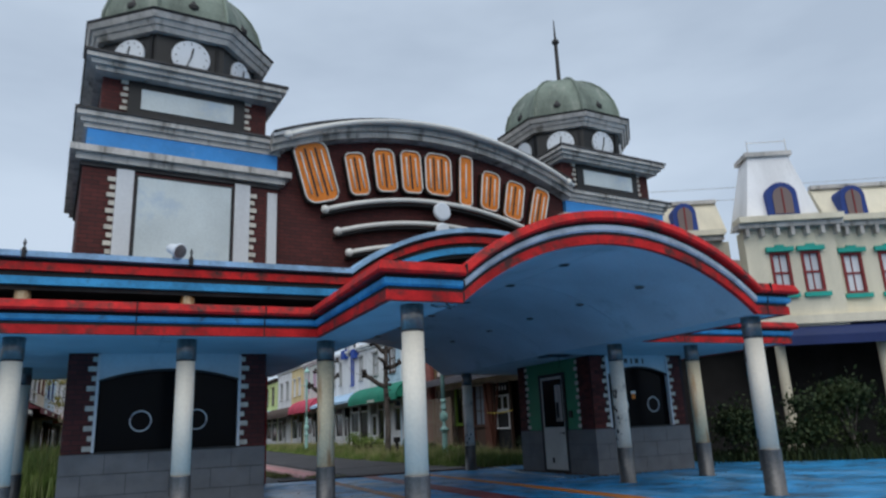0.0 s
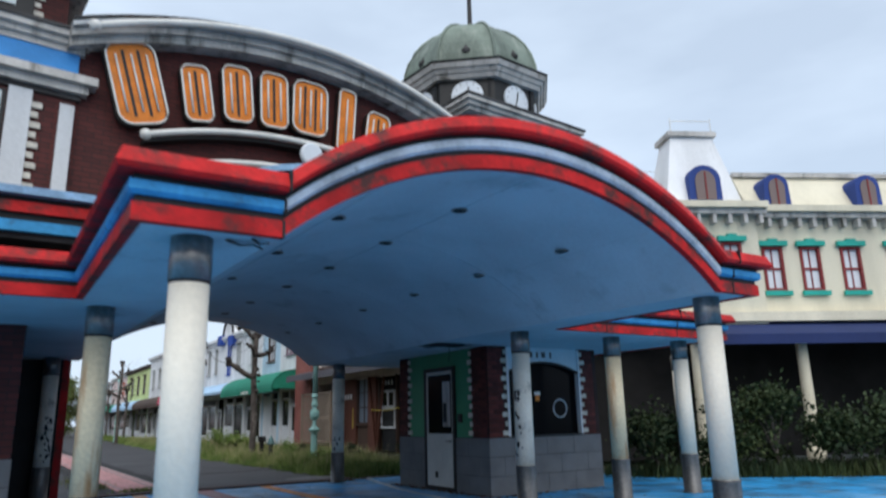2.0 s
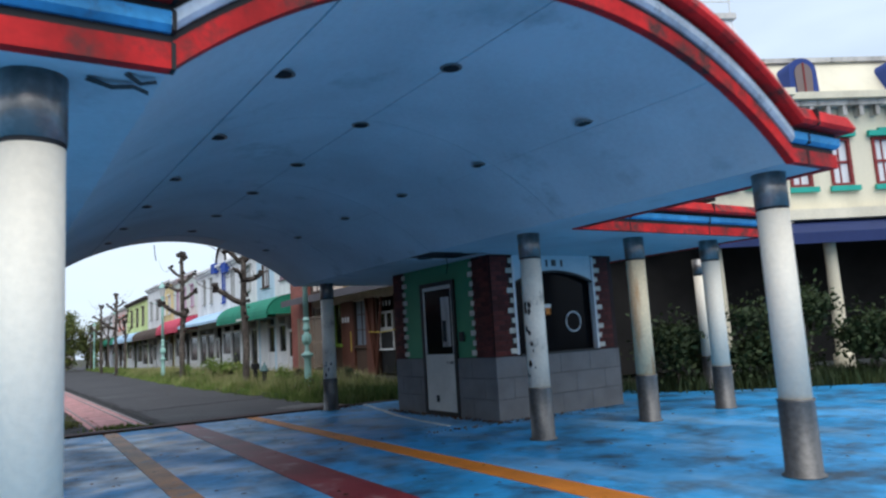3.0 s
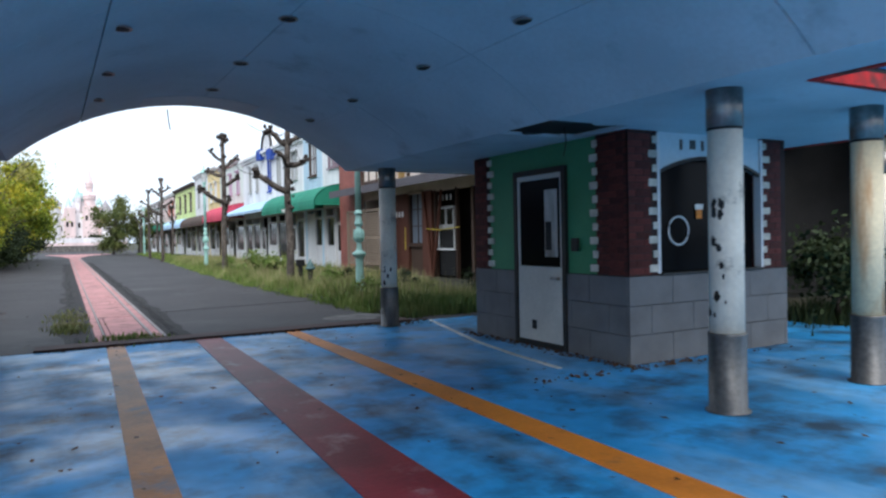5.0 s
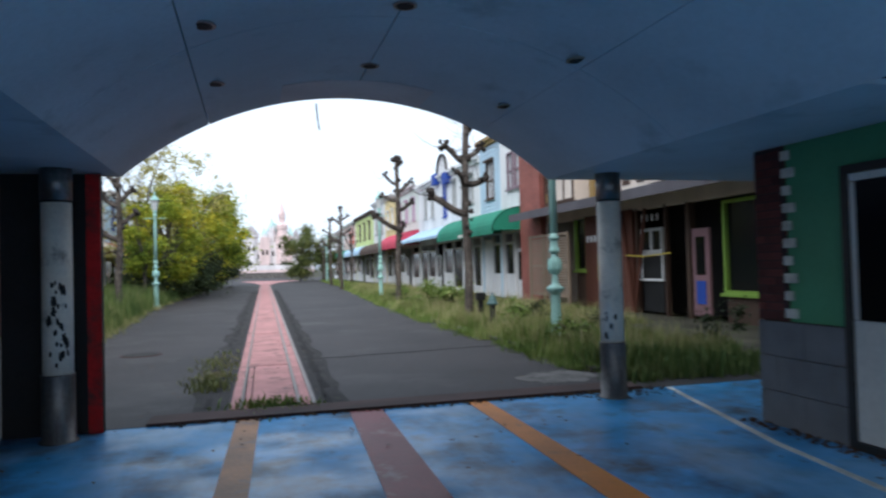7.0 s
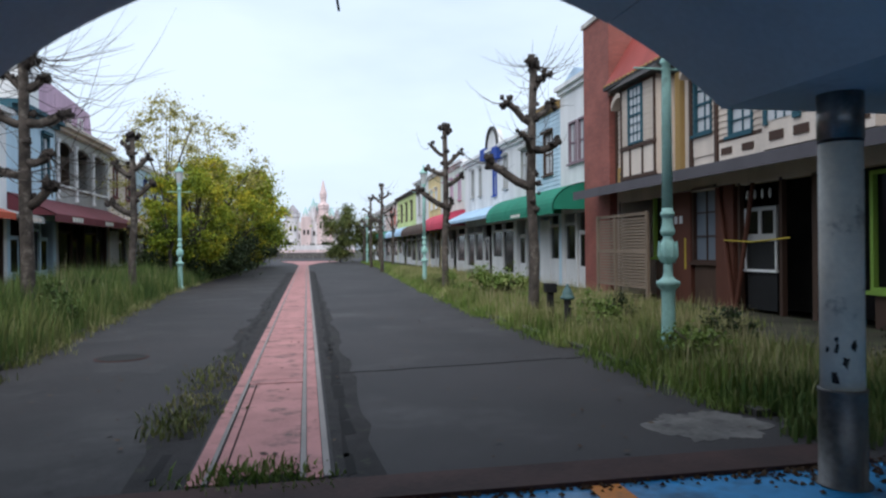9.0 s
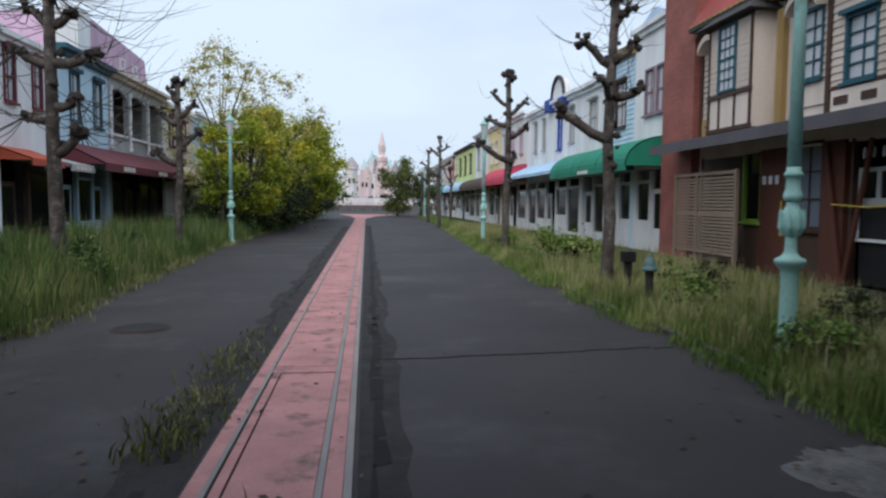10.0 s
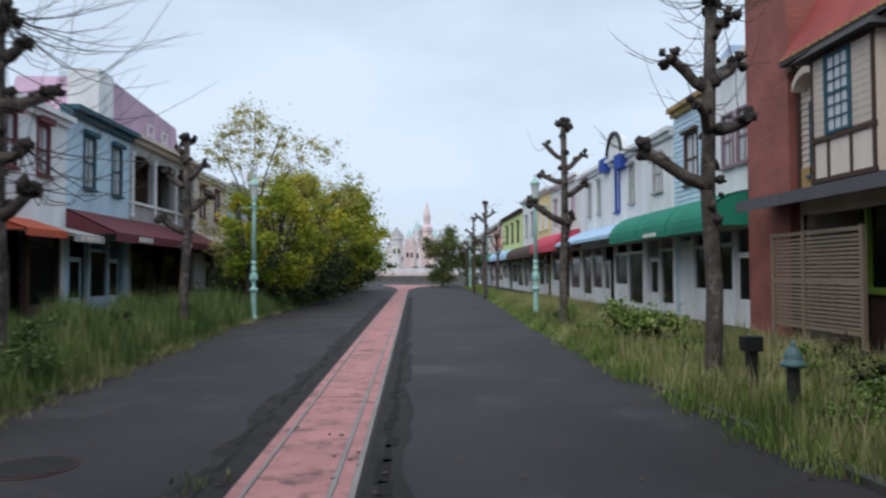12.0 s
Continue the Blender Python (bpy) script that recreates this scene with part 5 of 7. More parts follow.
# --- half-timbered tan shop with the dark awning (local x = middle y minus world y)
m0, w0 = right(17.6, 33.5)
yc = (17.6 + 33.5) / 2
tan = thing("tan_shop", Matrix.Translation((0, -0.2, 0)) @ m0, "tan boarded two-storey shop with dark timber framing and grey awning", "shop")
U = lambda y: yc - y
wins = [(26.7, 27.6, 4.0, 5.3), (28.25, 29.05, 4.25, 5.75), (32.3, 33.0, 3.75, 5.4), (24.05, 25.6, 3.85, 4.95), (19.5, 21.0, 3.85, 4.95)]
holes = [(U(b), U(a), z0, z1) for a, b, z0, z1 in wins]
shell(tan, w0, 6.35, 7, H_CREAM, holes + [(-w0 / 2 + 0.3, w0 / 2 - 0.3, 0.0, 2.85)])
boards(tan, U(29.1), U(25.9), 3.95, 6.3, H_TAN, 0.15, holes)
boards(tan, U(33.5), U(32.05), 3.95, 6.0, H_TAN, 0.15, holes)
part("ochre_board", B(U(33.45), U(32.05), -0.05, -0.002, 3.42, 3.94), H_OCHRE, tan, "ochre painted lower panel")
for i, (a, b, z0, z1) in enumerate(wins):
    window(tan, U((a + b) / 2), z0 + 0.06, b - a - 0.14, z1 - z0 - 0.12, H_TEALBLUE, M_PANE, 0.0, (1 if b - a < 1.2 else 3, 3), True, 0.1 if i == 0 else 0.0)
for y in (33.4, 29.15, 28.05, 25.85, 23.6, 21.4, 18.0):
    part("timber_post", B(U(y) - 0.06, U(y) + 0.06, -0.07, 0.0, 3.3, 6.3), H_TIMBER, tan)
part("timber_rail", B(U(27.9), w0 / 2, -0.08, -0.036, 3.90, 3.98), H_TIMBER, tan)
part("panel_band", B(U(27.9), w0 / 2, -0.07, -0.002, 3.45, 3.89), H_CREAM, tan)
for k in range(13):
    y = 27.6 - k * 0.78
    if y > 18:
        part("inset_block", B(U(y) - 0.2, U(y) + 0.2, -0.09, -0.071, 3.6, 3.76), H_TIMBER, tan)
# oriel bay
OY0, OY1 = 32.0, 30.0
oriel = part("oriel_bay", B(U(OY0), U(OY1), -0.55, 0.0, 3.42, 6.05), H_CREAM, tan, "projecting boarded bay window")
for k in range(12):
    zb = 4.38 + k * 0.14
    for ya, yb in ((OY0 - 0.06, 31.52), (30.66, OY1 + 0.06)):
        part("bay_board", B(U(ya), U(yb), -0.572, -0.551, zb, zb + 0.132), H_TAN, oriel)
for y in (OY0 - 0.03, OY1 + 0.03):
    part("bay_timber", B(U(y) - 0.04, U(y) + 0.04, -0.59, -0.551, 3.40, 6.05), H_TIMBER, oriel)
for y in (31.45, 30.72):
    part("bay_timber", B(U(y) - 0.03, U(y) + 0.03, -0.585, -0.551, 3.50, 4.24), H_TIMBER, oriel)
for z, t_ in ((3.40, 0.10), (4.25, 0.09), (5.98, 0.08)):
    part("bay_timber", B(U(OY0 + 0.04), U(OY1 - 0.04), -0.60, -0.552, z, z + t_), H_TIMBER, oriel)
part("bay_base", B(U(OY0 + 0.04), U(OY1 - 0.04), -0.56, -0.02, 3.26, 3.415), H_TIMBER, oriel)
part("bay_pane", B(U(31.42), U(30.76), -0.575, -0.56, 4.42, 5.92), M_PANE, oriel)
for x in (U(31.47), U(30.71)):
    part("bay_frame", B(x - 0.045, x + 0.045, -0.61, -0.551, 4.36, 5.98), H_TEALBLUE, oriel)
for z in (4.36, 5.92):
    part("bay_frame", B(U(31.42), U(30.76), -0.61, -0.577, z, z + 0.06), H_TEALBLUE, oriel)
for k in range(2):
    part("bay_bar", B(U(31.42) + 0.22 * (k + 1) - 0.014, U(31.42) + 0.22 * (k + 1) + 0.014, -0.59, -0.576, 4.42, 5.92), H_TEALBLUE, oriel)
for k in range(1, 6):
    z = 4.42 + 0.25 * k
    part("bay_bar", B(U(31.42), U(30.76), -0.604, -0.591, z - (0.03 if k == 3 else 0.014), z + (0.03 if k == 3 else 0.014)), H_TEALBLUE, oriel)
bm = bmesh.new()
v = [bm.verts.new(p) for p in ((U(32.35), -0.85, 6.05), (U(29.7), -0.85, 6.05), (U(29.7), 0.0, 6.05), (U(32.35), 0.0, 6.05), (U(31.9), -0.5, 6.34), (U(30.1), -0.5, 6.34), (U(30.1), 0, 6.34), (U(31.9), 0, 6.34))]
for f in ((0, 3, 2, 1), (4, 5, 6, 7), (0, 1, 5, 4), (1, 2, 6, 5), (2, 3, 7, 6), (3, 0, 4, 7)):
    bm.faces.new([v[i] for i in f])
part("bay_roof", bm, M_ROOFEDGE, oriel)
part("sunk_panel", B(U(29.05), U(28.15), -0.04, -0.002, 3.7, 4.16), H_CREAM, tan)
part("ochre_pier", B(U(29.75), U(29.5), -0.14, -0.002, 3.35, 6.0), H_OCHRE, tan, "ochre painted timber pier")
# second bay over the awning
bay2 = part("wide_bay", B(U(25.75), U(22.9), -0.5, -0.002, 3.42, 6.0), H_CREAM, tan)
for a, b in ((25.55, 24.8), (24.6, 23.9), (23.7, 23.05)):
    part("bay_pane", B(U(a), U(b), -0.515, -0.501, 3.98, 4.95), M_PANE, bay2)
    for k in range(2):
        part("bay_bar", B(U(a) + (k + 1) * (a - b) / 3 - 0.02, U(a) + (k + 1) * (a - b) / 3 + 0.02, -0.53, -0.516, 3.98, 4.95), H_TEALBLUE, bay2)
    part("bay_bar", B(U(a), U(b), -0.545, -0.531, 4.43, 4.49), H_TEALBLUE, bay2)
    part("bay_frame", B(U(a) - 0.1, U(a) - 0.005, -0.56, -0.501, 3.9, 5.05), H_TEALBLUE, bay2)
    part("bay_frame", B(U(b) + 0.005, U(b) + 0.1, -0.56, -0.501, 3.9, 5.05), H_TEALBLUE, bay2)
for y in (25.3, 24.6, 23.9, 23.2):
    part("inset_block", B(U(y) - 0.2, U(y) + 0.2, -0.53, -0.501, 3.58, 3.76), H_TIMBER, bay2)
# eaves with toothed brackets and red roof
part("eave", B(-w0 / 2, w0 / 2, -0.45, 0.2, 6.35, 6.47), M_ROOFEDGE, tan)
for k in range(44):
    x = -w0 / 2 + 0.2 + k * 0.36
    part("eave_bracket", B(x, x + 0.14, -0.36, -0.04, 6.17, 6.345), H_BROWN, tan)
for k in range(60):
    x = -w0 / 2 + 0.1 + k * 0.265
    part("roof_tile_end", B(x, x + 0.15, -0.475, -0.452, 6.44, 6.50), H_OCHRE, tan)
bm = bmesh.new()
v = [bm.verts.new(p) for p in ((-w0 / 2, -0.42, 6.475), (w0 / 2, -0.42, 6.475), (w0 / 2, 0.55, 8.05), (-w0 / 2, 0.55, 8.05), (-w0 / 2, 3.2, 6.475), (w0 / 2, 3.2, 6.475))]
for f in ((0, 1, 2, 3), (3, 2, 5, 4), (0, 3, 4), (1, 5, 2), (0, 4, 5, 1)):
    bm.faces.new([v[i] for i in f])
part("roof_slope", bm, H_REDROOF, tan, "faded red tiled roof slope")
# porch hoods over the tall windows
for y in (32.65, 28.65):
    pts = arc(U(y), 0.52, 5.68, 0.3, 12)
    part("arched_hood", sweep(bmesh.new(), [(x, -0.04, z) for x, z in pts], rect(0, 0.3, 0, 0.16)), H_TAN, tan)
awning(tan, U(34.3), U(17.7), 3.50, 3.26, 1.15, H_AWNGREY, False, 0.26)
for a, b, z, tall_, m_, gl, bars_ in ((31.15, 30.45, 1.25, 1.6, H_LIMEFR, M_GLASS, (0, 0)), (29.15, 28.2, 1.15, 1.75, H_TIMBER, M_DIMPANE, (1, 2)), (23.5, 21.2, 0.75, 1.95, H_LIMEFR, M_GLASS, (1, 0))):
    window(tan, U((a + b) / 2), z, abs(a - b), tall_, m_, gl, 0.05, bars_)
    part("riser", B(U(a), U(b), 0.03, 0.15, 0, z - 0.1), H_BROWN, tan)
part("brown_pier", B(U(28.1), U(27.4), -0.06, 0.18, 0, 2.9), H_RUSTWOOD, tan, "rusty red-brown timber pier")
part("brown_pier", B(U(30.4), U(29.25), -0.02, 0.18, 0, 2.9), H_RUSTWOOD, tan, "rusty red-brown timber pier")
for y in (30.2, 29.95, 29.7):
    part("small_tag", B(U(y) - 0.07, U(y) + 0.07, -0.032, -0.021, 2.08, 2.28), H_WHITE, tan, "small white tag")
part("yellow_strip", B(U(29.5) - 0.03, U(29.5) + 0.03, -0.034, -0.021, 0.9, 1.7), M_YELLOW, tan)
for y in (33.3, 24.9, 20.5):
    part("porch_post", B(U(y) - 0.07, U(y) + 0.07, 0.0, 0.2, 0, 2.9), H_BROWN, tan)
for y in (27.25, 25.85):
    part("porch_post", B(U(y) - 0.04, U(y) + 0.04, -0.02, 0.1, 0, 2.9), H_TIMBER, tan)
dw = part("white_stall", pierced(bmesh.new(), U(27.08), U(26.02), 1.58, 2.32, [(U(27.0), U(26.6), 1.74, 2.24), (U(26.5), U(26.1), 1.74, 2.24)], 0.0, 0.06), H_GREYW, tan, "white framed stall hatch")
for ya, yb in ((27.0, 26.6), (26.5, 26.1)):
    part("hatch", B(U(ya), U(yb), 0.03, 0.04, 1.74, 2.24), M_GLASS, dw)
for x in (U(27.06), U(26.04)):
    part("stall_rod", B(x - 0.02, x + 0.02, 0.0, 0.04, 0.98, 1.575), H_WHITE, tan)
part("white_counter", B(U(27.1), U(26.0), -0.03, 0.04, 0.92, 0.975), H_WHITE, tan)
part("dark_back", B(U(27.04), U(26.06), 0.05, 0.09, 0.1, 1.57), M_BLACK, tan)
for ya, yb in ((27.9, 27.3), (26.6, 27.25)):
    br = tube(bmesh.new(), [(U(ya), -0.12, 2.85), (U(yb), -0.12, 0.0)], 0.055, 6)
    part("leaning_brace", br, H_RUSTWOOD, tan)
part("barrier_tape", tube(bmesh.new(), [(U(27.6), -0.16, 1.62), (U(26.6), -0.16, 1.57), (U(25.4), -0.16, 1.64)], 0.018, 5), M_YELLOW, tan, "yellow barrier tape")
for k in range(4):
    part("stall_lamp", lathe(bmesh.new(), [(0.015, 2.5), (0.03, 2.55), (0.03, 2.66), (0.01, 2.71)], 8, U(26.95) + 0.25 * k, 0.0), H_WHITE, tan)
pd = part("pink_door", B(U(24.75), U(24.1), 0.02, 0.08, 0.1, 2.2), H_DUSKPINK, tan, "faded pink shop door")
part("blue_panel", B(U(24.6), U(24.25), 0.0, 0.019, 0.4, 0.95), H_ROYAL, pd)
part("door_glass", B(U(24.6), U(24.25), 0.0, 0.019, 1.1, 2.0), M_GLASS, pd)

# wicker screen standing under the awning
screen = thing("slatted_screen", pose(14.05, 31.72, 0, 0, 0, -90), "brown slatted wooden screen standing under the awning", "screen")
for x in (-1.6, -0.35, 1.6):
    part("screen_post", B(x - 0.05, x + 0.05, -0.04, 0.04, 0.0, 2.45), H_WICKER, screen)
for z in (0.35, 1.3, 2.35):
    part("screen_rail", B(-1.55, 1.55, -0.025, 0.025, z, z + 0.08), H_WICKER, screen)
for k in range(22):
    z = 0.45 + k * 0.085
    part("slat", B(-1.55, 1.55, -0.012, 0.0, z, z + 0.055), H_WICKER, screen)

# --- red brick pier house
m1, w1 = right(33.3, 35.3)
pier = thing("brick_gable", m1, "tall narrow red brick gable wall between shops", "building")
part("wall", B(-w1 / 2, w1 / 2, -0.25, 6.5, 0, 8.9), H_REDBRICK, pier)
part("coping", B(-w1 / 2 - 0.05, w1 / 2 + 0.05, -0.32, 6.5, 8.9, 9.05), M_CORNICE, pier)


def simple_shop(side, y0, y1, top, wall_m, label, wins_, frame_m, trim_m, aw=None, bays="wdw", front_m=None, cor=0.3, head=0.1, bars=(1, 1), glass=None, boarded=None):
    m_, w_ = side(y0, y1)
    h = thing("shop", m_, label, "shop")
    sgn = 1 if side is left else -1
    mid = (y0 + y1) / 2
    hs = [(sgn * (y - mid) - ww / 2 - 0.0, sgn * (y - mid) + ww / 2, z, z + hh) for y, z, ww, hh, *_ in wins_]
    shell(h, w_, top, 6.5, wall_m, hs + [(-w_ / 2 + 0.25, w_ / 2 - 0.25, 0.0, 2.75)])
    for (a, b, z, zt), own in zip(hs, wins_):
        window(h, (a + b) / 2, z + 0.07, b - a - 0.14, zt - z - 0.14, own[4] if len(own) > 4 else frame_m, glass, 0.0, bars, True, head)
    if boarded:
        boards(h, -w_ / 2, w_ / 2, 3.6, top - 0.05, boarded, 0.17, hs)
    if cor:
        cornice_on(h, w_, top, trim_m, cor, 0.32)
    shopfront(h, -w_ / 2 + 0.25, w_ / 2 - 0.25, front_m or trim_m, bays)
    if aw:
        awning(h, -w_ / 2 + 0.02, w_ / 2 - 0.02, *aw[:3], aw[3], **aw[4])
    return h


G = dict(rounded=True, drop=0.22)
sh = simple_shop(right, 35.35, 38.2, 7.25, H_WHITE, "white plaster shop with green rounded awning", [(36.0, 4.55, 0.75, 1.55), (36.9, 4.55, 0.75, 1.55)], H_PLUM, H_WHITE, (3.75, 2.85, 1.4, H_AWNGREEN, dict(rounded=True, drop=0.2)), "wd", H_WHITE, 0.25, 0.0)
m_, w_ = right(35.35, 38.2)
pk = bmesh.new()
upright(pk, [(-w_ / 2, 7.57), (w_ / 2, 7.57), (0.0, 8.05)], 0.0, 0.25)
part("blue_gable", pk, H_PALEBLUE, sh)
simple_shop(right, 38.2, 41.0, 6.85, H_SKY, "sky blue boarded shop with yellow trim and green awning", [(39.5, 4.4, 1.1, 1.7)], H_BROWN, H_OCHRE, (3.75, 2.85, 1.4, H_AWNGREEN, dict(rounded=True, drop=0.2, bars=1)), "ww", H_WHITE, 0.28, 0.1, boarded=H_SKY)
simple_shop(right, 41.0, 44.2, 6.3, H_WHITE, "white shop front under a green awning", [(42.6, 4.5, 1.0, 1.4)], H_GREYW, H_WHITE, (3.75, 2.85, 1.4, H_AWNGREEN, dict(rounded=True, drop=0.2)), "dw", H_WHITE)
ba = simple_shop(right, 44.2, 54.5, 6.35, H_WHITE, "white shop with royal blue trim and pale blue awning", [(47.6, 4.2, 0.7, 2.2), (50.6, 4.4, 0.5, 1.6, H_GREYW), (52.4, 4.4, 0.5, 1.6, H_GREYW), (45.6, 4.4, 0.7, 1.6, H_GREYW)], H_ROYAL, H_WHITE, (3.7, 3.05, 1.4, H_AWNBLUE, dict(drop=0.15)), "wwdww", H_WHITE, 0.28, 0.1)
gp = arc(49.35 - 48.0, 1.1, 6.6, 1.1, 14)
part("round_gable", upright(bmesh.new(), [(gp[0][0], 6.67), ] + gp + [(gp[-1][0], 6.67)], -0.02, 0.3), H_WHITE, ba, "white round-topped gable")
part("gable_arch", sweep(bmesh.new(), [(x, 0.0, z) for x, z in gp], rect(0, 0.14, 0, 0.14)), M_ROOFEDGE, ba)
part("blue_sign", B(49.35 - 49.6, 49.35 - 48.7, -0.3, -0.02, 6.2, 6.8), H_ROYAL, ba, "royal blue sign box")
part("blue_sign", B(49.35 - 47.2, 49.35 - 46.2, -0.3, -0.02, 6.0, 6.6), H_ROYAL, ba, "royal blue sign box")
simple_shop(right, 54.5, 62.4, 6.7, H_MINT, "pale mint shop with white cornice and crimson awning", [(56, 4.6, 0.8, 1.5), (58.4, 4.6, 0.8, 1.5), (60.8, 4.6, 0.8, 1.5)], H_MAUVE, H_WHITE, (3.9, 2.95, 1.4, H_AWNRED, G), "wdw", H_WHITE)
simple_shop(right, 62.4, 67.5, 6.9, H_YELLOW, "pale yellow plaster shop with brown awning", [(64, 4.5, 0.8, 1.5), (66, 4.5, 0.8, 1.5)], H_WHITE, H_WHITE, (3.6, 2.8, 1.4, H_BROWN, G), "wd", H_WHITE)
simple_shop(right, 67.5, 74.0, 7.0, H_WHITE, "white plaster shop with brown awning", [(69.2, 4.4, 0.9, 1.6), (72, 4.4, 0.9, 1.6)], H_GREYW, H_WHITE, (3.6, 2.8, 1.4, H_BROWN, G), "wdw", H_WHITE)
simple_shop(right, 74.0, 87.0, 6.5, H_LIME, "lime green plaster shop with dark cornice", [(76.5, 4.2, 1.0, 1.7), (79.8, 4.2, 1.0, 1.7), (83.2, 4.2, 1.0, 1.7)], H_BROWN, H_TIMBER, (3.6, 2.85, 1.4, H_AWNBLUE, G), "wdww", H_WHITE)
simple_shop(right, 87.0, 98.0, 6.4, H_PINKW, "pale pink plaster shop with red sign and green awning", [(89, 4.2, 1.0, 1.6), (92, 4.2, 1.0, 1.6)], H_ORANGEAWN, H_WHITE, (3.6, 2.85, 1.4, H_AWNGREEN, G), "wdw", H_WHITE)
simple_shop(right, 98.0, 112.0, 6.2, H_WHITE, "distant white plaster shop", [(101, 4.4, 1.0, 1.6), (106, 4.4, 1.0, 1.6)], H_GREYW, H_WHITE, (3.7, 2.95, 1.4, H_AWNMAROON, G), "wdw", H_WHITE)

# --- left row
bs = simple_shop(left, 25.0, 35.3, 6.1, H_PALEBLUE, "pale blue shop with navy windows and doors", [(33.9, 4.2, 1.3, 1.65), (31.0, 4.2, 1.3, 1.65), (28, 4.2, 1.3, 1.65)], H_NAVY, H_WHITE, None, "wwdwd", H_NAVY, 0.35, 0.12, (1, 1))
part("mansard_roof", upright(bmesh.new(), [(-5.1, 6.42), (5.1, 6.42), (4.6, 7.6), (-4.6, 7.6)], 0.3, 3.0), H_MAUVE, bs, "mauve mansard roof")
part("blue_fascia", B(-5.1, 5.1, -0.12, -0.002, 2.8, 3.15), H_NAVY, bs)
part("yellow_step", B(-5.0, 5.1, -0.9, -0.3, 0.0, 0.14), H_WHITE, bs)
part("step_edge", B(-5.0, 5.1, -0.95, -0.905, 0.05, 0.16), M_YELLOW, bs, "yellow painted step edge")
for k in (2.2, 4.2):
    part("door_notice", B(k - 0.35, k + 0.35, -0.02, -0.004, 2.0, 2.2), M_YELLOW, bs, "pale yellow door notice")
ws = simple_shop(left, 35.3, 39.25, 6.05, H_WHITE, "white shop with maroon window hoods and orange awning", [(36.2, 4.4, 0.7, 1.5), (37.9, 4.4, 0.7, 1.5)], H_AWNMAROON, H_WHITE, None, "dw", H_BROWN, 0.3, 0.2)
awning(ws, -1.97, 0.1, 3.1, 2.75, 1.0, H_ORANGEAWN, False, 0.2)
awning(ws, 0.12, 1.97, 3.0, 2.7, 1.2, H_GREYW, False, 0.22, bars=1, bar_m=H_CREAM)
lb = simple_shop(left, 39.25, 44.0, 6.5, H_SKY, "sky blue shop with dark teal window frames and maroon awning", [(40.75, 4.35, 0.85, 1.75), (42.85, 4.35, 0.85, 1.75)], H_TEALBLUE, H_TEALBLUE, (3.6, 2.85, 1.55, H_AWNMAROON, dict(drop=0.28, bars=1)), "dwd", H_SKY, 0.4, 0.15, (1, 1))
m_, w_ = left(44.0, 51.6)
gs = thing("shop", m_, "grey shop with a columned upper balcony and mauve roof", "shop")
bal = [(-3.55, -1.45, 4.3, 6.2), (-1.25, 1.05, 4.3, 6.2), (1.25, 3.5, 4.3, 6.2)]
shell(gs, w_, 6.55, 6.5, H_GREYW, bal + [(-w_ / 2 + 0.25, w_ / 2 - 0.25, 0, 2.75)])
part("balcony_back", B(-w_ / 2 + 0.2, w_ / 2 - 0.2, 1.5, 1.6, 3.1, 6.3), H_TIMBER, gs)
for a, b, z0, z1 in bal:
    ap = arc((a + b) / 2, (b - a) / 2, z1 - 0.28, 0.27, 10)
    part("arch_infill", upright(bmesh.new(), ap + [(b, z1), (a, z1)], 0.03, 0.15), H_GREYW, gs)
    k = a + 0.1
    while k < b:
        part("baluster", B(k, k + 0.05, 0.05, 0.1, 3.9, 4.295), H_GREYW, gs)
        k += 0.17
for x in (-3.65, -1.35, 1.15, 3.65):
    part("balcony_column", lathe(bmesh.new(), [(0.10, 3.7), (0.10, 3.8), (0.07, 3.85), (0.06, 6.0), (0.10, 6.1), (0.10, 6.2)], 10, x, -0.06), H_WHITE, gs)
part("balcony_rail", B(-w_ / 2, w_ / 2, -0.1, -0.002, 4.22, 4.32), H_WHITE, gs)
cornice_on(gs, w_, 6.55, H_CREAM, 0.45, 0.3)
part("mansard_roof", upright(bmesh.new(), [(-w_ / 2 - 1.2, 6.86), (w_ / 2, 6.86), (w_ / 2 - 0.5, 8.5), (-w_ / 2 - 0.4, 8.9)], 0.7, 4.0), H_MAUVE, gs, "mauve tiled mansard roof")
part("chimney", B(-w_ / 2 - 1.5, -w_ / 2 - 0.3, 0.5, 1.6, 6.86, 8.9), H_WHITE, gs)
for x in (-1.5, 0.2):
    window(gs, x + 1.5, 7.2, 0.5, 0.7, H_WHITE, M_GLASS, 0.68, (0, 1))
shopfront(gs, -w_ / 2 + 0.25, w_ / 2 - 0.25, H_TIMBER, "wdwd")
awning(gs, -w_ / 2, w_ / 2, 3.6, 2.85, 1.55, H_AWNMAROON, False, 0.28, bars=2)
simple_shop(left, 51.6, 57.5, 6.3, H_CREAM, "cream shop with white striped awning", [(53, 4.4, 0.9, 1.6), (55.6, 4.4, 0.9, 1.6)], H_AWNMAROON, H_WHITE, (3.5, 2.8, 1.4, H_CREAM, dict(drop=0.3)), "wdw", H_WHITE)
simple_shop(left, 57.5, 66.0, 6.6, H_SKY, "pale blue shop with orange-brown awning", [(60, 4.4, 0.9, 1.6), (63, 4.4, 0.9, 1.6)], H_NAVY, H_WHITE, (3.5, 2.8, 1.4, H_ORANGEAWN, dict(drop=0.3)), "wdw", H_BROWN)
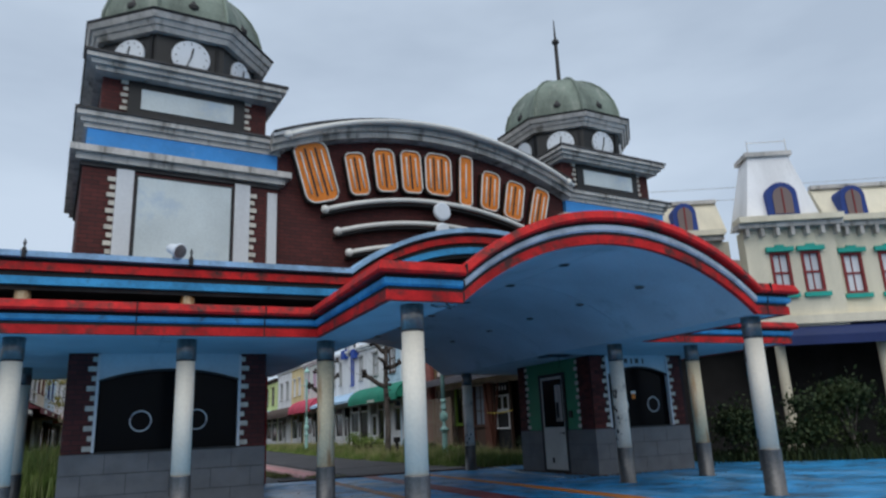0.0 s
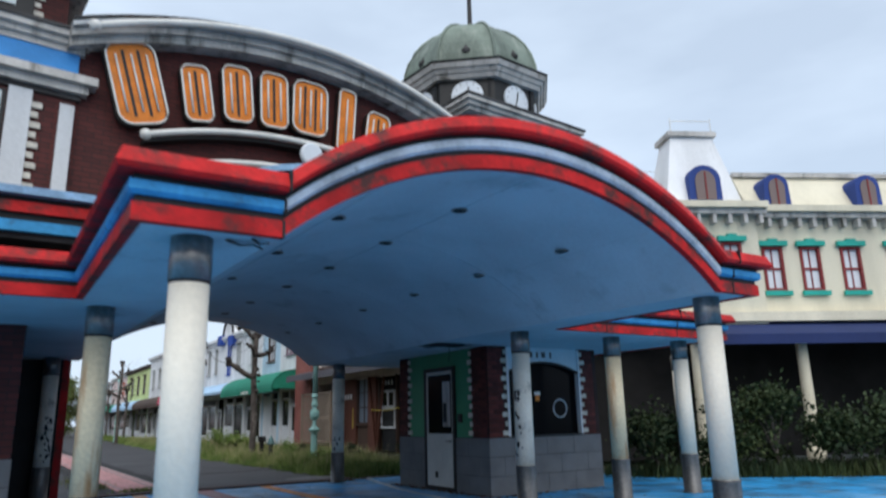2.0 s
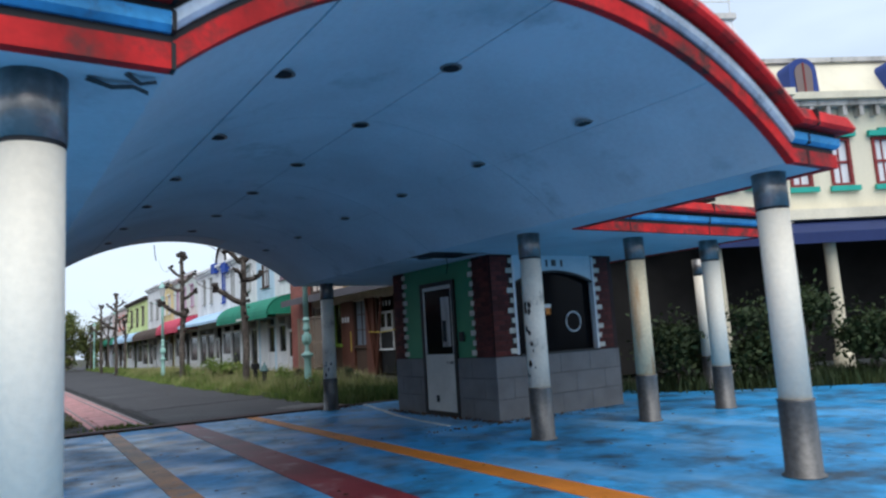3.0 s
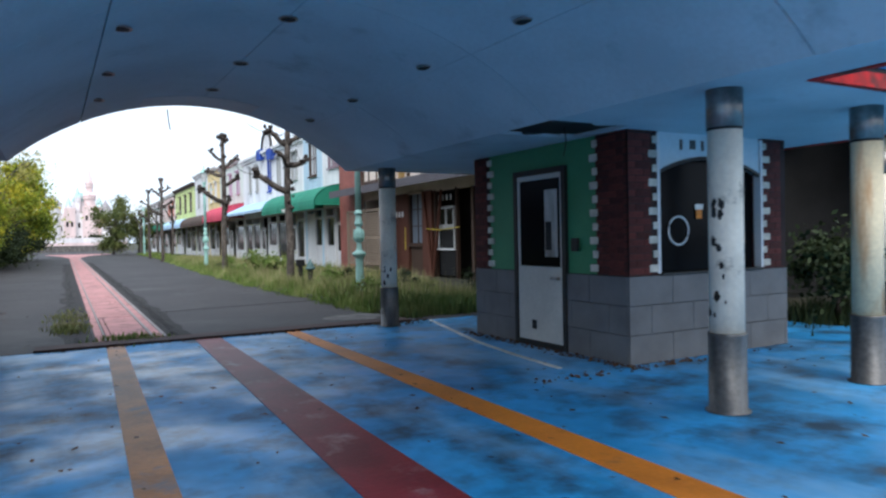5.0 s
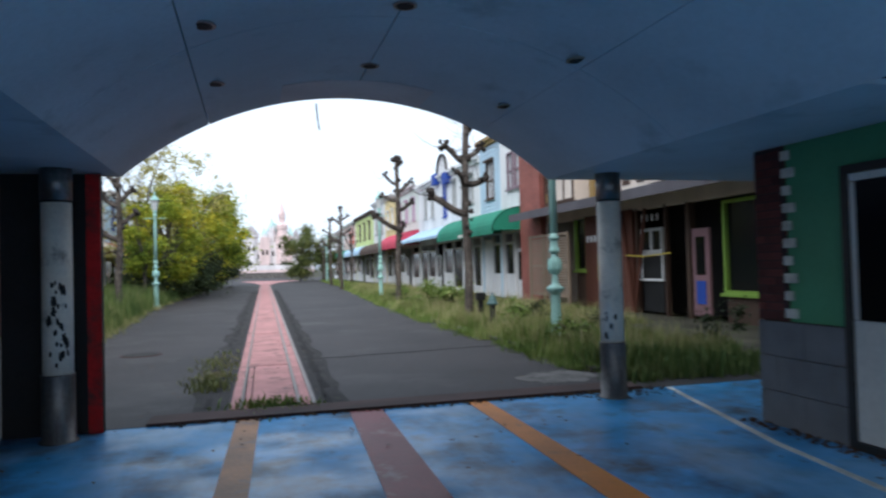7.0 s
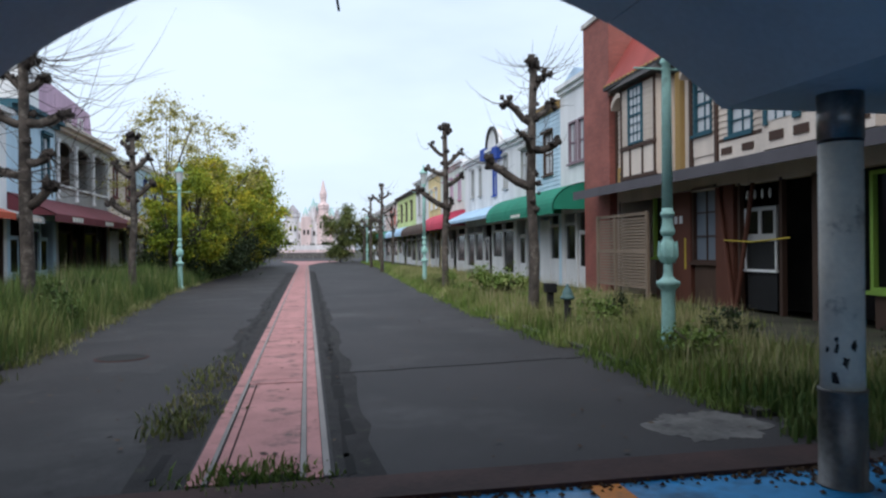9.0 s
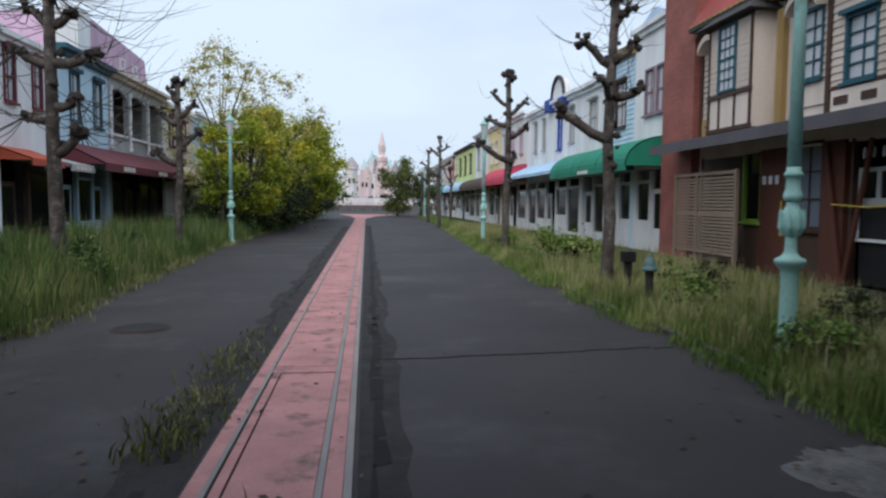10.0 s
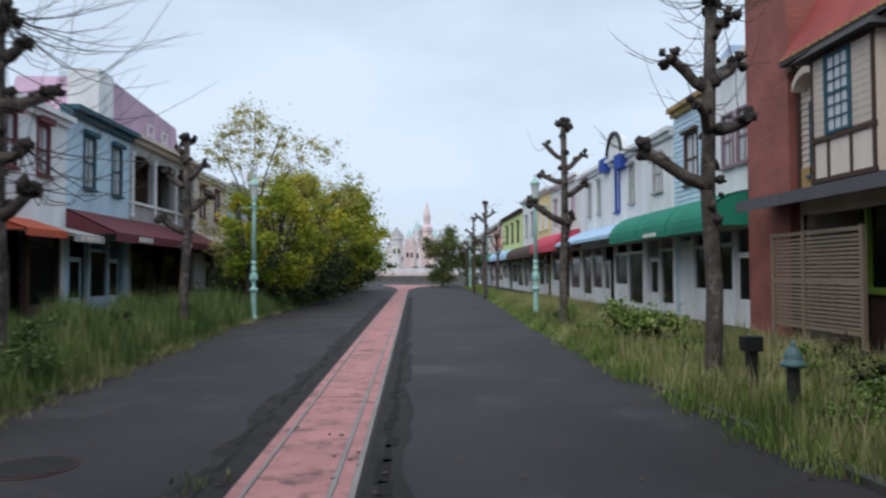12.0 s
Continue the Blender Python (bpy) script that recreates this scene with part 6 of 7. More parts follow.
simple_shop(left, 66.0, 80.0, 6.6, H_WHITE, "white plaster shop behind trees", [(69, 4.4, 0.9, 1.6), (74, 4.4, 0.9, 1.6)], H_GREYW, H_WHITE, (3.5, 2.8, 1.4, H_ORANGEAWN, dict(drop=0.3)), "wdw", H_WHITE)
simple_shop(left, 12.5 + 5.2, 25.0, 6.3, H_CREAM, "cream plaster shop beside the gate", [(20, 4.3, 1.0, 1.6), (23, 4.3, 1.0, 1.6)], H_NAVY, H_WHITE, (3.5, 2.8, 1.4, H_AWNMAROON, dict(drop=0.3)), "wdw", H_WHITE)


# ---------------------------------------------------------------- ivory hotel beside the forecourt (local front at y=0)
HM = pose(18.22, 14.42, 0, 0, 0, -27.5)
hotel = thing("hotel_building", HM, "ivory victorian hotel with mansard roof and turquoise trim", "building")
hw = [(-0.35, 4.5, 0.52, 1.2), (0.55, 4.5, 0.52, 1.2), (1.9, 4.45, 0.55, 1.2), (3.0, 4.45, 0.55, 1.2), (4.2, 4.45, 0.55, 1.2), (5.6, 4.45, 0.55, 1.2), (6.9, 4.45, 0.55, 1.2), (8.2, 4.45, 0.55, 1.2)]
bayh = [(u - w / 2, u + w / 2, z, z + h) for u, z, w, h in hw[:2]]
mainh = [(u - w / 2, u + w / 2, z, z + h) for u, z, w, h in hw[2:]]
part("bay_wall", pierced(bmesh.new(), -1.3, 1.35, 3.4, 6.45, bayh, -0.35, -0.15), H_IVORY, hotel)
part("bay_cheek", B(-1.3, -1.12, -0.15, 0.2, 3.4, 6.45), H_IVORY, hotel)
part("bay_cheek", B(1.17, 1.35, -0.15, 0.2, 3.4, 6.45), H_IVORY, hotel)
part("wall", pierced(bmesh.new(), 1.35, 16, 3.4, 6.45, mainh, 0.0, 0.2), H_IVORY, hotel)
part("wall", B(-3.5, -1.3, 0.9, 1.1, 3.2, 6.45), H_IVORY, hotel)
# Near-black sheets stand in for the unlit rooms behind the windows.
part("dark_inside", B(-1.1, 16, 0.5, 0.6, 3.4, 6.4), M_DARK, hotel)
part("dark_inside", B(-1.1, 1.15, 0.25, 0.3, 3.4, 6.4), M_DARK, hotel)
for i, (u, z, w, h) in enumerate(hw):
    wy = -0.35 if i < 2 else 0.0
    wn_ = window(hotel, u, z + 0.05, w - 0.1, h - 0.1, H_DKRED, M_BRIGHTPANE if i > 1 else M_PANE, wy, (1, 1), False)
    part("turquoise_sill", B(u - w / 2 - 0.12, u + w / 2 + 0.12, wy - 0.13, wy - 0.052, z - 0.16, z - 0.03), H_TEAL, wn_)
    part("turquoise_hood", B(u - w / 2 - 0.14, u + w / 2 + 0.14, wy - 0.15, wy - 0.053, z + h + 0.03, z + h + 0.17), H_TEAL, wn_)
    part("turquoise_hood", B(u - w / 4, u + w / 4, wy - 0.15, wy - 0.053, z + h + 0.173, z + h + 0.23), H_TEAL, wn_)
part("string_course", B(-1.4, 16, -0.5, 0.0, 3.55, 3.8), H_IVORY, hotel)
for a, b, yy in ((-1.5, 1.55, -0.35), (1.56, 16, 0.0), (-3.5, -1.51, 0.9)):
    part("cornice", B(a, b, yy - 0.28, yy + 0.2, 6.46, 6.6), M_CORNICE, hotel)
    part("cornice", B(a, b, yy - 0.42, yy + 0.2, 6.605, 6.78), H_IVORY, hotel)
k = -1.3
while k < 12:
    yy = -0.35 if k < 1.4 else 0.0
    part("bracket", B(k, k + 0.1, yy - 0.25, yy - 0.003, 6.2, 6.455), M_CORNICE, hotel)
    k += 0.44
bm = bmesh.new()
for a, b, yy in ((1.4, 16, 0.0), (-3.5, -1.3, 0.9)):
    v = [bm.verts.new(p) for p in ((a, yy, 6.79), (b, yy, 6.79), (b, yy + 0.7, 7.95), (a, yy + 0.7, 7.95), (a, yy + 4, 7.95), (b, yy + 4, 7.95), (a, yy + 4, 6.79), (b, yy + 4, 6.79))]
    for f in ((0, 1, 2, 3), (3, 2, 5, 4), (0, 3, 4, 6), (1, 7, 5, 2)):
        bm.faces.new([v[i] for i in f])
part("mansard_roof", bm, H_IVORY, hotel, "ivory mansard roof")
for a, b, yy in ((1.4, 16, 0.7), (-3.5, -1.3, 1.6)):
    part("ridge_trim", B(a, b, yy - 0.12, yy + 0.1, 7.95, 8.07), M_CORNICE, hotel)
bm = bmesh.new()
v = [bm.verts.new(p) for p in ((-1.1, -0.3, 6.79), (1.1, -0.3, 6.79), (1.1, 1.2, 6.79), (-1.1, 1.2, 6.79), (-0.62, 0.1, 8.95), (0.62, 0.1, 8.95), (0.62, 0.9, 8.95), (-0.62, 0.9, 8.95))]
for f in ((0, 3, 2, 1), (4, 5, 6, 7), (0, 1, 5, 4), (1, 2, 6, 5), (2, 3, 7, 6), (3, 0, 4, 7)):
    bm.faces.new([v[i] for i in f])
part("turret_roof", bm, H_WHITE, hotel, "steep white turret roof")
part("turret_cap", B(-0.72, 0.72, 0.0, 1.0, 8.955, 9.1), M_CORNICE, hotel)
for x in (-0.6, 0.6):
    part("cresting_post", B(x - 0.015, x + 0.015, 0.05, 0.08, 9.1, 9.5), M_CHROME, hotel)
part("cresting_rail", B(-0.6, 0.6, 0.055, 0.075, 9.42, 9.45), M_CHROME, hotel)
for u, z, r, yy in ((0.0, 6.85, 0.36, -0.42), (2.25, 6.8, 0.29, -0.1), (5.0, 6.8, 0.29, -0.1), (7.5, 6.8, 0.29, -0.1), (-2.6, 6.8, 0.29, 0.8)):
    ap = arc(u, r, z + 0.62, r * 0.95, 14)
    dm = part("dormer", upright(bmesh.new(), [(u - r - 0.1, z)] + [(u + (x - u) * 1.25, z + (q - z) * 1.1) for x, q in ap] + [(u + r + 0.1, z)], yy, yy + 0.9), H_NAVY, hotel, "navy arched dormer window")
    part("dormer_pane", upright(bmesh.new(), [(u - r + 0.08, z + 0.06)] + [(u + (x - u) * 0.8, z + (q - z) * 0.94) for x, q in ap] + [(u + r - 0.08, z + 0.06)], yy - 0.03, yy - 0.002), M_BROWNPANE, dm)
    part("dormer_bar", B(u - 0.02, u + 0.02, yy - 0.05, yy - 0.031, z + 0.06, z + 0.85), H_DKRED, dm)
awning(hotel, -1.2, 16, 3.6, 3.1, 1.5, H_NAVYAWN, False, 0.25)
for x in (-1.0, 1.8, 4.6, 7.4, 10.2):
    part("porch_column", lathe(bmesh.new(), [(0.22, 0), (0.22, 0.3), (0.15, 0.35), (0.13, 3.1)], 14, x, -0.9), H_IVORY, hotel)
# Near-black sheet stands in for the shaded void under the awning.
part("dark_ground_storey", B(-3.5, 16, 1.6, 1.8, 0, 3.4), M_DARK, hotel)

# ---------------------------------------------------------------- far castle
# Castle paints are paled so that their colour carries the distance haze.
H_CASTLEW, H_CASTLEP = hue("castle_white", (0.56, 0.53, 0.54), amount=0.1), hue("castle_pink", (0.57, 0.44, 0.43), amount=0.1)
H_SLATE, H_VERDI = hue("castle_slate", (0.34, 0.31, 0.33)), hue("castle_verdigris", (0.33, 0.48, 0.47))
castle = thing("toy_castle", pose(0, 158, 0), "distant pale pink and white fairytale castle with spires", "castle")
part("main_wall", B(0.2, 12.5, 0, 8, 0, 7.2), H_CASTLEW, castle)
part("pink_wall", B(4.0, 6.0, -0.6, 0, 0, 8.2), H_CASTLEP, castle)
part("pink_wall", B(7.2, 9.8, -0.6, 0, 0, 8.6), H_CASTLEP, castle)
part("keep", B(5.6, 8.0, 1.0, 4.0, 7.2, 9.6), H_CASTLEW, castle)
part("keep_roof", upright(bmesh.new(), [(5.4, 9.61), (8.2, 9.61), (7.4, 11.2), (6.2, 11.2)], 0.9, 4.1), H_VERDI, castle)
for x, r, h, sp, m_, sm in ((2.35, 1.3, 8.9, 1.9, H_CASTLEW, H_SLATE), (8.55, 1.0, 10.6, 1.2, H_CASTLEP, H_CASTLEP), (8.55, 0.62, 12.9, 3.1, H_CASTLEP, H_CASTLEP), (6.5, 0.5, 10.2, 2.0, H_CASTLEW, H_VERDI), (4.9, 0.55, 8.6, 1.7, H_CASTLEW, H_VERDI), (11.3, 1.1, 7.6, 2.2, H_CASTLEW, H_SLATE), (10.2, 0.7, 8.4, 2.0, H_CASTLEP, H_VERDI), (0.9, 0.7, 6.4, 1.4, H_CASTLEW, H_SLATE)):
    part("turret", lathe(bmesh.new(), [(r, 0), (r, h - 0.9), (r * 1.18, h - 0.6), (r * 1.18, h)], 14, x, 0.5), m_, castle)
    part("spire", lathe(bmesh.new(), [(r * 1.25, h + 0.01), (r * 0.7, h + sp * 0.45), (0.05, h + sp)], 14, x, 0.5), sm, castle)
    for k in range(6):
        a = 2 * math.pi * (k + 0.5) / 6
        part("battlement", B(x + r * 1.05 * math.cos(a) - 0.14, x + r * 1.05 * math.cos(a) + 0.14, 0.36 + r * 1.05 * math.sin(a), 0.64 + r * 1.05 * math.sin(a), h + 0.005, h + 0.4), m_, castle)
for x, z in ((1.9, 6.0), (2.8, 6.0), (4.6, 5.2), (5.4, 5.2), (7.9, 6.4), (9.1, 6.4), (10.6, 4.6), (6.6, 5.0), (3.5, 4.4)):
    face = -0.66 if (4.0 < x < 6.0 or 7.2 < x < 9.8) else (-0.9 if x < 3.0 else -0.06)
    part("castle_window", upright(bmesh.new(), [(x - 0.2, z - 0.6)] + arc(x, 0.2, z + 0.2, 0.2, 8) + [(x + 0.2, z - 0.6)], face, 0.1), M_GLASS, castle)
plinth = thing("flower_bed_wall", pose(0, 137, 0), "low white and pink wall across the street's end", "wall")
part("foot_wall", B(-16, 13.5, 0.08, 0.95, 0, 1.0), M_PATCH, plinth, "grey foot of the wall")
part("pink_face", B(-16, 13.5, 0.03, 0.97, 1.0, 1.45), H_CASTLEP, plinth)
part("white_coping", B(-16, 13.5, 0, 1.0, 1.455, 2.3), H_CASTLEW, plinth)


# ---------------------------------------------------------------- kerbs and verges
def verge(outline, label):
    return solo("ground", slab(bmesh.new(), outline, -0.2, 0.03), M_SOIL, label, "ground", "structure")


KR = [(9.0, 18.4), (9.06, 19.2), (9.05, 22.3), (9.0, 26), (9.05, 30), (9.3, 38), (9.9, 49), (10.4, 59), (11.0, 90)]
KL = [(1.35, 18.3), (1.25, 22), (1.0, 26.5), (0.75, 30), (0.25, 38), (0.15, 44), (0.2, 60), (0.35, 96)]
verge(KR + [(14.75, 90), (14.75, 18.3)], "weedy soil verge beside the street")
verge([(x, y) for x, y in KL][::-1] + [(-5.05, 18.3), (-5.05, 96)], "weedy soil verge beside the street")
for line, s in ((KR, 1), (KL, -1)):
    kerb = thing("kerb", None, "low mossy grey kerb stones along the verge", "kerb", "", "structure")
    for (xa, ya), (xb, yb) in zip(line, line[1:]):
        n = max(1, int((yb - ya) / 1.2))
        if ya > 45:
            n = 3
        for k in range(n):
            p, q = Vector((xa, ya)).lerp(Vector((xb, yb)), k / n), Vector((xa, ya)).lerp(Vector((xb, yb)), (k + 1) / n - 0.01 / max(1, yb - ya))
            part("kerb_stone", sweep(bmesh.new(), [(p.x, p.y, 0), (q.x, q.y, 0)], rect(-0.07, 0.07, -0.1, 0.06)), M_KERB, kerb)

rng = np.random.default_rng(11)


def mesh_from(name, verts, faces, material):
    me = bpy.data.meshes.new(name)
    me.from_pydata(verts, [], faces)
    me.update()
    me.materials.append(material)
    return me


def blades(name, xs, ys, heights, material, label, width=0.012, base=0.0, bend=0.35):
    """Many bent grass blades as one mesh of two-part strips."""
    n = len(xs)
    a = rng.uniform(0, 2 * np.pi, n)
    b = rng.uniform(0, 2 * np.pi, n)
    lean = rng.uniform(0.1, 1.0, n) * bend * heights
    w = width * rng.uniform(0.6, 1.5, n)
    cx, sx = np.cos(a) * w, np.sin(a) * w
    v = np.zeros((n, 5, 3))
    v[:, 0] = np.stack([xs - cx, ys - sx, np.full(n, base)], 1)
    v[:, 1] = np.stack([xs + cx, ys + sx, np.full(n, base)], 1)
    mx, my = xs + np.cos(b) * lean * 0.3, ys + np.sin(b) * lean * 0.3
    v[:, 2] = np.stack([mx + cx * 0.8, my + sx * 0.8, base + heights * 0.6], 1)
    v[:, 3] = np.stack([mx - cx * 0.8, my - sx * 0.8, base + heights * 0.6], 1)
    v[:, 4] = np.stack([xs + np.cos(b) * lean, ys + np.sin(b) * lean, base + heights], 1)
    i = np.arange(n)[:, None] * 5
    quads, tris = (i + np.array([0, 1, 2, 3])).tolist(), (i + np.array([3, 2, 4])).tolist()
    ob = new(name, mesh_from(name, v.reshape(-1, 3).tolist(), quads + tris, material))
    return tagged(ob, label, "grass", "", "stuff")


def clumped(n, fx, y0, y1, power, tall, clump):
    """Scatter over a verge, denser near y0, in clumps, with heights that vary by clump."""
    m = n // clump
    cy_ = y0 + (y1 - y0) * rng.random(m) ** power
    lo, hi = fx(cy_)
    cx_ = lo + (hi - lo) * rng.random(m)
    hgt = tall * rng.uniform(0.35, 1.0, m) * (0.75 + 0.5 * np.sin(cx_ * 1.7 + cy_ * 0.9) ** 2)
    spread = 0.10 + 0.10 * rng.random(m)
    xs = np.repeat(cx_, clump) + rng.normal(0, 1, m * clump) * np.repeat(spread, clump)
    ys = np.repeat(cy_, clump) + rng.normal(0, 1, m * clump) * np.repeat(spread, clump)
    hs = np.repeat(hgt, clump) * rng.uniform(0.45, 1.1, m * clump)
    lo, hi = fx(ys)
    rag = 0.10 + 0.30 * np.sin(ys * 2.3) * np.sin(ys * 0.71 + 1.0) + 0.12 * np.sin(ys * 6.1)
    keep = (xs > lo - 0.12 - rag) & (xs < hi + 0.12 + rag)
    return xs[keep], ys[keep], hs[keep]


kr_y, kr_x = np.array([p[1] for p in KR]), np.array([p[0] for p in KR])
kl_y, kl_x = np.array([p[1] for p in KL]), np.array([p[0] for p in KL])
fr = lambda y: (np.interp(y, kr_y, kr_x) + 0.05, np.where(y < 24, 11.4 + 0.3 * np.sin(y * 2.0), 13.2))
fl = lambda y: (np.full_like(y, -3.6), np.interp(y, kl_y, kl_x) - 0.05)
frn = lambda y: (np.interp(y, kr_y, kr_x) - 0.06, np.interp(y, kr_y, kr_x) + 1.6)
fln = lambda y: (np.interp(y, kl_y, kl_x) - 2.0, np.interp(y, kl_y, kl_x) + 0.10)
blades("tall_grass", *clumped(62000, fr, 18.4, 60, 1.15, 0.42, 14), M_WEED, "tall unmown green and straw weeds on the verge", 0.008, 0.02)
blades("verge_grass", *clumped(40000, frn, 18.9, 88, 1.25, 0.40, 12), M_GRASS, "bright green grass along the kerb", 0.008, 0.02)
blades("tall_grass", *clumped(70000, fl, 18.4, 60, 1.3, 1.0, 14), M_WEEDG, "tall unmown green weeds on the verge", 0.009, 0.02)
blades("verge_grass", *clumped(50000, fln, 18.4, 90, 1.4, 0.70, 12), M_WEEDG, "tall green grass along the kerb", 0.008, 0.02)
blades("tall_grass", *clumped(24000, fl, 18.4, 75, 1.2, 0.9, 9), M_GRASS, "bright tall grass tufts among the weeds", 0.007, 0.02, 0.5)
blades("tall_grass", *clumped(5000, fl, 18.4, 60, 1.2, 1.2, 5), M_STRAW, "thin dry stalks standing over the weeds", 0.004, 0.02, 0.25)
blades("tall_grass", *clumped(12000, fr, 18.8, 55, 1.1, 0.62, 5), M_STRAW, "thin dry stalks standing over the weeds", 0.004, 0.02, 0.25)
fk = lambda y: (np.interp(y, kr_y, kr_x) - 0.22, np.interp(y, kr_y, kr_x) + 0.25)
blades("kerb_grass", *clumped(16000, fk, 18.4, 60, 1.4, 0.20, 18), M_GRASS, "short grass tufts spilling over the kerb", 0.006, 0.0, 0.9)
fk2 = lambda y: (np.interp(y, kl_y, kl_x) - 0.3, np.interp(y, kl_y, kl_x) + 0.25)
blades("kerb_grass", *clumped(14000, fk2, 18.4, 60, 1.4, 0.22, 18), M_WEED, "short grass tufts spilling over the kerb", 0.006, 0.0, 0.9)
fx_ = lambda y: (np.full_like(y, 3.92), np.full_like(y, 4.12))
blades("strip_weeds", *clumped(800, fx_, 18.6, 23.0, 1.0, 0.12, 16), M_WEED, "low weeds growing from the asphalt crack", 0.008, 0.0, 0.8)
fx_ = lambda y: (np.full_like(y, 4.45), np.full_like(y, 5.1))
blades("strip_weeds", *clumped(500, fx_, 17.55, 17.8, 1.0, 0.10, 9), M_GRASS, "low weeds at the end of the pink strip", 0.008, 0.0, 0.8)
fx_ = lambda y: (np.full_like(y, 8.95), np.full_like(y, 11.4))
blades("gate_weeds", *clumped(7000, fx_, 17.55, 19.0, 0.8, 0.32, 14), M_WEEDG, "tall dark weeds beside the gate pillar", 0.012, 0.0)
fx_ = lambda y: (np.full_like(y, -3.4), np.full_like(y, 1.3))
blades("gate_weeds", *clumped(8000, fx_, 17.7, 18.6, 0.8, 0.6, 14), M_GRASS, "tall weeds beside the gate", 0.012, 0.0)
# weeds along the forecourt's far edge
n = 9000
t_ = rng.random(n)
ex, ey = 13.6 + 9 * t_ + rng.normal(0, 0.5, n), 12.9 - 7.8 * t_ + rng.normal(0, 0.5, n) + 0.9
blades("forecourt_weeds", ex, ey, rng.uniform(0.15, 0.45, n), M_LEAFDK, "weeds behind the blue forecourt edge", 0.014, -0.1)


def leaves(centres, radii, n, size, material, name, flat=0.8, hollow=0.3):
    """Leaves scattered in and on several uneven clumps: each a small folded quad."""
    vs, fs = [], []
    tot = sum(r ** 2 for r in radii)
    k = 0
    for c, r in zip(centres, radii):
        m = int(n * r * r / tot)
        d = rng.normal(0, 1, (m, 3))
        d /= np.linalg.norm(d, axis=1)[:, None]
        rad = r * 0.56 * np.abs(rng.normal(0, 1, m) + hollow * 2) * (0.85 + 0.35 * np.sin(d[:, 0] * 4 + c[0] * 3) * np.cos(d[:, 1] * 5 + c[1]))
        p = np.array(c) + d * rad[:, None] * np.array([1, 1, flat])
        u = rng.normal(0, 1, (m, 3))
        u /= np.linalg.norm(u, axis=1)[:, None]
        w = np.cross(u, rng.normal(0, 1, (m, 3)))
        w /= np.linalg.norm(w, axis=1)[:, None]
        s = size * rng.uniform(0.6, 1.4, m)[:, None]
        q = np.stack([p - u * s, p + w * s * 0.55, p + u * s, p - w * s * 0.55], 1)
        vs.append(q.reshape(-1, 3))
        fs.append(np.arange(k, k + 4 * m).reshape(-1, 4))
        k += 4 * m
    v = np.concatenate(vs)
    v[:, 2] = np.maximum(v[:, 2], 0.03)
    return mesh_from(name, v.tolist(), np.concatenate(fs).tolist(), material)


def leafy_tree(x, y, clumps, n, size, material, label, trunk_h=2.0, trunk_r=0.12, name="tree"):
    t = thing(name, pose(x, y, 0), label, "tree" if name == "tree" else "shrub")
    bm = bmesh.new()
    tube(bm, [(0, 0, -0.1), (0.03, 0.02, trunk_h * 0.5), (0, 0.05, trunk_h)], [trunk_r, trunk_r * 0.85, trunk_r * 0.7], 10)
    part("trunk", bm, M_BARK, t, "", True)
    for cx_, cy_, cz_, r in clumps[::3 if len(clumps) > 60 else 1]:
        bm = bmesh.new()
        tube(bm, [(0, 0.05, trunk_h * rng.uniform(0.55, 0.95)), (cx_ * 0.45, cy_ * 0.45, (trunk_h + cz_) / 2), (cx_, cy_, cz_ + r * 0.3)], [trunk_r * 0.55, trunk_r * 0.35, 0.015], 6)
        part("limb", bm, M_BARK, t)
    crown = new("crown", leaves([c[:3] for c in clumps], [c[3] for c in clumps], n, size, material, "crown"))
    crown.parent = t
    return t


def clumps_for(seed, k, spread, z0, z1, r0, r1):
    q = random.Random(seed)
    out = []
    for _ in range(k):
        z = q.uniform(z0, z1)
        f = 1 - 0.55 * abs((z - (z0 + z1) / 2) / max(0.1, (z1 - z0) / 2)) ** 1.5
        a, d = q.uniform(0, 6.28), spread * f * q.uniform(0.3, 1.0)
        out.append((d * math.cos(a), d * math.sin(a), z, q.uniform(r0, r1)))
    return out


YG = "broad yellow-green bushy tree with dense leaves"
leafy_tree(-0.1, 47.5, clumps_for(1, 34, 1.9, 1.2, 5.2, 0.4, 0.8), 26000, 0.058, M_LEAF, YG, 2.4)
leafy_tree(-0.2, 53, clumps_for(2, 42, 2.5, 1.2, 6.5, 0.45, 0.95), 30000, 0.062, M_LEAF, YG, 2.6)
leafy_tree(0.3, 60, clumps_for(3, 40, 3.2, 1.2, 7.1, 0.5, 1.05), 26000, 0.08, M_LEAF, YG, 2.6)
leafy_tree(0.4, 69, clumps_for(4, 36, 3.3, 1.2, 7.3, 0.55, 1.15), 20000, 0.10, M_LEAF, YG, 2.6)
leafy_tree(0.6, 80, clumps_for(5, 20, 2.9, 1.4, 6.6, 1.1, 1.7), 11000, 0.15, M_LEAF, YG, 2.6)
leafy_tree(-1.6, 49.0, clumps_for(6, 95, 3.1, 2.2, 8.6, 0.4, 0.9), 9000, 0.06, M_LEAFPALE, "tall thin tree with sparse pale yellow leaves", 4.2, 0.075)
leafy_tree(-0.2, 57.0, clumps_for(7, 95, 3.6, 3.0, 9.2, 0.4, 0.95), 9000, 0.065, M_LEAFPALE, "tall thin tree with sparse pale yellow leaves", 4.2, 0.075)
leafy_tree(-0.6, 44.0, clumps_for(8, 20, 1.6, 1.6, 4.6, 0.3, 0.55), 9000, 0.06, M_LEAF, "young tree with yellow-green leaves", 2.0, 0.07)
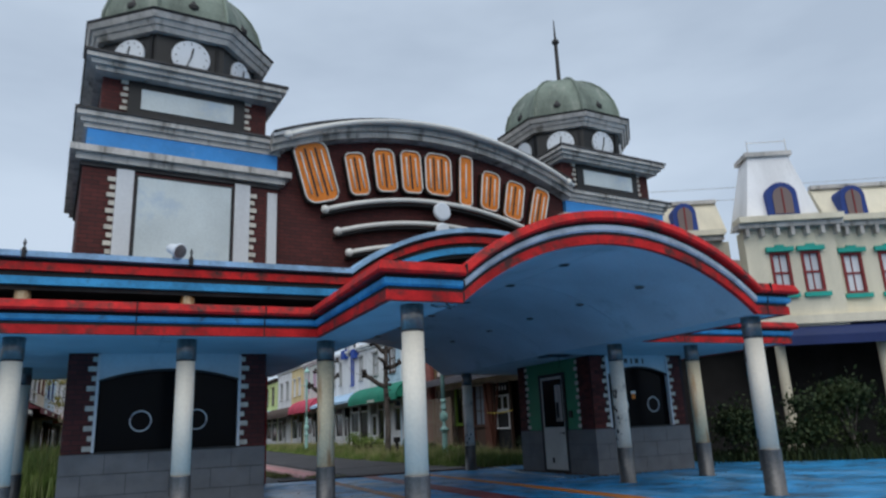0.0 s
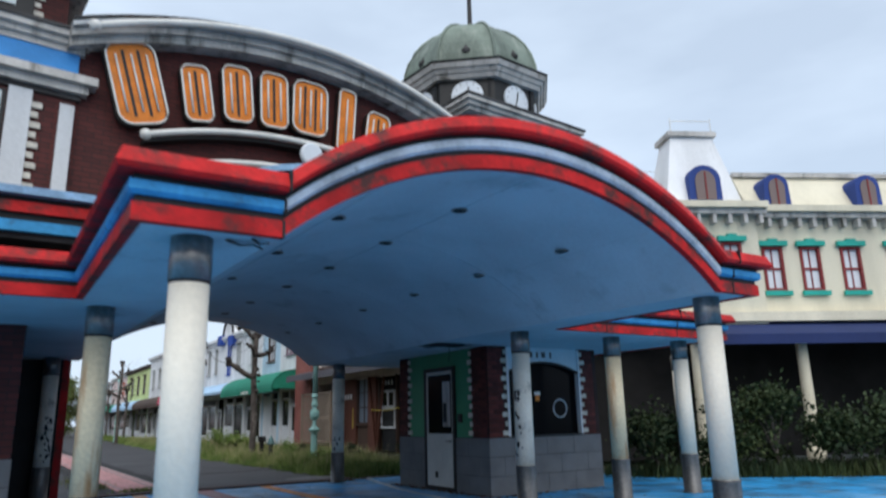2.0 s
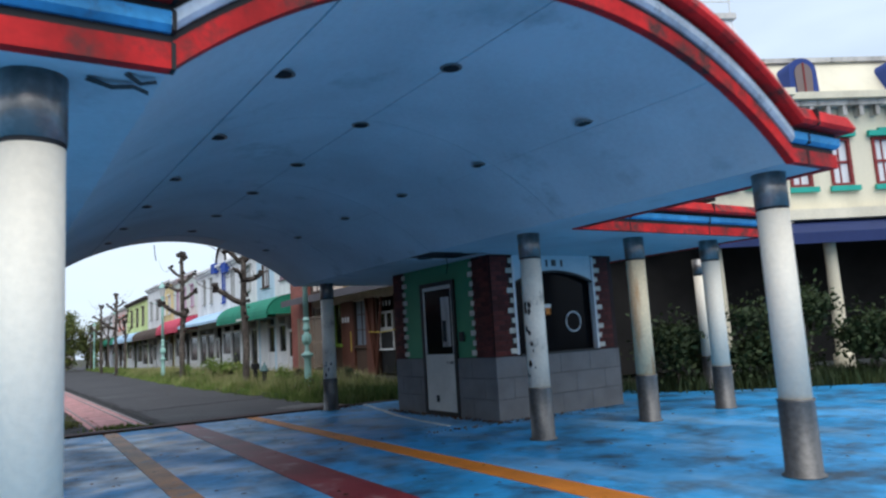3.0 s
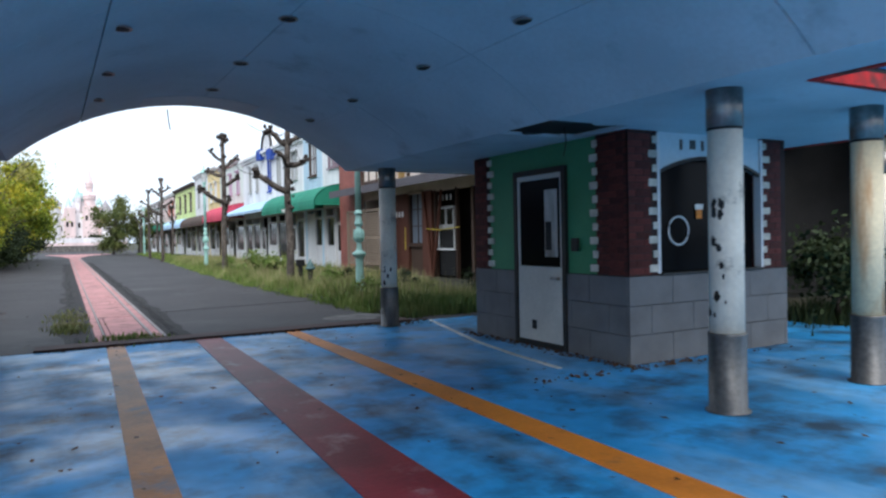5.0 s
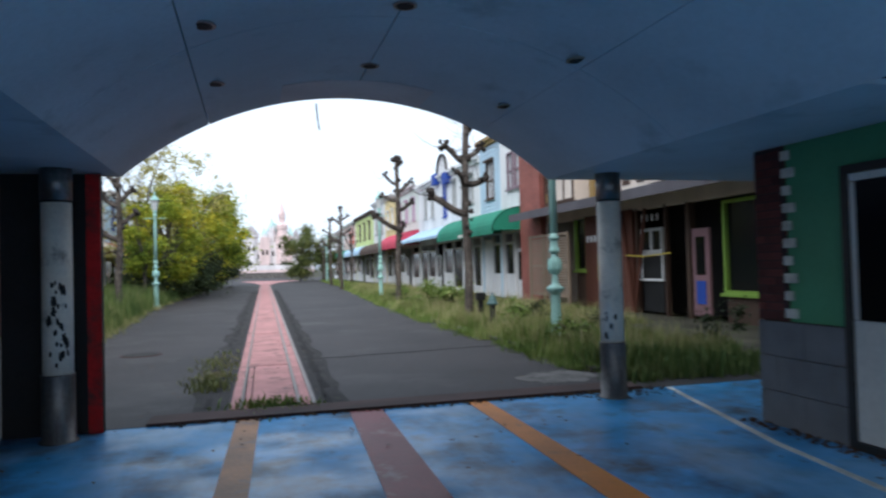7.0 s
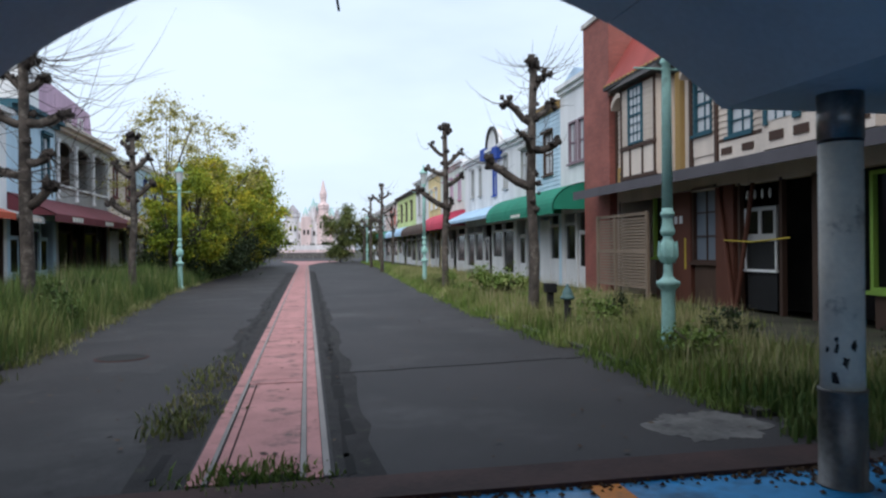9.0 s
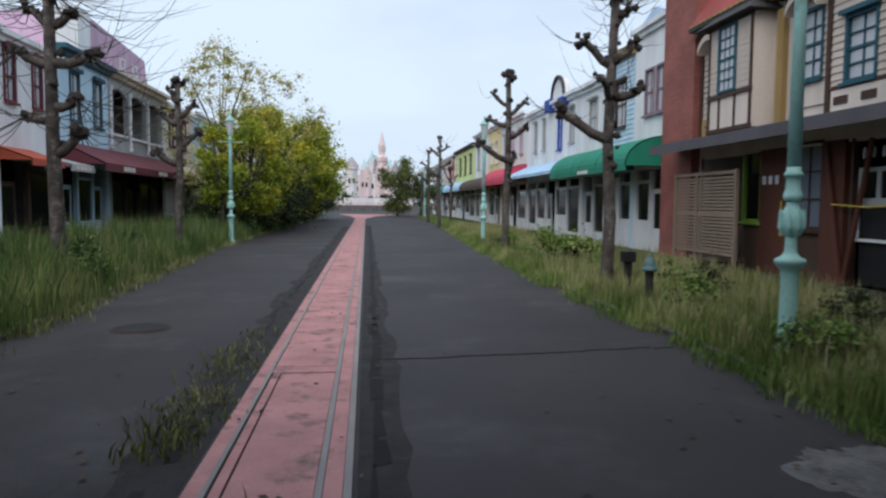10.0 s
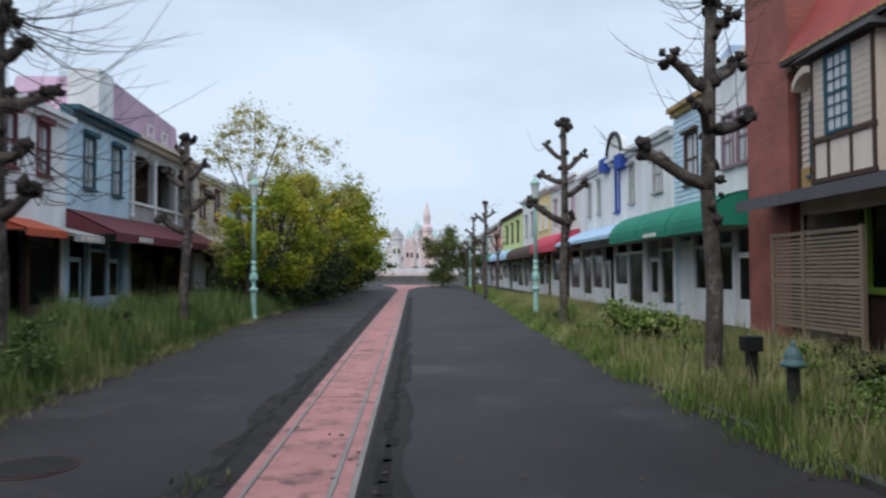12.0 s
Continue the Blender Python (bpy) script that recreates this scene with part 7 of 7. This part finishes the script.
leafy_tree(8.9, 95, clumps_for(9, 26, 2.5, 0.9, 7.0, 0.7, 1.3), 16000, 0.11, M_OLIVE, "olive green rounded tree at the street's end", 2.4)
leafy_tree(11.8, 97, clumps_for(10, 16, 2.4, 0.8, 5.0, 0.8, 1.3), 8000, 0.12, M_OLIVE, "olive green tree at the street's end", 2.4)
leafy_tree(-4, 100, clumps_for(12, 16, 3.2, 1.2, 5.2, 1.2, 1.8), 7000, 0.18, M_LEAFDK, "dark green tree at the street's end", 2.4)
for k in range(7):
    leafy_tree(-9 + k * 3.6, 141 + (k % 2), clumps_for(40 + k, 9, 1.8, 1.0, 2.7, 0.8, 1.1), 2000, 0.17, M_LEAFDK, "dark low hedge behind the white wall", 0.8, 0.06, "hedge_shrub")
# broad-leaved weeds among the tall grass
for i in range(26):
    s_ = random.Random(700 + i)
    yy = 19.5 + i * 1.05
    xx = float(np.interp(yy, kl_y, kl_x)) - s_.uniform(0.35, 2.6)
    leafy_tree(xx, yy, clumps_for(300 + i, 6, 0.45, 0.15, s_.uniform(0.5, 0.95), 0.18, 0.32), 1100, 0.03, M_WEEDG if i % 3 else M_LEAFDK, "leafy green weed clump in the verge", 0.3, 0.012, "weed_clump")
for i in range(14):
    s_ = random.Random(800 + i)
    yy = 19.2 + i * 1.5
    xx = float(np.interp(yy, kr_y, kr_x)) + s_.uniform(0.4, 3.6)
    leafy_tree(xx, yy, clumps_for(400 + i, 6, 0.4, 0.12, s_.uniform(0.35, 0.7), 0.16, 0.28), 1000, 0.028, M_GRASS if i % 2 else M_LEAFDK, "leafy green weed clump in the verge", 0.25, 0.012, "weed_clump")
# dark undergrowth below the bushes
for i, (x, y) in enumerate(((-0.6, 46.5), (0.0, 51), (0.2, 56.5), (0.4, 63), (0.7, 73))):
    leafy_tree(x, y, clumps_for(20 + i, 14, 1.9, 0.4, 2.3, 0.6, 1.0), 9000, 0.075, M_LEAFDK, "dark green undergrowth shrub below the trees", 0.6, 0.05, "shrub")
# shrubs on the verges and beside the forecourt
leafy_tree(10.2, 31.5, clumps_for(30, 8, 0.8, 0.3, 0.75, 0.25, 0.4), 3500, 0.05, M_GRASS, "low green shrub in the tall grass", 0.3, 0.03, "shrub")
for i in range(9):
    leafy_tree(14.1 + i * 0.95, 13.2 - i * 0.78, clumps_for(50 + i, 9, 0.75, 0.3, 1.05 + 0.25 * ((i * 7) % 3), 0.35, 0.6), 3600, 0.055, M_LEAFDK, "dark overgrown shrub at the forecourt edge", 0.5, 0.04, "shrub")


# ---------------------------------------------------------------- pollarded plane trees
def knob(t, p, r, seed):
    """One knotty fist or burr on a pruned limb."""
    m = bmesh.new()
    bmesh.ops.create_icosphere(m, subdivisions=2, radius=1.0)
    off = Vector((seed * 20, seed * 57, seed * 91))
    for v in m.verts:
        v.co = Vector(p) + v.co * r * (0.85 + 0.8 * noise.noise(v.co * 1.6 + off) + 0.35 * noise.noise(v.co * 4 + off))
    part("knot", m, M_KNOB, t, "dark knotty pruned burr", True)


def pollard(x, y, height, limbs, twigs, seed, label, r=0.112):
    """A pollarded street tree: straight trunk, short crooked limbs ending in fists, and thin twigs where they grow."""
    t = thing("plane_tree", pose(x, y, 0), label, "tree", "pollarded street trees")
    q = random.Random(seed)
    bm = bmesh.new()
    zs = [-0.1, 0.15, height * 0.25, height * 0.5, height * 0.75, height]
    path = [(q.uniform(-0.04, 0.04), q.uniform(-0.04, 0.04), z) for z in zs]
    tube(bm, path, [r * 1.3, r * 1.08, r, r * 0.9, r * 0.78, r * 0.7], 12)
    tips = []
    for (z, dx, dy, dz, lr) in limbs:
        p0, p3 = Vector((0, 0, z)), Vector((dx, dy, z + dz))
        p1, p2 = p0.lerp(p3, 0.35) + Vector((0, 0, -0.06 if dz > 0 else 0.05)), p0.lerp(p3, 0.7) + Vector((q.uniform(-0.05, 0.05), q.uniform(-0.05, 0.05), -0.04))
        tube(bm, [p0, p1, p2, p3], [lr, lr * 0.9, lr * 0.85, lr * 0.8], 8)
        for k in range(4):
            knob(t, p3 + Vector((q.uniform(-0.1, 0.1), q.uniform(-0.1, 0.1), q.uniform(-0.08, 0.1))), lr * q.uniform(0.7, 1.1), q.random())
        knob(t, p2 + Vector((0, 0, 0.04)), lr * 0.95, q.random())
        tips.append(p3)
    for k in range(16):
        a, z = q.uniform(0, 6.28), q.uniform(height * 0.4, height)
        knob(t, (0.12 * math.cos(a), 0.12 * math.sin(a), z), q.uniform(0.04, 0.09), q.random())
    for k in range(6):
        knob(t, (q.uniform(-0.16, 0.16), q.uniform(-0.16, 0.16), height + q.uniform(-0.1, 0.15)), q.uniform(0.08, 0.125), q.random())
    part("trunk", bm, M_BARK, t, "", True)
    if twigs:
        tw = bmesh.new()
        for k in range(twigs):
            p = (tips + [Vector((0, 0, height))] * 4)[k % (len(tips) + 4)]
            a, ln = q.uniform(0, 6.28), q.uniform(0.35, 1.0) * (2.7 if twigs > 60 else 1.3)
            out = Vector((math.cos(a), math.sin(a), 0))
            rise = q.uniform(-0.15, 0.75)
            side = Vector((-out.y, out.x, 0)) * q.uniform(-0.35, 0.35)
            sag = q.uniform(0.0, 0.34)
            pts = [p + out * ln * f + side * ln * f * f + Vector((0, 0, ln * (rise * f * f - sag * math.sin(math.pi * f)) + 0.02 * q.uniform(-1, 1))) for f in (0, 0.2, 0.42, 0.65, 0.85, 1)]
            tube(tw, pts, [0.0095, 0.008, 0.0065, 0.005, 0.0038, 0.0018], 4)
            if q.random() < 0.6:
                s = pts[3]
                o2 = Vector((math.cos(a + 0.7), math.sin(a + 0.7), 0.4))
                tube(tw, [s, s + o2 * ln * 0.2, s + o2 * ln * 0.4], [0.004, 0.003, 0.0015], 4)
        tagged(part("twig_spray", tw, M_BARK, t), kind="stuff")
    return t


PT = "pollarded plane tree with knotty fists on short limbs"
pollard(9.80, 26.97, 5.35, [(2.75, -0.95, 0.1, 0.55, 0.10), (3.55, 0.5, -0.1, 0.15, 0.09), (4.1, -0.55, 0.0, 0.45, 0.085), (4.25, 0.45, 0.2, 0.3, 0.08), (3.5, -0.35, -0.4, 0.35, 0.07), (4.9, 0.3, 0, 0.25, 0.08)], 56, 3, PT)
pollard(9.69, 35.86, 5.5, [(2.9, -0.85, 0.0, 0.55, 0.10), (3.6, 0.6, 0.0, 0.35, 0.085), (4.0, -0.55, 0.2, 0.2, 0.08), (4.3, 0.55, 0.1, 0.45, 0.08), (4.6, -0.45, 0, 0.35, 0.07), (2.6, 0.3, 0.3, 0.5, 0.08)], 6, 4, PT)
pollard(9.9, 58, 5.6, [(3.2, -0.8, 0, 0.5, 0.1), (3.8, 0.6, 0, 0.3, 0.09), (4.5, -0.5, 0, 0.4, 0.08), (4.8, 0.5, 0, 0.3, 0.08)], 10, 5, PT)
pollard(10.3, 70, 5.6, [(3.2, -0.7, 0, 0.6, 0.1), (3.8, 0.7, 0, 0.4, 0.09), (4.5, -0.6, 0, 0.3, 0.08)], 14, 6, PT)
pollard(-0.08, 27.4, 5.2, [(2.35, 0.45, 0.0, 0.45, 0.10), (3.0, -0.5, 0.1, 0.05, 0.09), (3.2, 0.45, -0.2, 0.1, 0.09), (3.9, -0.55, 0.0, 0.25, 0.09), (3.95, 0.6, 0.1, 0.15, 0.10), (4.6, 0.4, 0.0, 0.25, 0.09), (4.6, -0.4, 0.1, 0.3, 0.08), (5.0, 0.2, -0.3, 0.2, 0.08)], 130, 7, "pollarded plane tree with long thin drooping twigs", 0.125)
pollard(0.06, 34.9, 4.85, [(2.6, -0.6, 0.0, 0.35, 0.10), (3.1, 0.5, 0.1, 0.4, 0.09), (3.7, -0.5, 0, 0.4, 0.09), (3.9, 0.45, 0, 0.4, 0.09), (4.3, -0.25, 0.2, 0.4, 0.08)], 6, 8, PT)
for i, (x, y, h) in enumerate(((11.6, 66, 7.5), (11.8, 78, 7.5), (10.9, 84, 7.0))):
    pollard(x, y, h * 0.55, [(h * 0.35, 0.5, 0.1, 1.0, 0.06), (h * 0.4, -0.5, 0.1, 1.1, 0.06), (h * 0.5, 0.2, -0.3, 1.3, 0.05)], 34, 60 + i, "bare grey tree with fine upright twigs", 0.10)


# ---------------------------------------------------------------- street lamps and hydrant
def street_lamp(x, y, label):
    l_ = thing("street_lamp", pose(x, y, 0), label, "street lamp", "verdigris street lamps")
    part("base", lathe(bmesh.new(), [(0.16, 0), (0.16, 0.1), (0.11, 0.14), (0.100, 0.2), (0.092, 0.80), (0.098, 0.84), (0.10, 0.88), (0.155, 0.93), (0.17, 0.96), (0.165, 0.985), (0.105, 1.01), (0.07, 1.05), (0.062, 1.12), (0.060, 1.20)], 20), M_LAMP, l_, "", True)
    part("vase", lathe(bmesh.new(), [(0.060, 1.20), (0.085, 1.22), (0.115, 1.27), (0.124, 1.33), (0.118, 1.39), (0.098, 1.45), (0.066, 1.50), (0.064, 1.535)], 20), M_LAMP, l_, "leaf-shaped bulging vase", True)
    for k in range(8):
        a = k * math.pi / 4
        leaf = tube(bmesh.new(), [(q * math.cos(a), q * math.sin(a), z) for q, z in ((0.085, 1.215), (0.122, 1.29), (0.124, 1.38), (0.130, 1.47))], [0.015, 0.026, 0.022, 0.004], 6)
        part("leaf", leaf, M_LAMP, l_)
    part("collar", lathe(bmesh.new(), [(0.066, 1.535), (0.092, 1.555), (0.104, 1.585), (0.100, 1.605), (0.080, 1.66), (0.074, 1.74), (0.078, 1.77), (0.100, 1.785), (0.100, 1.815), (0.078, 1.83), (0.076, 1.87)], 20), M_LAMP, l_, "", True)
    part("pole", lathe(bmesh.new(), [(0.076, 1.87), (0.066, 3.4), (0.06, 3.6), (0.085, 3.62), (0.085, 3.66), (0.06, 3.68), (0.06, 3.76), (0.10, 3.82), (0.11, 3.86)], 16), M_LAMP, l_, "", True)
    part("lantern_glass", lathe(bmesh.new(), [(0.10, 3.87), (0.17, 4.26)], 6), M_LAMPGLASS, l_, "milky lantern glass")
    part("lantern_cap", lathe(bmesh.new(), [(0.20, 4.265), (0.19, 4.30), (0.10, 4.40), (0.04, 4.46), (0.03, 4.50), (0.045, 4.54), (0.01, 4.6)], 12), M_LAMP, l_)
    bm = bmesh.new()
    tube(bm, [(-0.5, 0, 3.55), (0.5, 0, 3.55)], 0.012, 6)
    part("ladder_bar", bm, M_LAMP, l_)
    for ob in l_.children:
        ob.scale = (0.9, 0.9, 1.06)
    return l_


SL = "verdigris green cast-iron street lamp in tall grass"
for x, y in ((9.65, 21.17), (0.33, 41.0), (9.75, 40.5), (10.4, 62), (0.6, 66), (11.0, 82)):
    street_lamp(x, y, SL)
hyd = thing("garden_lantern", pose(9.70, 24.8, 0), "small verdigris garden lantern standing in grass", "lantern")
part("stem", lathe(bmesh.new(), [(0.065, 0), (0.065, 0.56)], 14), M_ROOFEDGE, hyd)
part("hood", lathe(bmesh.new(), [(0.075, 0.555), (0.128, 0.565), (0.132, 0.60), (0.098, 0.62), (0.094, 0.66), (0.085, 0.70), (0.052, 0.755), (0.03, 0.775), (0.032, 0.80), (0.012, 0.84)], 16), M_HOOD, hyd, "", True)
ubox = thing("utility_box", pose(9.72, 25.75, 0), "small black metal box on a post in the grass", "utility box")
part("post", B(-0.055, 0.055, -0.055, 0.055, 0, 0.62), M_BLACK, ubox)
part("case", B(-0.11, 0.11, -0.09, 0.09, 0.62, 0.80, bevel=0.015), M_BLACK, ubox)

# fallen leaves and debris
n = 2600
fx2 = np.concatenate([rng.normal(0.9, 0.35, n // 2), rng.uniform(-2, 12, n // 2)])
fy2 = np.concatenate([rng.uniform(24, 70, n // 2), rng.uniform(2, 30, n // 2)])
a = rng.uniform(0, 6.28, n)
s = rng.uniform(0.015, 0.04, n)
v = np.stack([np.stack([fx2 + np.cos(a + k * 1.57) * s * (1 if k % 2 else 0.6), fy2 + np.sin(a + k * 1.57) * s * (1 if k % 2 else 0.6), np.full(n, 0.016) + rng.uniform(0, 0.012, n)], 1) for k in range(4)], 1)
tagged(new("fallen_leaves", mesh_from("fallen_leaves", v.reshape(-1, 3).tolist(), np.arange(4 * n).reshape(-1, 4).tolist(), M_LITTER)), "scattered brown fallen leaves on the ground", "leaves", "", "stuff")

# overhead cables behind the hotel
for i, (z, dz) in enumerate(((8.6, 0.5), (8.3, 0.45))):
    cb = tube(bmesh.new(), [(12.5 + k * 3.2, 19.5 - k * 1.2 + i * 0.4, z + dz * k * 0.33 - 0.10 * math.sin(math.pi * k / 6)) for k in range(7)], 0.008, 5)
    solo("overhead_cable", cb, M_STEEL, "thin overhead cable strung behind the hotel roof", "cable")
# grit and dead leaves caught along the sill, the booth's foot and the columns
n = 900
gx = np.concatenate([rng.uniform(3.7, 9.2, 300), rng.normal(8.95, 0.05, 250), rng.normal(8.5, 0.3, 200), rng.normal(9.2, 0.8, 150)])
gy = np.concatenate([rng.normal(17.06, 0.05, 300), rng.uniform(12.2, 15.4, 250), rng.normal(17.0, 0.15, 200), rng.normal(12.15, 0.08, 150)])
gs_ = rng.uniform(0.008, 0.03, n)
a = rng.uniform(0, 6.28, n)
top = np.stack([gx, gy, gs_ * 0.8 + 0.006], 1)
ring = [np.stack([gx + np.cos(a + k * 2.094) * gs_, gy + np.sin(a + k * 2.094) * gs_, np.full(n, 0.006)], 1) for k in range(3)]
v = np.stack([*ring, top], 1).reshape(-1, 3)
i4 = np.arange(n)[:, None] * 4
f = np.concatenate([i4 + np.array(t) for t in ((0, 1, 3), (1, 2, 3), (2, 0, 3))])
tagged(new("grit", mesh_from("grit", v.tolist(), f.tolist(), M_LITTER)), "brown grit and leaf litter along the gateway sill", "debris", "", "stuff")

# single bricks on the piers of the ticket booth
def brick_mesh(w):
    me = bpy.data.meshes.new("brick")
    bm = B(-w / 2, w / 2, -0.004, 0.012, 0.0, 0.064)
    bm.to_mesh(me)
    bm.free()
    me.materials.append(M_BRICKP)
    return me


FULL, HALF = brick_mesh(0.205), brick_mesh(0.098)


def brick_face(parent, x, y, turn, w, z0, z1):
    """Running-bond bricks on a pier face from x, y along the turned axis."""
    m = pose(x, y, 0, 0, 0, turn)
    part("mortar_bed", B(*((x, x + w, y - 0.001, y + 0.02) if turn == 0 else (x - 0.001, x + 0.02, y - w, y)), z0, z1), M_MORTAR, parent)
    row, z = 0, z0 + 0.006
    while z + 0.064 < z1:
        u = 0.0
        first = row % 2 == 1
        while u < w - 0.05:
            bw = 0.098 if first or w - u < 0.2 else 0.205
            first = False
            if u + bw <= w + 0.01:
                ob = new("brick", FULL if bw > 0.15 else HALF)
                ob.matrix_world = m @ pose(u + bw / 2 + 0.003, -0.002, z)
                ob.parent = parent
            u += bw + 0.008
        z += 0.0735
        row += 1


brick_face(booth_r, 9.05, 12.283, 0, 0.40, 0.93, ZB - 0.01)
brick_face(booth_r, 11.16, 12.283, 0, 0.40, 0.93, ZB - 0.01)
brick_face(booth_r, 9.053, 12.77, -90, 0.485, 0.93, ZB - 0.01)
brick_face(booth_r, 9.053, 15.28, -90, 0.35, 0.93, ZB - 0.01)
